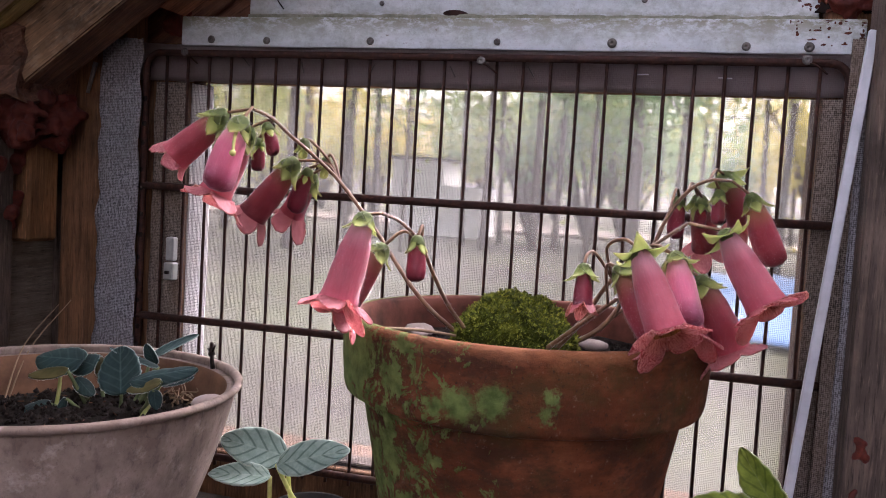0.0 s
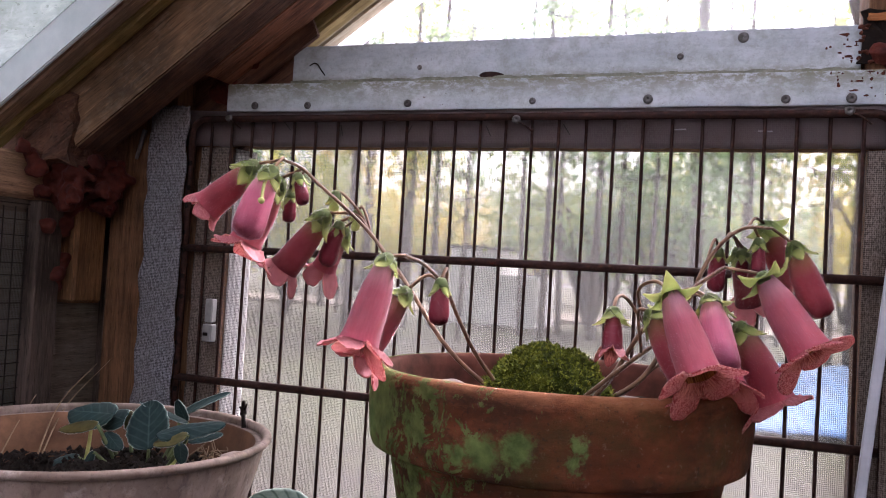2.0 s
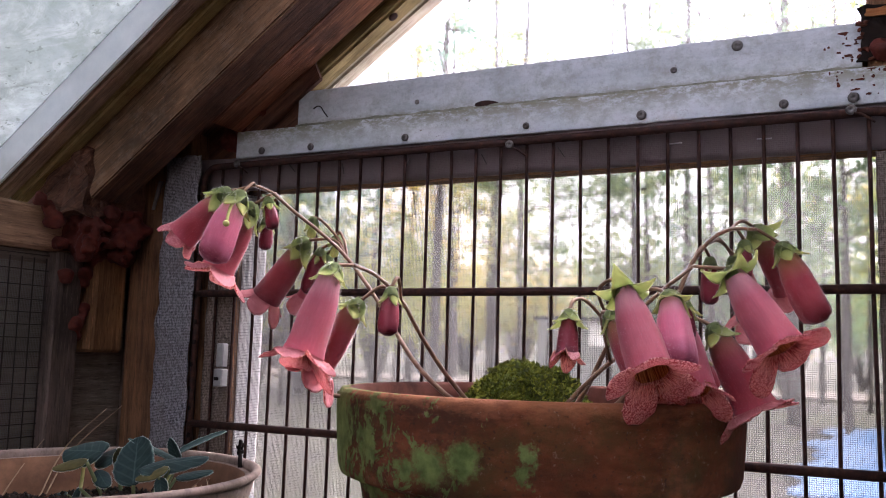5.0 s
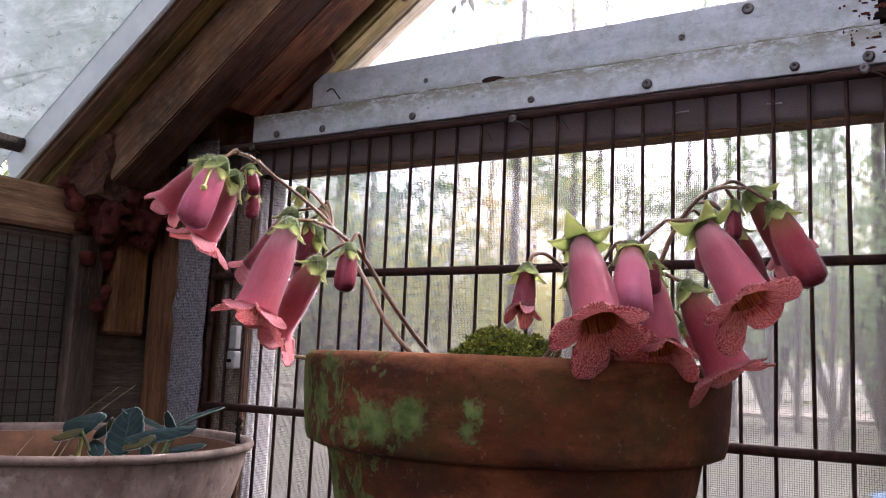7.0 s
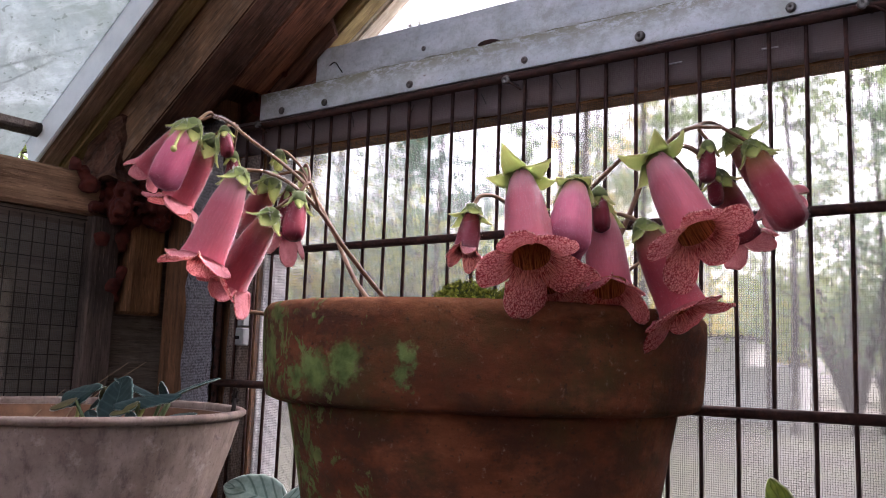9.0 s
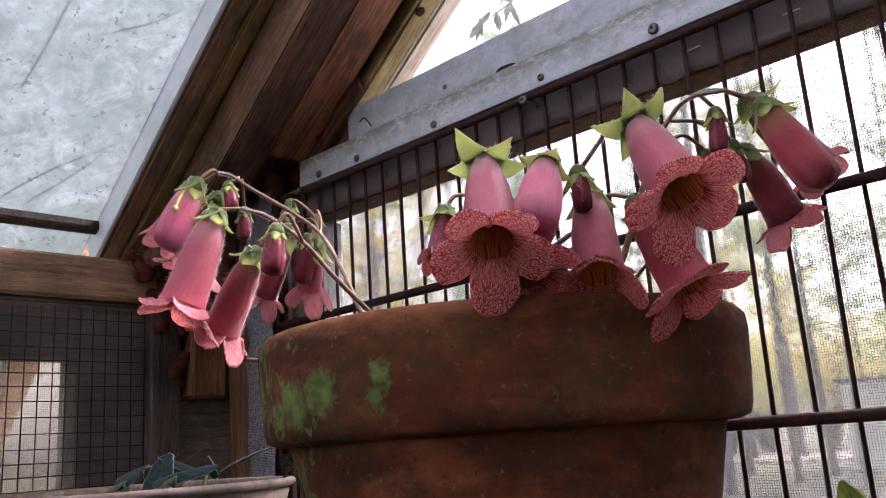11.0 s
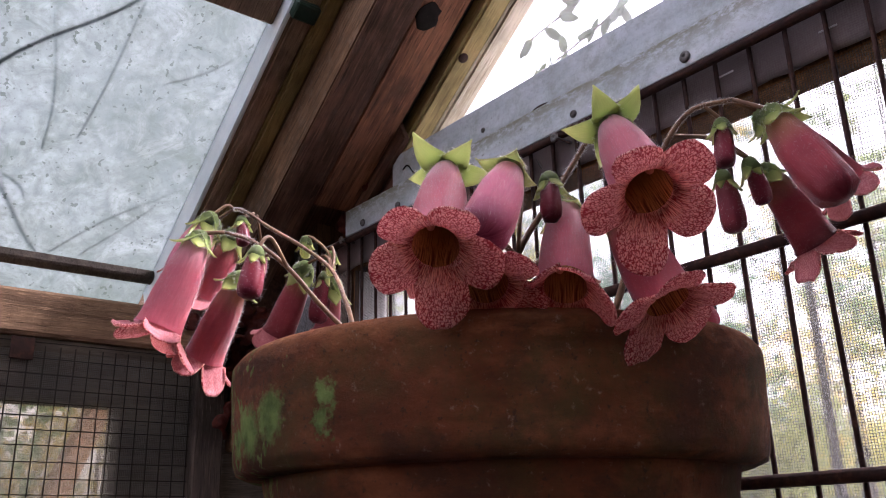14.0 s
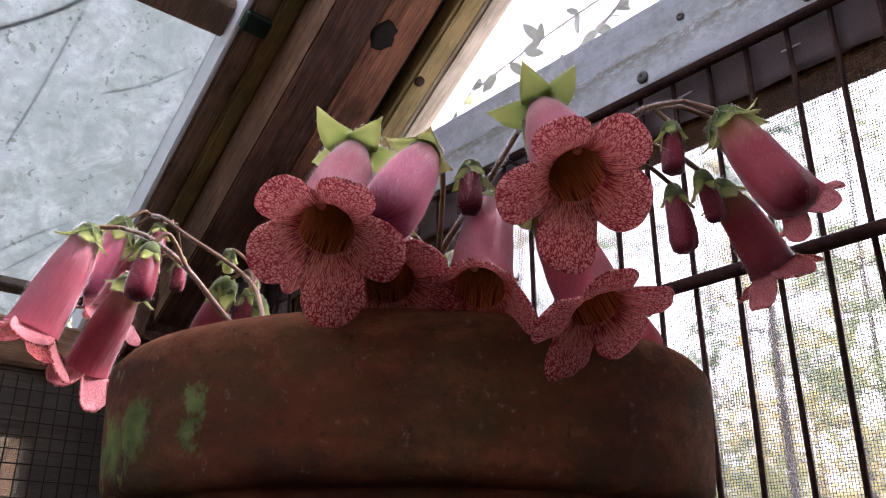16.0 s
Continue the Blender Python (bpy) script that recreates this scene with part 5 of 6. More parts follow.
def pebble(x, y, z, r, mt_, label):
    bm = bmesh.new()
    bmesh.ops.create_icosphere(bm, subdivisions=2, radius=r)
    for v in bm.verts:
        v.co = Vector((v.co.x * 1.5, v.co.y, v.co.z * 0.5)) * (1 + 0.35 * noise.noise(v.co * 90 + Vector((x * 40, y * 40, 0))))
    bm.transform(pose(x, y, z, 0, 0, 400 * x))
    return tagged(part("pebble", bm, mt_), label, "pebble", "pebbles in the pots")


for x, y, z, r in ((-0.178, 0.56, 1.153, 0.010), (-0.165, 0.515, 1.152, 0.009), (-0.17, 0.535, 1.155, 0.006), (-0.06, 0.575, 1.152, 0.008), (-0.045, 0.53, 1.152, 0.007), (-0.15, 0.59, 1.152, 0.008)):
    pebble(x, y, z, r, M["stone"], "pinkish flat pebble on the potting soil")

# moss dome: a lumpy cushion set with small shoots
MOSS = Vector((-0.108, 0.540, 1.147))
moss = thing("moss_cushion", MOSS, "dome of bright green moss on the soil of the pot", "moss")
bm = bmesh.new()
bmesh.ops.create_icosphere(bm, subdivisions=5, radius=1.0)
for v in bm.verts:
    d = v.co.copy()
    s = 1 + 0.06 * noise.noise(d * 2.3) + 0.07 * noise.noise(d * 6) - 0.15 * abs(noise.noise(d * 8)) + 0.06 * noise.noise(d * 15)
    v.co = MOSS + Vector((d.x * 0.0415, d.y * 0.0405, d.z * 0.0405)) * s
part("cushion", bm, M["moss"], moss)
vs, fs = [], []
random.seed(11)
for k in range(11000):
    a, h = random.uniform(0, 2 * math.pi), random.uniform(-0.15, 1)
    d = Vector((math.sqrt(1 - h * h) * math.cos(a), math.sqrt(1 - h * h) * math.sin(a), h))
    s = 1 + 0.06 * noise.noise(d * 2.3) + 0.07 * noise.noise(d * 6) - 0.15 * abs(noise.noise(d * 8)) + 0.06 * noise.noise(d * 15)
    q = MOSS + Vector((d.x * 0.0415, d.y * 0.0405, d.z * 0.0405)) * s
    tip = (d + Vector([random.uniform(-0.8, 0.8) for _ in range(3)])).normalized() * random.uniform(0.0010, 0.0026)
    w = tip.orthogonal().normalized() * 0.0006
    i = len(vs)
    vs += [q - w, q + w, q + tip * 0.6 + w * 0.8, q + tip]
    fs += [(i, i + 1, i + 2, i + 3)]
shoots = placed("shoot_mass", finish(mesh("shoot_mass", vs, fs), M["moss_shoot"], False), moss)
shoots["kind"] = "stuff"

# ---- the flowering plant ----
plant = thing("flowering_plant", (-0.1, 0.54, 1.15), "nodding pink bell-flowered plant with speckled lips and hairy stems", "potted plant")


def hairs(m, surface, count, length, parent, seed, wide=0.00003, look_="hair"):
    """Short pale hairs that stand off a surface; surface(u, v) gives point and outward way."""
    rnd = random.Random(seed)
    vs, fs = [], []
    for _ in range(count):
        q, nrm = surface(rnd.random(), rnd.random())
        way = (nrm + Vector([rnd.uniform(-0.5, 0.5) for _ in range(3)])).normalized() * length * rnd.uniform(0.5, 1.2)
        w = way.orthogonal().normalized() * wide
        i = len(vs)
        vs += [m @ (q - w), m @ (q + w), m @ (q + way)]
        fs.append((i, i + 1, i + 2))
    ob = placed("hair", finish(mesh("hair", vs, fs), M[look_], False), parent)
    ob["kind"] = "stuff"
    return ob


def stem(points, r0=0.0017, r1=0.0012, name="stem"):
    line = smooth_line(points, 6)
    ob = part(name, tube(bmesh.new(), line, (r0, r1), 8), M["stem"], plant)

    def surf(u, v):
        f = v * (len(line) - 1.001)
        q, d = line[int(f)].lerp(line[int(f) + 1], f % 1), line[int(f) + 1] - line[int(f)]
        s = d.orthogonal().normalized()
        out = Matrix.Rotation(6.283 * u, 3, d) @ s
        return q + out * r1, out
    hairs(Matrix(), surf, 2600, 0.0013, ob, 77, 0.00003)
    return ob


def frame_of(base, mouth, spin=0.0):
    """Matrix with z from base to mouth, x towards the upper side of the flower."""
    d = (Vector(mouth) - Vector(base)).normalized()
    x = Vector((0, 0, 1)) - d * d.z
    x = x.normalized() if x.length > 0.05 else d.orthogonal().normalized()
    y = d.cross(x)
    m = Matrix((x, y, d)).transposed().to_4x4()
    m.translation = base
    return m @ Matrix.Rotation(radians(spin), 4, "Z")


def calyx(m, size, spread, parent, seed, label="", slim=1.0):
    """Five pointed sepals on a short cup."""
    rnd = random.Random(seed)
    edges = []
    for k in range(5):
        a0 = 2 * math.pi * (k + 0.5) / 5 + rnd.uniform(-0.15, 0.15)
        ln, bend = size * rnd.uniform(0.85, 1.2), spread * rnd.uniform(0.7, 1.25)
        grid, uv = [], []
        for i in range(9):
            f = i / 8
            ang = bend * f
            rad = 0.0038 * size / 0.013 * min(1, 0.35 + 2.2 * f) + ln * f * math.sin(ang) * 0.95
            ax = -0.0015 + ln * f * math.cos(ang) * 0.85
            half = slim * 0.0058 * size / 0.013 * (1 - f ** 1.5) * (0.75 + 0.9 * f) + 0.0001
            row, ur = [], []
            for j in range(5):
                s = (j - 2) / 2
                c = math.cos(a0), math.sin(a0)
                cup = 0.0012 * s * s
                row.append(m @ Vector(((rad - cup) * c[0] - s * half * c[1], (rad - cup) * c[1] + s * half * c[0], ax + 0.0006 * noise.noise((9 * f, s, k + seed)))))
                ur.append((s, f))
            grid.append(row)
            uv.append(ur)
            edges += [(row[0], row[0] - row[2], 13), (row[4], row[4] - row[2], 13)]
        placed("sepal", sheet("sepal", grid, 0.0005, (M["sepal"], M["sepal"]), uv), parent)
    q = [(0.0001, -0.003), (0.0022, -0.0027), (0.0036, -0.001), (0.0045, 0.0015), (0.0052, 0.004), (0.0046, 0.0042)]
    bm = lathe([(r * size / 0.013, z * size / 0.013) for r, z in q], 18)
    bm.transform(m)
    part("calyx_cup", bm, M["sepal"], parent, label)
    # pale fringe of hairs along the sepals
    vs, fs = [], []
    for (q, way, count) in edges:
        for _ in range(count):
            p0 = q + Vector([rnd.uniform(-1, 1) for _ in range(3)]) * size * 0.035
            h = (way.normalized() + Vector([rnd.uniform(-0.7, 0.7) for _ in range(3)])).normalized() * rnd.uniform(0.03, 0.10) * size
            w = h.orthogonal().normalized() * 0.000032
            i = len(vs)
            vs += [p0 - w, p0 + w, p0 + h]
            fs.append((i, i + 1, i + 2))
    fringe = placed("fringe", finish(mesh("fringe", vs, fs), M["hair"], False), parent)
    fringe["kind"] = "stuff"


def profile(kind, f, L):
    """Radius of the tube at f of its length."""
    pts = {"open": [(0, 0.0040), (0.12, 0.0058), (0.35, 0.0082), (0.62, 0.0094), (0.82, 0.0097), (0.93, 0.0101), (1, 0.0109)],
           "closed": [(0, 0.0036), (0.12, 0.0056), (0.35, 0.0080), (0.65, 0.0090), (0.86, 0.0088), (0.95, 0.0078), (0.985, 0.0062), (1, 0.0040)],
           "bud": [(0, 0.0026), (0.15, 0.0040), (0.45, 0.0050), (0.75, 0.0054), (0.93, 0.0047), (1, 0.0022)]}[kind]
    for (a, ra), (b_, rb) in zip(pts, pts[1:]):
        if f <= b_:
            t = (f - a) / (b_ - a)
            return ra + (rb - ra) * t
    return pts[-1][1]


def flower(name, base, mouth, kind="open", look_="tube_pink", lip=0.0135, spin=0.0, wide=1.0, seed=1, flare=70, sepals=0.0140, sepal_spread=0.62, stalk=(), fur=3000, stretch=1.0):
    base, mouth = Vector(base), Vector(mouth)
    mouth = base + (mouth - base) * stretch
    base = base + (mouth - base).normalized() * (0.0035 if kind != "bud" else 0.0015)
    L = (mouth - base).length
    m = frame_of(base, mouth, spin)
    rnd = random.Random(seed)
    NA, NL = 28, 16
    sag = rnd.uniform(-0.0012, 0.0012)
    scale = wide * (1.0 if kind != "bud" else max(0.75, L / 0.024))

    def at(u, f):
        a = 2 * math.pi * u
        r = profile(kind, f, L) * scale * (1 + (0.035 if kind == "open" else 0.10 * f) * math.cos(5 * a + 1) * f + 0.03 * noise.noise((2 * math.cos(a), 2 * math.sin(a), 4 * f + seed)))
        return Vector((r * math.cos(a) + sag * math.sin(math.pi * f), r * 0.94 * math.sin(a), L * f))

    vs = [m @ at(k / NA, i / NL) for i in range(NL + 1) for k in range(NA)]
    fs = [(i * NA + k, i * NA + (k + 1) % NA, (i + 1) * NA + (k + 1) % NA, (i + 1) * NA + k) for i in range(NL) for k in range(NA)]
    if kind != "open":
        fs.append(tuple(NL * NA + k for k in range(NA)))
    me = mesh(name, vs, fs)
    layer = me.uv_layers.new(name="across")
    for loop in me.loops:
        i, k = divmod(loop.vertex_index, NA)
        layer.data[loop.index].uv = (abs(k / NA * 2 - 1), i / NL)
    finish(me, M[look_], True)
    ob = placed(name, me, plant)
    if kind == "open":
        # the throat, a lining just inside the tube
        def lining(u, i):
            q = at(u, 0.10 + 0.90 * i / 10)
            w = 0.93 - 0.20 * (i / 10) ** 3
            return Vector((q.x * w, q.y * w, q.z - 0.0009 * i / 10))
        vs = [m @ lining(k / NA, i) for i in range(11) for k in range(NA)]
        fs = [(i * NA + k, (i + 1) * NA + k, (i + 1) * NA + (k + 1) % NA, i * NA + (k + 1) % NA) for i in range(10) for k in range(NA)] + [tuple(range(NA))]
        me = mesh("throat", vs, fs)
        layer = me.uv_layers.new(name="across")
        for loop in me.loops:
            i, k = divmod(loop.vertex_index, NA)
            layer.data[loop.index].uv = (abs(k / NA * 2 - 1), i / 10)
        placed("throat", finish(me, M["throat"], True), ob)
        R = profile("open", 1, L) * scale
        if lip > 0.012:
            bm = bmesh.new()
            bmesh.ops.create_icosphere(bm, subdivisions=2, radius=0.0014, matrix=m @ Matrix.Translation((0.55 * R, 0.0008, L - 0.0035)))
            tube(bm, [m @ Vector((0.35 * R, 0, 0.4 * L)), m @ Vector((0.5 * R, 0.0006, L - 0.0045))], 0.0006, 6)
            part("stigma", bm, M["stigma"], ob, "small pinkish stigma")
        # one hanging lobe, two side lobes and two shorter ones above, spread nearly flat
        for k in range(5):
            tk = 2 * math.pi * (k + 0.5) / 5
            ln = lip * (0.88, 1.04, 1.22, 1.04, 0.88)[k] * rnd.uniform(0.93, 1.07)
            a1 = radians(flare * (0.88, 0.94, 0.68, 0.94, 0.88)[k] + rnd.uniform(-7, 7))
            curl, twist = radians(rnd.uniform(2, 34)), rnd.uniform(-0.0012, 0.0012)
            grid, uv = [], []
            for j in range(17):
                ph = (j - 8) / 8
                reach = (ln + 0.0030) * max(0.20, (1 - abs(ph) ** 2.7)) ** 0.5
                row, ur = [], []
                rad, ax, steps = 0.72 * R, L - 0.0014, 12
                for i in range(steps + 1):
                    f = i / steps
                    th = tk + ph * radians(40.5) * (1 - 0.09 * f)
                    wave = 0.0011 * f * math.sin(3.2 * ph + k * 1.7 + seed) + 0.0011 * f * noise.noise((4 * ph, 3 * f, k + 5 * seed)) + twist * f * ph
                    row.append(m @ Vector((rad * math.cos(th), 0.94 * rad * math.sin(th), ax + wave - 0.0022 * f * ph * ph)))
                    ur.append((th * 0.016, f * reach + 0.03 * k))
                    turn_ = min(1, f * reach / 0.0080)
                    an = radians(38) + (a1 - radians(38)) * turn_ * turn_ * (3 - 2 * turn_) + curl * max(0, f - 0.6) / 0.4
                    rad += math.sin(an) * reach / steps
                    ax += math.cos(an) * reach / steps
                grid.append(row)
                uv.append(ur)
            placed("petal", sheet("petal", grid, 0.0006, (M["petal_back"], M["petal_face"]), uv), ob)
    calyx(m, sepals if kind != "bud" else sepals * 0.8, sepal_spread if kind != "bud" else 0.36, ob, seed, slim=0.6 if kind == "bud" else 0.85 if sepal_spread < 1 else 1.0)
    if fur:
        def surf(u, v):
            q = at(u, 0.04 + 0.94 * v)
            return q, Vector((math.cos(2 * math.pi * u), math.sin(2 * math.pi * u), 0.15))
        hairs(m, surf, fur if kind != "bud" else fur // 5, 0.0017, ob, seed, 0.00002, "tube_hair")
    if stalk:
        top = m @ Vector((0, 0, -0.002))
        part("stalk", tube(bmesh.new(), smooth_line([*stalk, top], 6), (0.0009, 0.0010), 7), M["stem"], ob)
    return ob


# left spray: stem A carries the upper flowers, stem B the lower ones
A = [(-0.130, 0.535, 1.148), (-0.163, 0.511, 1.181), (-0.2000, 0.520, 1.2225), (-0.2290, 0.527, 1.2515), (-0.2430, 0.515, 1.2675), (-0.2524, 0.4958, 1.2800), (-0.2590, 0.484, 1.2890), (-0.272, 0.482, 1.2945)]
B = [(-0.125, 0.530, 1.148), (-0.141, 0.501, 1.179), (-0.1445, 0.473, 1.202), (-0.1470, 0.455, 1.2195), (-0.1545, 0.441, 1.2315), (-0.1625, 0.4305, 1.2362)]
stem(A, 0.0015, 0.0009), stem(B, 0.0014, 0.0008)
fork_b = Vector((-0.1468, 0.456, 1.2185))
flower("flower", (-0.288, 0.478, 1.292), (-0.318, 0.469, 1.262), lip=0.0075, seed=1, sepals=0.0175, sepal_spread=0.45, look_="tube_red", stalk=(A[7],), flare=34)
flower("flower", (-0.270, 0.468, 1.288), (-0.2775, 0.452, 1.243), "closed", "tube_tip", seed=2, sepals=0.0175, sepal_spread=0.45, stalk=(A[7], (-0.269, 0.476, 1.2945)), wide=1.12)
flower("flower", (-0.276, 0.487, 1.284), (-0.291, 0.474, 1.240), seed=3, sepals=0.0175, sepal_spread=0.45, look_="tube_red", stalk=(A[6],), lip=0.015)
flower("flower", (-0.263, 0.529, 1.266), (-0.293, 0.526, 1.226), seed=4, sepals=0.0175, sepal_spread=0.45, look_="tube_closed", stalk=(A[3], (-0.242, 0.530, 1.2645)), lip=0.012, flare=48)
flower("flower", (-0.258, 0.545, 1.258), (-0.276, 0.552, 1.228), seed=5, sepals=0.0175, sepal_spread=0.45, look_="tube_pink", stalk=(A[3], (-0.240, 0.535, 1.2620)), lip=0.013, flare=45, wide=0.85)
flower("bud", (-0.262, 0.483, 1.2855), (-0.2555, 0.482, 1.266), "bud", "bud_dark", seed=6, stalk=((-0.262, 0.491, 1.2905),))
flower("bud", (-0.279, 0.505, 1.277), (-0.279, 0.504, 1.256), "bud", "bud_dark", seed=7, stalk=((-0.262, 0.493, 1.2895),))
flower("bud", (-0.2545, 0.523, 1.279), (-0.2575, 0.525, 1.266), "bud", "sepal", seed=8, stalk=(A[3], (-0.2395, 0.531, 1.2655), (-0.2495, 0.526, 1.2770)), wide=0.8)
flower("bud", (-0.259, 0.540, 1.260), (-0.2685, 0.540, 1.229), "bud", "bud_dark", seed=27, stalk=(A[3], (-0.243, 0.536, 1.2640)), wide=0.95)
flower("bud", (-0.2425, 0.534, 1.268), (-0.247, 0.537, 1.254), "bud", "sepal", seed=28, stalk=(A[3], (-0.2350, 0.532, 1.2630), (-0.2395, 0.533, 1.2700)), wide=0.75)
style = part("style", tube(bmesh.new(), smooth_line([(-0.2695, 0.463, 1.285), (-0.2680, 0.4555, 1.275), (-0.266, 0.4505, 1.2653)], 5), (0.0012, 0.0009), 7), M["style"], plant, "yellow-green style left by a fallen bell")
bm = bmesh.new()
bmesh.ops.create_icosphere(bm, subdivisions=2, radius=0.0021, matrix=Matrix.Translation((-0.266, 0.4505, 1.2653)))
part("stigma", bm, M["style"], style)
flower("flower", (-0.1675, 0.422, 1.237), (-0.175, 0.4075, 1.190), seed=9, stalk=(B[5],), lip=0.014)
flower("flower", (-0.163, 0.441, 1.2195), (-0.185, 0.433, 1.1815), seed=10, look_="tube_red", stalk=(fork_b, (-0.155, 0.449, 1.2265)), lip=0.011, flare=55, wide=0.9)
flower("bud", (-0.1435, 0.438, 1.2245), (-0.1425, 0.434, 1.2005), "bud", "bud_dark", seed=11, stalk=(B[3], (-0.143, 0.444, 1.2305)), wide=1.1)

# right spray
C = [(-0.080, 0.555, 1.150), (-0.050, 0.553, 1.172), (-0.028, 0.556, 1.215), (-0.017, 0.559, 1.243), (-0.006, 0.560, 1.259), (0.006, 0.561, 1.2665), (0.020, 0.568, 1.267)]
D = [(-0.082, 0.525, 1.150), (-0.062, 0.512, 1.176), (-0.044, 0.503, 1.205), (-0.022, 0.505, 1.226), (-0.004, 0.504, 1.240)]
E = [(-0.090, 0.520, 1.150), (-0.070, 0.505, 1.168), (-0.045, 0.497, 1.190), (-0.020, 0.512, 1.209)]
stem(C, 0.0017, 0.0009), stem(D, 0.0016, 0.0009), stem(E, 0.0016, 0.0010)
flower("flower", (-0.0285, 0.456, 1.2275), (-0.009, 0.4345, 1.1855), seed=12, lip=0.0138, stalk=(D[2], (-0.046, 0.478, 1.224), (-0.036, 0.464, 1.230)), wide=1.05, sepal_spread=1.6, sepals=0.0135, flare=82)
flower("flower", (-0.0095, 0.471, 1.2250), (0.0005, 0.445, 1.1885), "closed", "tube_tip", seed=13, stalk=(D[2], (-0.024, 0.488, 1.226)))
flower("flower", (-0.040, 0.474, 1.2155), (-0.0135, 0.460, 1.178), seed=14, look_="tube_closed", lip=0.0125, stalk=(E[2], (-0.046, 0.483, 1.213)), wide=0.95)
flower("flower", (-0.013, 0.501, 1.2185), (0.001, 0.481, 1.177), seed=15, lip=0.0125, stalk=(E[3],), flare=44)
flower("flower", (0.0145, 0.4945, 1.2385), (0.0395, 0.481, 1.1985), seed=16, lip=0.0138, stalk=(D[4],), wide=1.05, sepal_spread=1.6, sepals=0.0135, flare=84)
flower("flower", (0.004, 0.505, 1.2115), (0.0245, 0.5045, 1.170), seed=17, look_="tube_red", lip=0.0135, stalk=(E[3], (-0.010, 0.509, 1.2155)), flare=80)
flower("flower", (0.031, 0.573, 1.2605), (0.0515, 0.581, 1.2155), "closed", "tube_closed", seed=18, stalk=(C[6],), wide=1.02)
flower("flower", (0.015, 0.594, 1.273), (0.031, 0.628, 1.2395), seed=19, look_="tube_red", lip=0.008, stalk=(C[5], (0.010, 0.580, 1.274)), sepal_spread=1.1)
flower("flower", (0.000, 0.616, 1.258), (0.008, 0.640, 1.222), seed=20, look_="tube_closed", lip=0.0125, stalk=(C[4], (-0.004, 0.592, 1.265)), flare=60)
flower("bud", (0.013, 0.569, 1.2605), (0.013, 0.567, 1.239), "bud", "bud_dark", seed=21, stalk=((0.010, 0.563, 1.2665),))
flower("bud", (0.003, 0.602, 1.2555), (0.003, 0.610, 1.2355), "bud", "bud_dark", seed=22, stalk=(C[4], (-0.003, 0.585, 1.263)))
flower("bud", (-0.012, 0.604, 1.2555), (-0.013, 0.610, 1.227), "bud", "bud_dark", seed=23, stalk=(C[3], (-0.014, 0.585, 1.260)))
flower("bud", (-0.0055, 0.484, 1.2215), (-0.002, 0.480, 1.2025), "bud", "bud_dark", seed=24, stalk=(D[3], (-0.014, 0.496, 1.2235)))
flower("bud", (-0.056, 0.462, 1.2165), (-0.0545, 0.4545, 1.193), "open", "bud_dark", seed=25, lip=0.0045, flare=40, sepals=0.0115, fur=900, stalk=(D[2], (-0.052, 0.480, 1.220), (-0.055, 0.467, 1.2205)), wide=0.56)
flower("bud", (-0.013, 0.565, 1.195), (-0.004, 0.570, 1.176), "bud", "tube_red", seed=26, stalk=(C[1], (-0.02, 0.56, 1.199)))
# dry stalks lying on the soil
for a, b_, c_ in (((-0.19, 0.45, 1.168), (-0.16, 0.50, 1.163), (-0.12, 0.53, 1.155)), ((-0.09, 0.50, 1.152), (-0.05, 0.51, 1.158), (-0.02, 0.56, 1.154)), ((-0.07, 0.49, 1.153), (-0.04, 0.53, 1.156), (-0.01, 0.53, 1.16))):
    ob = part("dry_stalk", tube(bmesh.new(), smooth_line([a, b_, c_], 6), (0.0012, 0.0008), 6), M["straw"], None)
    tagged(ob, "dry straw-coloured stalk lying on the soil", "dry stalk", "dry stalks on the soil")

# ---- the clay bowl with a young plant ----
BOWL = (-0.410, 0.480, 0.965)
bowl = thing("plant_bowl", BOWL, "wide grey-white clay bowl with a rolled lip", "plant pot")
shell = lathe([(0.0001, 0.002), (0.075, 0.0), (0.080, 0.004), (0.089, 0.030), (0.0925, 0.048), (0.0915, 0.053), (0.094, 0.058), (0.104, 0.085), (0.1135, 0.115), (0.1185, 0.134), (0.1178, 0.1365), (0.112, 0.1365), (0.108, 0.115), (0.1, 0.085), (0.092, 0.06)], 96, BOWL, 0.006)
for f_ in shell.faces:
    mid, nrm = f_.calc_center_median(), f_.normal
    f_.material_index = int((mid.x - BOWL[0]) * nrm.x + (mid.y - BOWL[1]) * nrm.y < 0 and mid.z > BOWL[2] + 0.05)
part("body", shell, [M["bowl_clay"], M["bowl_inside"]], bowl)
lip_ = lathe([(0.1175, 0.1362), (0.1210, 0.1368), (0.1230, 0.1388), (0.1230, 0.1408), (0.1212, 0.1422), (0.1185, 0.1420), (0.1168, 0.1400), (0.1175, 0.1362)], 96, BOWL, 0.006)
part("lip", lip_, M["bowl_clay"], bowl)


def mound(x, y):
    """Height of the soil in the bowl."""
    r = math.hypot(x - BOWL[0], y - BOWL[1])
    hump = 0.009 * math.exp(-((x + 0.372) / 0.038) ** 2 - ((y - 0.485) / 0.05) ** 2)
    return 1.072 + 0.006 * noise.noise((50 * x, 50 * y, 2)) + 0.004 * noise.noise((140 * x, 140 * y, 5)) + 0.010 * (1 - (r / 0.105) ** 2) + hump


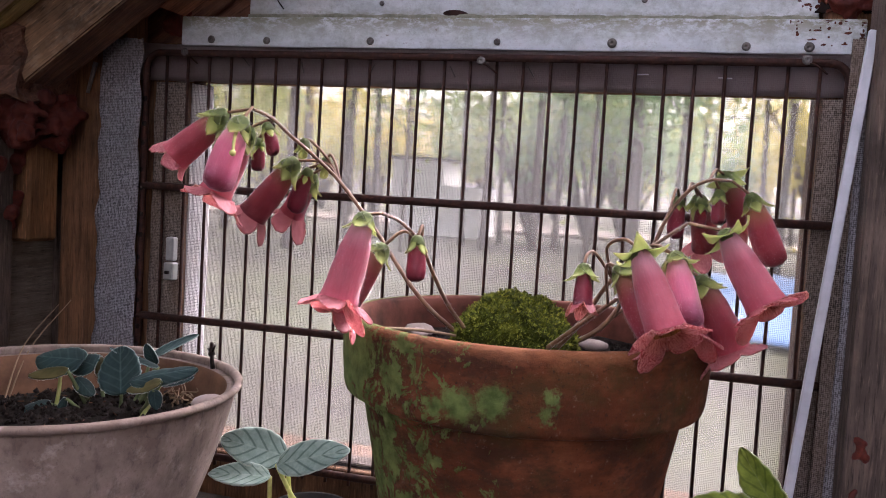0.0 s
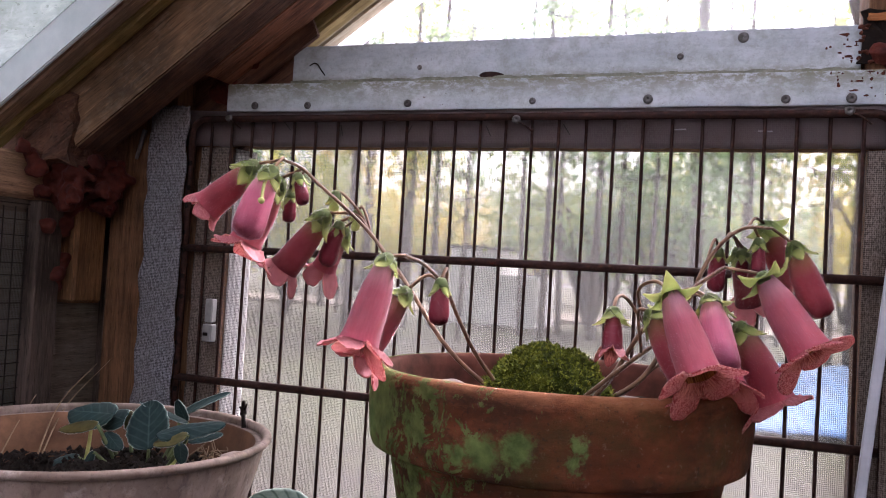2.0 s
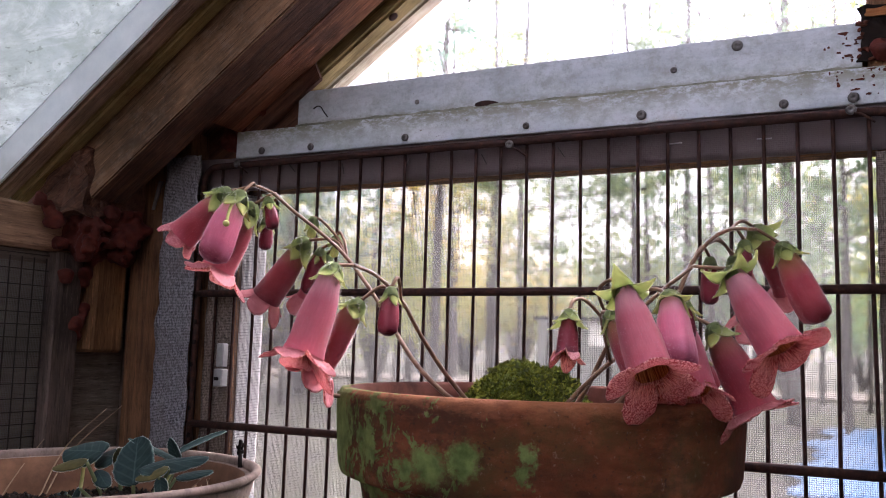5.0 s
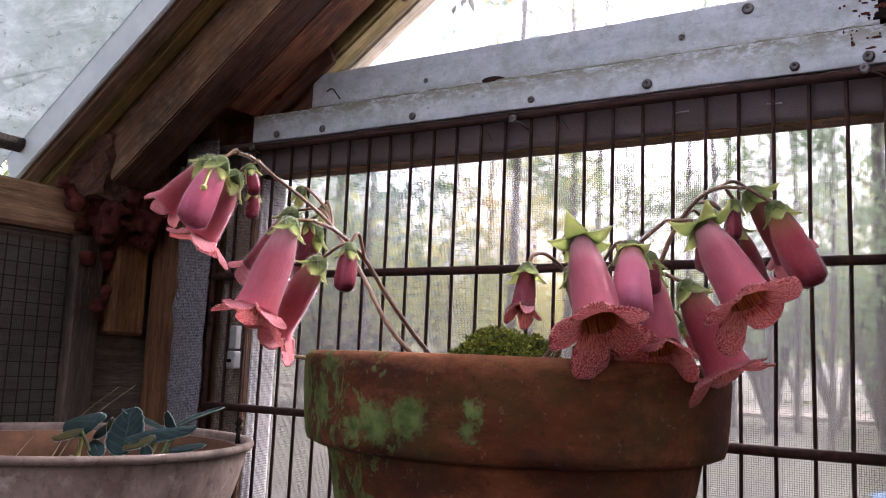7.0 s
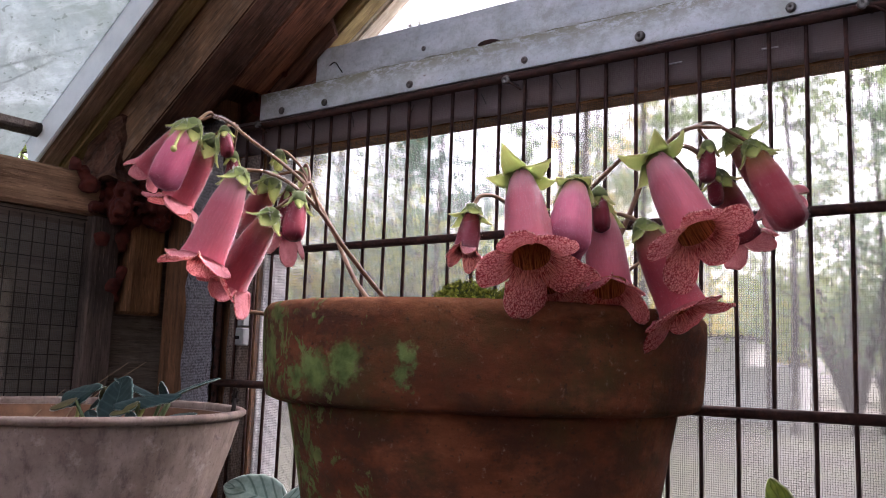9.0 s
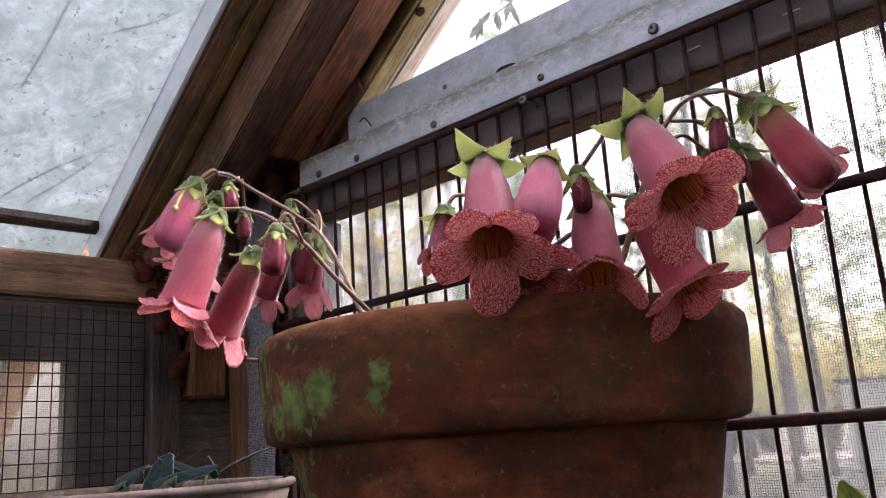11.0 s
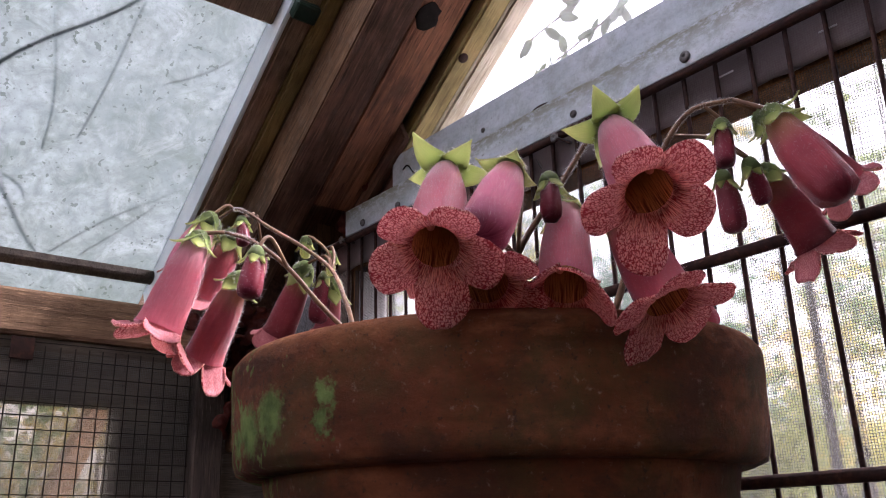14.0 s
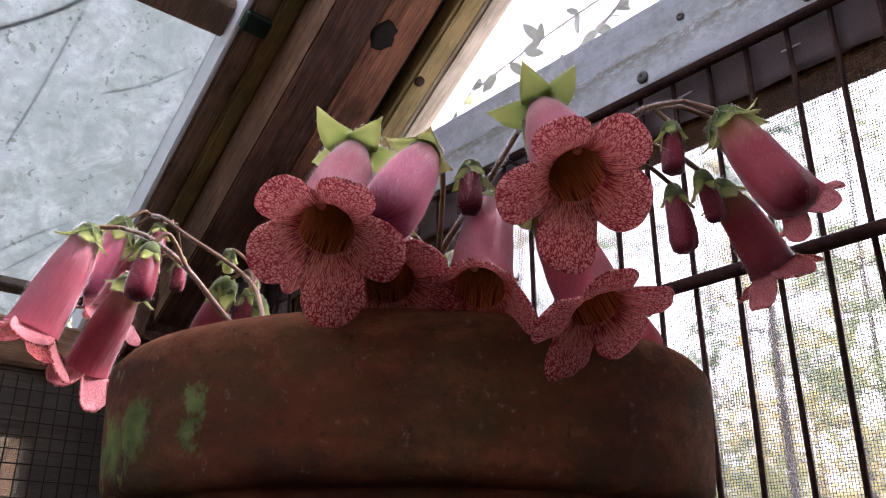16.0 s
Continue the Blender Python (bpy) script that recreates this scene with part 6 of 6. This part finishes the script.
bm = bmesh.new()
rings = []
for i in range(29):
    r = 0.1045 * i / 28
    rings.append([bm.verts.new((BOWL[0] + r * math.cos(a), BOWL[1] + r * math.sin(a), mound(BOWL[0] + r * math.cos(a), BOWL[1] + r * math.sin(a)))) for a in np.linspace(0, 2 * math.pi, 49)[:-1]])
for a, b_ in zip(rings, rings[1:]):
    for k in range(48):
        bm.faces.new((a[k], b_[k], b_[(k + 1) % 48], a[(k + 1) % 48]))
part("soil", bm, M["soil"], bowl, "dark crumbly potting soil")
for x, y, z, r in ((-0.316, 0.523, 1.092, 0.0105), (-0.321, 0.495, 1.090, 0.006)):
    pebble(x, y, z, r, M["stone"], "pinkish flat pebble on dark soil in the bowl")


def leaf(name, base, tip, width, parent, mats, normal=(0, 0, 1), droop=0.15, cup=0.15, serrate=0.0, n=16, mw=10, seed=0, foot=0.8, down=False, blunt=0.62):
    """A broad leaf from base to tip, with a shallow trough along the midrib."""
    base, tip = Vector(base), Vector(tip)
    d = tip - base
    L = d.length
    d.normalize()
    up = Vector(normal) - d * Vector(normal).dot(d)
    up.normalize()
    s_ = d.cross(up)
    grid, uv = [], []
    for i in range(n + 1):
        f = i / n
        half = width / 2 * max(0.01, math.sin(math.pi * min(1, f ** foot))) ** blunt
        half *= 1 + serrate * math.sin(40 * f)
        row, ur = [], []
        for j in range(mw + 1):
            s = (j / mw - 0.5) * 2
            h = cup * half * s * s - droop * L * f * f + 0.03 * width * noise.noise((4 * f, 3 * s, seed)) - 0.015 * width * abs(math.sin(14 * (f - 0.3 * abs(s)))) * abs(s)
            row.append(base + d * L * f + s_ * half * s + up * h)
            ur.append((s, f))
        grid.append(row)
        uv.append(ur)
    ob = placed(name, sheet(name, grid, 0.0009, mats[::-1], uv), parent)
    if down:
        rnd = random.Random(seed)
        vs, fs = [], []
        for row, nxt in zip(grid, grid[1:]):
            for e, o in ((0, 1), (mw, mw - 1)):
                for _ in range(9):
                    p0 = row[e].lerp(nxt[e], rnd.random())
                    h = ((row[e] - row[o]).normalized() + Vector([rnd.uniform(-0.6, 0.6) for _ in range(3)])).normalized() * rnd.uniform(0.0005, 0.0012)
                    w = h.orthogonal().normalized() * 0.00006
                    i = len(vs)
                    vs += [p0 - w, p0 + w, p0 + h]
                    fs.append((i, i + 1, i + 2))
        rim_ = placed("fringe", finish(mesh("fringe", vs, fs), M["hair"], False), ob)
        rim_["kind"] = "stuff"
    return ob


young = thing("young_plant", (-0.385, 0.50, 1.08), "young plant with velvety blue-green leaves edged in pale down", "potted plant")
blue = (M["leaf_blue"], M["leaf_under"])
crown = Vector((-0.384, 0.505, 1.082))
# base, tip, width, facing, dome, droop, stalk foot
leaves = (((-0.406, 0.498, 1.116), (-0.448, 0.499, 1.116), 0.026, (0.0, -0.62, 0.78), -0.25, 0.08, (-0.427, 0.497, 1.080)),
          ((-0.398, 0.503, 1.112), (-0.434, 0.517, 1.113), 0.021, (0.0, -0.65, 0.76), -0.2, 0.12, None),
          ((-0.368, 0.491, 1.098), (-0.380, 0.503, 1.1285), 0.031, (0.15, -0.95, 0.25), 0.15, 0.05, None),
          ((-0.363, 0.525, 1.112), (-0.386, 0.503, 1.129), 0.014, (0.45, 0.25, 0.85), -0.2, 0.08, None),
          ((-0.384, 0.546, 1.112), (-0.3625, 0.574, 1.129), 0.0155, (-0.35, -0.55, 0.75), 0.2, 0.03, None),
          ((-0.376, 0.541, 1.109), (-0.382, 0.535, 1.124), 0.011, (-0.2, -0.9, 0.3), 0.2, 0.1, None),
          ((-0.356, 0.483, 1.110), (-0.3205, 0.507, 1.122), 0.018, (0.15, -0.40, 0.90), -0.3, 0.10, (-0.350, 0.484, 1.082)),
          ((-0.410, 0.488, 1.110), (-0.444, 0.487, 1.105), 0.011, (0.0, 0.62, -0.78), 0.2, -0.08, None),
          ((-0.334, 0.487, 1.112), (-0.357, 0.481, 1.105), 0.011, (0.0, 0.62, -0.78), 0.2, -0.05, None),
          ((-0.364, 0.526, 1.099), (-0.344, 0.540, 1.106), 0.012, (0.0, -0.4, 0.9), -0.2, 0.1, None),
          ((-0.414, 0.476, 1.089), (-0.442, 0.476, 1.084), 0.0105, (0.0, -0.6, 0.8), -0.2, 0.15, None),
          ((-0.399, 0.474, 1.095), (-0.408, 0.474, 1.082), 0.0065, (0.2, -0.85, 0.5), -0.2, 0.1, None),
          ((-0.397, 0.512, 1.106), (-0.392, 0.494, 1.119), 0.012, (-0.7, -0.55, 0.4), 0.4, 0.1, None),
          ((-0.412, 0.499, 1.103), (-0.390, 0.488, 1.097), 0.011, (0.1, -0.5, 0.86), -0.3, 0.1, None),
          ((-0.336, 0.482, 1.107), (-0.334, 0.482, 1.094), 0.009, (0.3, -0.9, 0.2), -0.2, 0.1, None))
for k, (a, b_, w, nrm, dome, droop, foot_) in enumerate(leaves):
    lf = leaf("leaf", a, b_, w, young, blue, nrm, seed=k + 3, droop=droop, cup=dome, down=True, serrate=0.025, n=24, blunt=0.48)
    top = Vector(a) if foot_ is None else (Vector(a) + Vector(b_)) / 2 - Vector(nrm) * 0.004
    low = Vector(foot_) if foot_ else Vector((a[0] + 0.5 * (crown.x - a[0]), a[1] + 0.5 * (crown.y - a[1]), 1.080))
    part("leaf_stalk", tube(bmesh.new(), smooth_line([low, (top + low) / 2 + Vector((0.001, 0, -0.001)), top], 5), (0.0015, 0.0012), 7), M["style" if foot_ else "leaf_stalk"], lf)

# dead straws and a twig in the bowl
for pts in ([(-0.492, 0.521, 1.071), (-0.503, 0.555, 1.105), (-0.513, 0.612, 1.137)], [(-0.490, 0.515, 1.072), (-0.503, 0.548, 1.108), (-0.507, 0.590, 1.136)], [(-0.500, 0.490, 1.075), (-0.513, 0.517, 1.095), (-0.525, 0.545, 1.113)]):
    ob = part("dry_straw", tube(bmesh.new(), smooth_line(pts, 6), (0.0007, 0.0003), 6), M["straw"])
    tagged(ob, "thin dry straw standing in the bowl", "straw", "dry straws in the bowl")
bm = tube(bmesh.new(), smooth_line([(-0.345, 0.572, 1.075), (-0.351, 0.579, 1.098), (-0.356, 0.584, 1.112), (-0.357, 0.585, 1.121)], 5), (0.0022, 0.0014), 7)
bmesh.ops.create_icosphere(bm, subdivisions=2, radius=0.0028, matrix=pose(-0.3565, 0.585, 1.112))
for q, r in (((-0.3595, 0.584, 1.1165), 0.0018), ((-0.3535, 0.5845, 1.1185), 0.0015)):
    tube(bm, [(-0.3565, 0.585, 1.112), q], (0.0012, r * 0.4), 6)
for v in bm.verts:
    v.co += Vector((noise.noise(v.co * 400), noise.noise(v.co * 410 + Vector((3, 0, 0))), noise.noise(v.co * 390))) * 0.0008
tagged(part("twig", bm, M["knot"]), "short dark dead twig with a knob in the bowl", "twig")
# pale root curls by the rim
rnd = random.Random(17)
for k in range(16):
    p0 = Vector((-0.372 + rnd.uniform(-0.004, 0.022), 0.553 + rnd.uniform(-0.016, 0.010), 0))
    p0.z = mound(p0.x, p0.y) + 0.001
    pts = [p0]
    for _ in range(4):
        pts.append(pts[-1] + Vector((rnd.uniform(-0.007, 0.009), rnd.uniform(-0.006, 0.006), rnd.uniform(-0.003, 0.008))))
    ob = part("root_curl", tube(bmesh.new(), smooth_line(pts, 5), (0.0007, 0.0004), 5), M["straw"])
    tagged(ob, "pale dry root curl on the dark soil", "root", "root curls in the bowl")
# loose crumbs of soil in both pots
vs, fs = [], []
rnd = random.Random(6)
for _ in range(1500):
    a, q = rnd.uniform(0, 6.28), math.sqrt(rnd.random())
    if rnd.random() < 0.7:
        c_ = Vector((BOWL[0] + 0.101 * q * math.cos(a), BOWL[1] + 0.101 * q * math.sin(a), 0))
        c_.z = mound(c_.x, c_.y) + 0.0008
    else:
        c_ = Vector((POT[0] + 0.098 * q * math.cos(a), POT[1] + 0.098 * q * math.sin(a), 1.148))
    r = rnd.uniform(0.0008, 0.0032)
    i = len(vs)
    vs += [c_ + Vector(d) * r * rnd.uniform(0.6, 1.3) for d in ((1, 0, 0), (-1, 0, 0), (0, 1, 0), (0, -1, 0), (0, 0, 1), (0, 0, -1))]
    fs += [(i + a_, i + b_, i + c2) for a_, b_, c2 in ((0, 2, 4), (2, 1, 4), (1, 3, 4), (3, 0, 4), (2, 0, 5), (1, 2, 5), (3, 1, 5), (0, 3, 5))]
tagged(new("soil_crumbs", finish(mesh("soil_crumbs", vs, fs), M["soil"], True)), "black crumbs of potting soil", "soil", kind="stuff")
# chaff on the soil
vs, fs = [], []
rnd = random.Random(3)
for _ in range(160):
    a, r = rnd.uniform(0, 6.28), 0.1 * math.sqrt(rnd.random())
    q = Vector((BOWL[0] + r * math.cos(a), BOWL[1] + r * math.sin(a), 0))
    q.z = mound(q.x, q.y) + 0.002
    w, h = Vector((rnd.uniform(-1, 1), rnd.uniform(-1, 1), rnd.uniform(-0.3, 0.6))).normalized() * rnd.uniform(0.0012, 0.0035), Vector((0, 0, rnd.uniform(0.0004, 0.001)))
    i = len(vs)
    vs += [q - w, q + w, q + w + h, q - w + h]
    fs.append((i, i + 1, i + 2, i + 3))
tagged(new("chaff", finish(mesh("chaff", vs, fs), M["bowl_inside"], False)), "brown chaff and root bits on dark soil", "chaff", kind="stuff")

# ---- silver-leaved plant between the pots, in its own small pot ----
def small_pot(x, y, label):
    p = thing("nursery_pot", (x, y, 0.965), label, "plant pot")
    part("body", lathe([(0.0001, 0.002), (0.024, 0.0), (0.029, 0.028), (0.031, 0.029), (0.031, 0.033), (0.028, 0.033), (0.027, 0.025), (0.0001, 0.025)], 40, (x, y, 0.965)), M["black"], p)


small_pot(-0.272, 0.600, "small black plastic nursery pot")
silver = thing("silver_plant", (-0.272, 0.6, 1.01), "plant with downy silver-grey veined leaves", "potted plant")
sl = (M["leaf_silver"], M["leaf_silver"])
for k, (a, b_, w, nrm, st) in enumerate((((-0.281, 0.572, 1.044), (-0.329, 0.556, 1.057), 0.031, (-0.1, -0.80, 0.6), (-0.285, 0.595, 0.99)),
                                         ((-0.284, 0.562, 1.040), (-0.227, 0.556, 1.063), 0.027, (0.1, -0.75, 0.65), (-0.275, 0.60, 0.99)),
                                         ((-0.284, 0.552, 1.034), (-0.332, 0.545, 1.034), 0.021, (0.0, -0.6, 0.8), (-0.30, 0.585, 0.99)))):
    lf = leaf("leaf", a, b_, w, silver, sl, nrm, seed=20 + k, droop=0.08, serrate=0.02, n=20)
    part("leaf_stalk", tube(bmesh.new(), smooth_line([st, (Vector(st) + Vector(a)) / 2 + Vector((0, 0, -0.004)), a], 5), 0.0017, 7), M["style"], lf)
small_pot(0.065, 0.595, "small black plastic nursery pot beside the big pot")
bright = thing("green_plant", (0.065, 0.595, 1.01), "plant with bright green downy leaves", "potted plant")
bl = (M["leaf_green"], M["leaf_green"])
for k, (a, b_, w, nrm) in enumerate((((0.070, 0.560, 1.052), (0.037, 0.570, 1.096), 0.026, (-0.5, -0.75, 0.2)), ((0.060, 0.545, 1.060), (0.005, 0.540, 1.068), 0.030, (0, -0.4, 1)))):
    lf = leaf("leaf", a, b_, w, bright, bl, nrm, seed=30 + k, droop=0.10, cup=0.35, serrate=0.05, n=40, down=True)
    part("leaf_stalk", tube(bmesh.new(), smooth_line([(0.065, 0.592, 0.99), (Vector(a) + Vector((0.065, 0.592, 1.01))) / 2, a], 5), 0.0017, 7), M["style"], lf)

# ---- outdoors: road, shed, tarpaulin, trees ----
structure("road", one_box(-60, 60, 27, 33, -0.02, 0.10), M["gravel"], "pale gravel road beyond the wood edge", "road")


def tree(seed, height, r):
    rnd = random.Random(seed)
    t = thing("tree", (0, 0, 0), "tall slender woodland tree with thin yellow-green foliage", "tree", "trees of the wood")
    bm = bmesh.new()
    line = smooth_line([(0, 0, -0.1), (rnd.uniform(-0.1, 0.1), rnd.uniform(-0.1, 0.1), height * 0.4), (rnd.uniform(-0.3, 0.3), rnd.uniform(-0.3, 0.3), height)], 8)
    tube(bm, line, (r, r * 0.25), 10)
    ends = []
    for k in range(16):
        f = rnd.uniform(0.45, 0.97)
        q = line[int(f * (len(line) - 1))]
        a, ln = rnd.uniform(0, 6.28), rnd.uniform(0.8, 2.6) * (1.15 - f * 0.6)
        e = q + Vector((math.cos(a), math.sin(a), rnd.uniform(0.1, 0.7))) * ln
        mid = (q + e) / 2 + Vector((0, 0, -0.1 * ln))
        tube(bm, smooth_line([q, mid, e], 3), (r * 0.30, r * 0.08), 5)
        ends += [(e, ln), (mid, ln * 0.6), ((mid + e) / 2, ln * 0.8)]
    part("trunk", bm, M["bark"], t)
    vs, fs = [], []
    for e, ln in ends:
        for _ in range(27):
            q = e + Vector([rnd.gauss(0, 0.34) for _ in range(3)]) * ln * 0.75
            w = Vector([rnd.uniform(-1, 1) for _ in range(3)]).normalized() * rnd.uniform(0.05, 0.11)
            h = w.orthogonal().normalized() * rnd.uniform(0.03, 0.06)
            i = len(vs)
            vs += [q - w, q + h, q + w, q - h]
            fs.append((i, i + 1, i + 2, i + 3))
    placed("crown", finish(mesh("crown", vs, fs), M["wood_leaf"], False), t)
    return t


kinds = [tree(101, 13, 0.10), tree(102, 16, 0.13), tree(103, 9, 0.07), tree(104, 14, 0.085)]
rnd = random.Random(8)
spots = []
for k in range(40):
    a, d = rnd.uniform(-75, 75), rnd.uniform(15, 34) if k > 12 else rnd.uniform(14, 20)
    spots.append((d * math.sin(radians(a)) - 3, d * math.cos(radians(a)) + 1))
for k in range(13):
    a, d = rnd.uniform(-58, 18), rnd.uniform(17, 30)
    spots.append((d * math.sin(radians(a)), d * math.cos(radians(a)) + 1))
spots += [(d * math.sin(radians(a)), d * math.cos(radians(a))) for a, d in ((-9, 21), (-4, 17), (1, 23), (5, 16), (9, 20), (14, 18), (19, 22))]
spots += [(-rnd.uniform(5, 18), rnd.uniform(-6, 5)) for _ in range(12)]
clear_lane = lambda x, y: y > 25.5 or abs(x + 0.313 * y) > 1.2      # the shed is seen between the trees
spots = [p for p in spots if clear_lane(*p)]
for k, (x, y) in enumerate(spots):
    m = pose(x, y, 0, 0, 0, rnd.uniform(0, 360)) @ Matrix.Scale(rnd.uniform(0.85, 1.2), 4)
    if k < 4:
        kinds[k].matrix_basis = m
    else:
        copy_thing(kinds[k % 4], m)


for k, (a, d, h) in enumerate(((-31, 22, 0.8), (-25.8, 24, 0.8), (-19.3, 17, 0.85), (-15.2, 20, 1.0), (-13.8, 19, 0.9), (-10.5, 20, 0.9))):
    copy_thing(kinds[k % 4], pose(d * math.sin(radians(a)), d * math.cos(radians(a)), 0, 0, 0, 40 * k) @ Matrix.Scale(h, 4))


for k, (a, d, h) in enumerate(((-7, 15, 0.95), (-1, 14, 0.9), (4, 18, 1.1), (8, 15, 1.0), (12, 21, 1.2), (16, 15, 0.95))):
    copy_thing(kinds[2], pose(d * math.sin(radians(a)), d * math.cos(radians(a)), 0, 0, 0, 70 * k) @ Matrix.Scale(h, 4))


def shrub(name, x, y, w, h, seed, count=2600):
    rnd = random.Random(seed)
    t = thing(name, (x, y, 0), "loose yellow-green shrub of the wood edge", "shrub", "shrubs of the wood")
    bm = bmesh.new()
    vs, fs = [], []
    for k in range(14):
        a = rnd.uniform(0, 6.28)
        e = Vector((x + math.cos(a) * w * rnd.uniform(0.2, 1), y + math.sin(a) * w * rnd.uniform(0.2, 1), h * rnd.uniform(0.5, 1)))
        tube(bm, smooth_line([(x, y, -0.05), (Vector((x, y, 0)) + e) / 2 + Vector((0, 0, 0.15 * h)), e], 4), (0.02, 0.006), 5)
        for _ in range(count // 14):
            q = e + Vector([rnd.gauss(0, 0.3) for _ in range(3)]) * w * 0.7
            s = Vector([rnd.uniform(-1, 1) for _ in range(3)]).normalized() * rnd.uniform(0.02, 0.05)
            o = s.orthogonal().normalized() * rnd.uniform(0.015, 0.03)
            i = len(vs)
            vs += [q - s, q + o, q + s, q - o]
            fs.append((i, i + 1, i + 2, i + 3))
    part("wood", bm, M["bark"], t)
    placed("crown", finish(mesh("crown", vs, fs), M["wood_leaf"], False), t)
    return t


first = shrub("shrub", 0, 0, 0.9, 1.6, 40)
rnd = random.Random(14)
for k in range(84):
    a, d = rnd.uniform(-62, 40), rnd.uniform(19, 26) if k < 22 else rnd.uniform(38, 56)
    x, y = d * math.sin(radians(a)) - 2, d * math.cos(radians(a))
    m = pose(x, y, 0, 0, 0, rnd.uniform(0, 360)) @ Matrix.Scale(rnd.uniform(*((1.2, 1.8) if a < -21 else (1.4, 2.2))) if k < 22 else rnd.uniform(1.4, 2.1), 4)
    if k and not clear_lane(x, y):
        continue
    if k == 0:
        first.matrix_basis = m
    else:
        copy_thing(first, m)

rnd = random.Random(41)
for k in range(9):
    copy_thing(first, pose(-rnd.uniform(14, 24), rnd.uniform(-12, 5), 0, 0, 0, rnd.uniform(0, 360)) @ Matrix.Scale(rnd.uniform(1.1, 1.8), 4))

shed = thing("shed", (-7.5, 24, 0), "small white weatherboarded shed with a dark roof", "shed")
part("wall", one_box(-8.4, -6.9, 23, 25, -0.02, 2.1), M["white_wall"], shed, smooth=False)
part("wall", one_box(-6.9, -5.8, 23, 25, -0.02, 1.4), M["white_wall"], shed, smooth=False)
part("roof", one_box(-8.5, -6.8, 22.9, 25.1, 2.1, 2.2), M["dark_roof"], shed, smooth=False)
grid = [[(-0.6 + 3.4 * i / 24 + 0.5 * noise.noise((k * 0.3, 4, i * 0.1)), 8.0 + 8.0 * k / 24 + 0.5 * noise.noise((i * 0.3, 8, k * 0.1)), 0.06 + 0.5 * max(0, noise.noise((i * 0.16, k * 0.16, 2)) + 0.25) * math.sin(math.pi * i / 24) * math.sin(math.pi * k / 24)) for k in range(25)] for i in range(25)]
tarp = tagged(new("tarpaulin", sheet("tarpaulin", grid, 0.01, (M["tarp"], M["tarp"]))), "blue tarpaulin thrown over a low heap outdoors", "tarpaulin")

prop = thing("timber_prop", (-1.0, 0.55, 0.0), "weathered brown timber prop leaning against the greenhouse", "timber prop")
bm = one_box(-0.02, 0.02, -0.014, 0.014, -0.1, 1.6, bevel=0.003)
bm.transform(Matrix.Translation((-1.02, 0.17, 0.08)) @ pose(0, 0, 0, -21, 0, 0))
part("beam", bm, M["plate_wood"], prop, smooth=False)

# leafy twig close outside the gable film
twig = thing("sapling", (0.3, 1.35, 0.0), "slim sapling whose leafy twigs hang outside the gable film", "sapling")
part("trunk", tube(bmesh.new(), smooth_line([(0.30, 1.35, -0.05), (0.24, 1.22, 0.9), (0.05, 1.0, 1.72), (-0.05, 1.0, 1.70)], 8), (0.012, 0.002), 8), M["bark"], twig)
rnd = random.Random(33)
for pts in ([(-0.05, 1.0, 1.70), (-0.18, 0.90, 1.655), (-0.32, 0.87, 1.625), (-0.44, 0.86, 1.60)], [(-0.20, 0.89, 1.65), (-0.27, 0.88, 1.60), (-0.38, 0.87, 1.57)], [(0.05, 1.0, 1.72), (-0.02, 0.92, 1.66), (-0.14, 0.88, 1.60)]):
    line = smooth_line(pts, 6)
    wood_ = part("twig", tube(bmesh.new(), line, (0.0022, 0.0008), 6), M["bark"], twig)
    for k in range(30):
        q = line[rnd.randrange(3, len(line))]
        d = Vector((rnd.uniform(-1, 0.4), rnd.uniform(-0.5, 0.5), rnd.uniform(-1, 0.8))).normalized()
        leaf("leaf", q, q + d * rnd.uniform(0.012, 0.026), rnd.uniform(0.007, 0.013), wood_, (M["dark_leaf"], M["dark_leaf"]), (rnd.uniform(-0.4, 0.4), -1, rnd.uniform(-0.4, 0.4)), n=6, mw=4, seed=k)
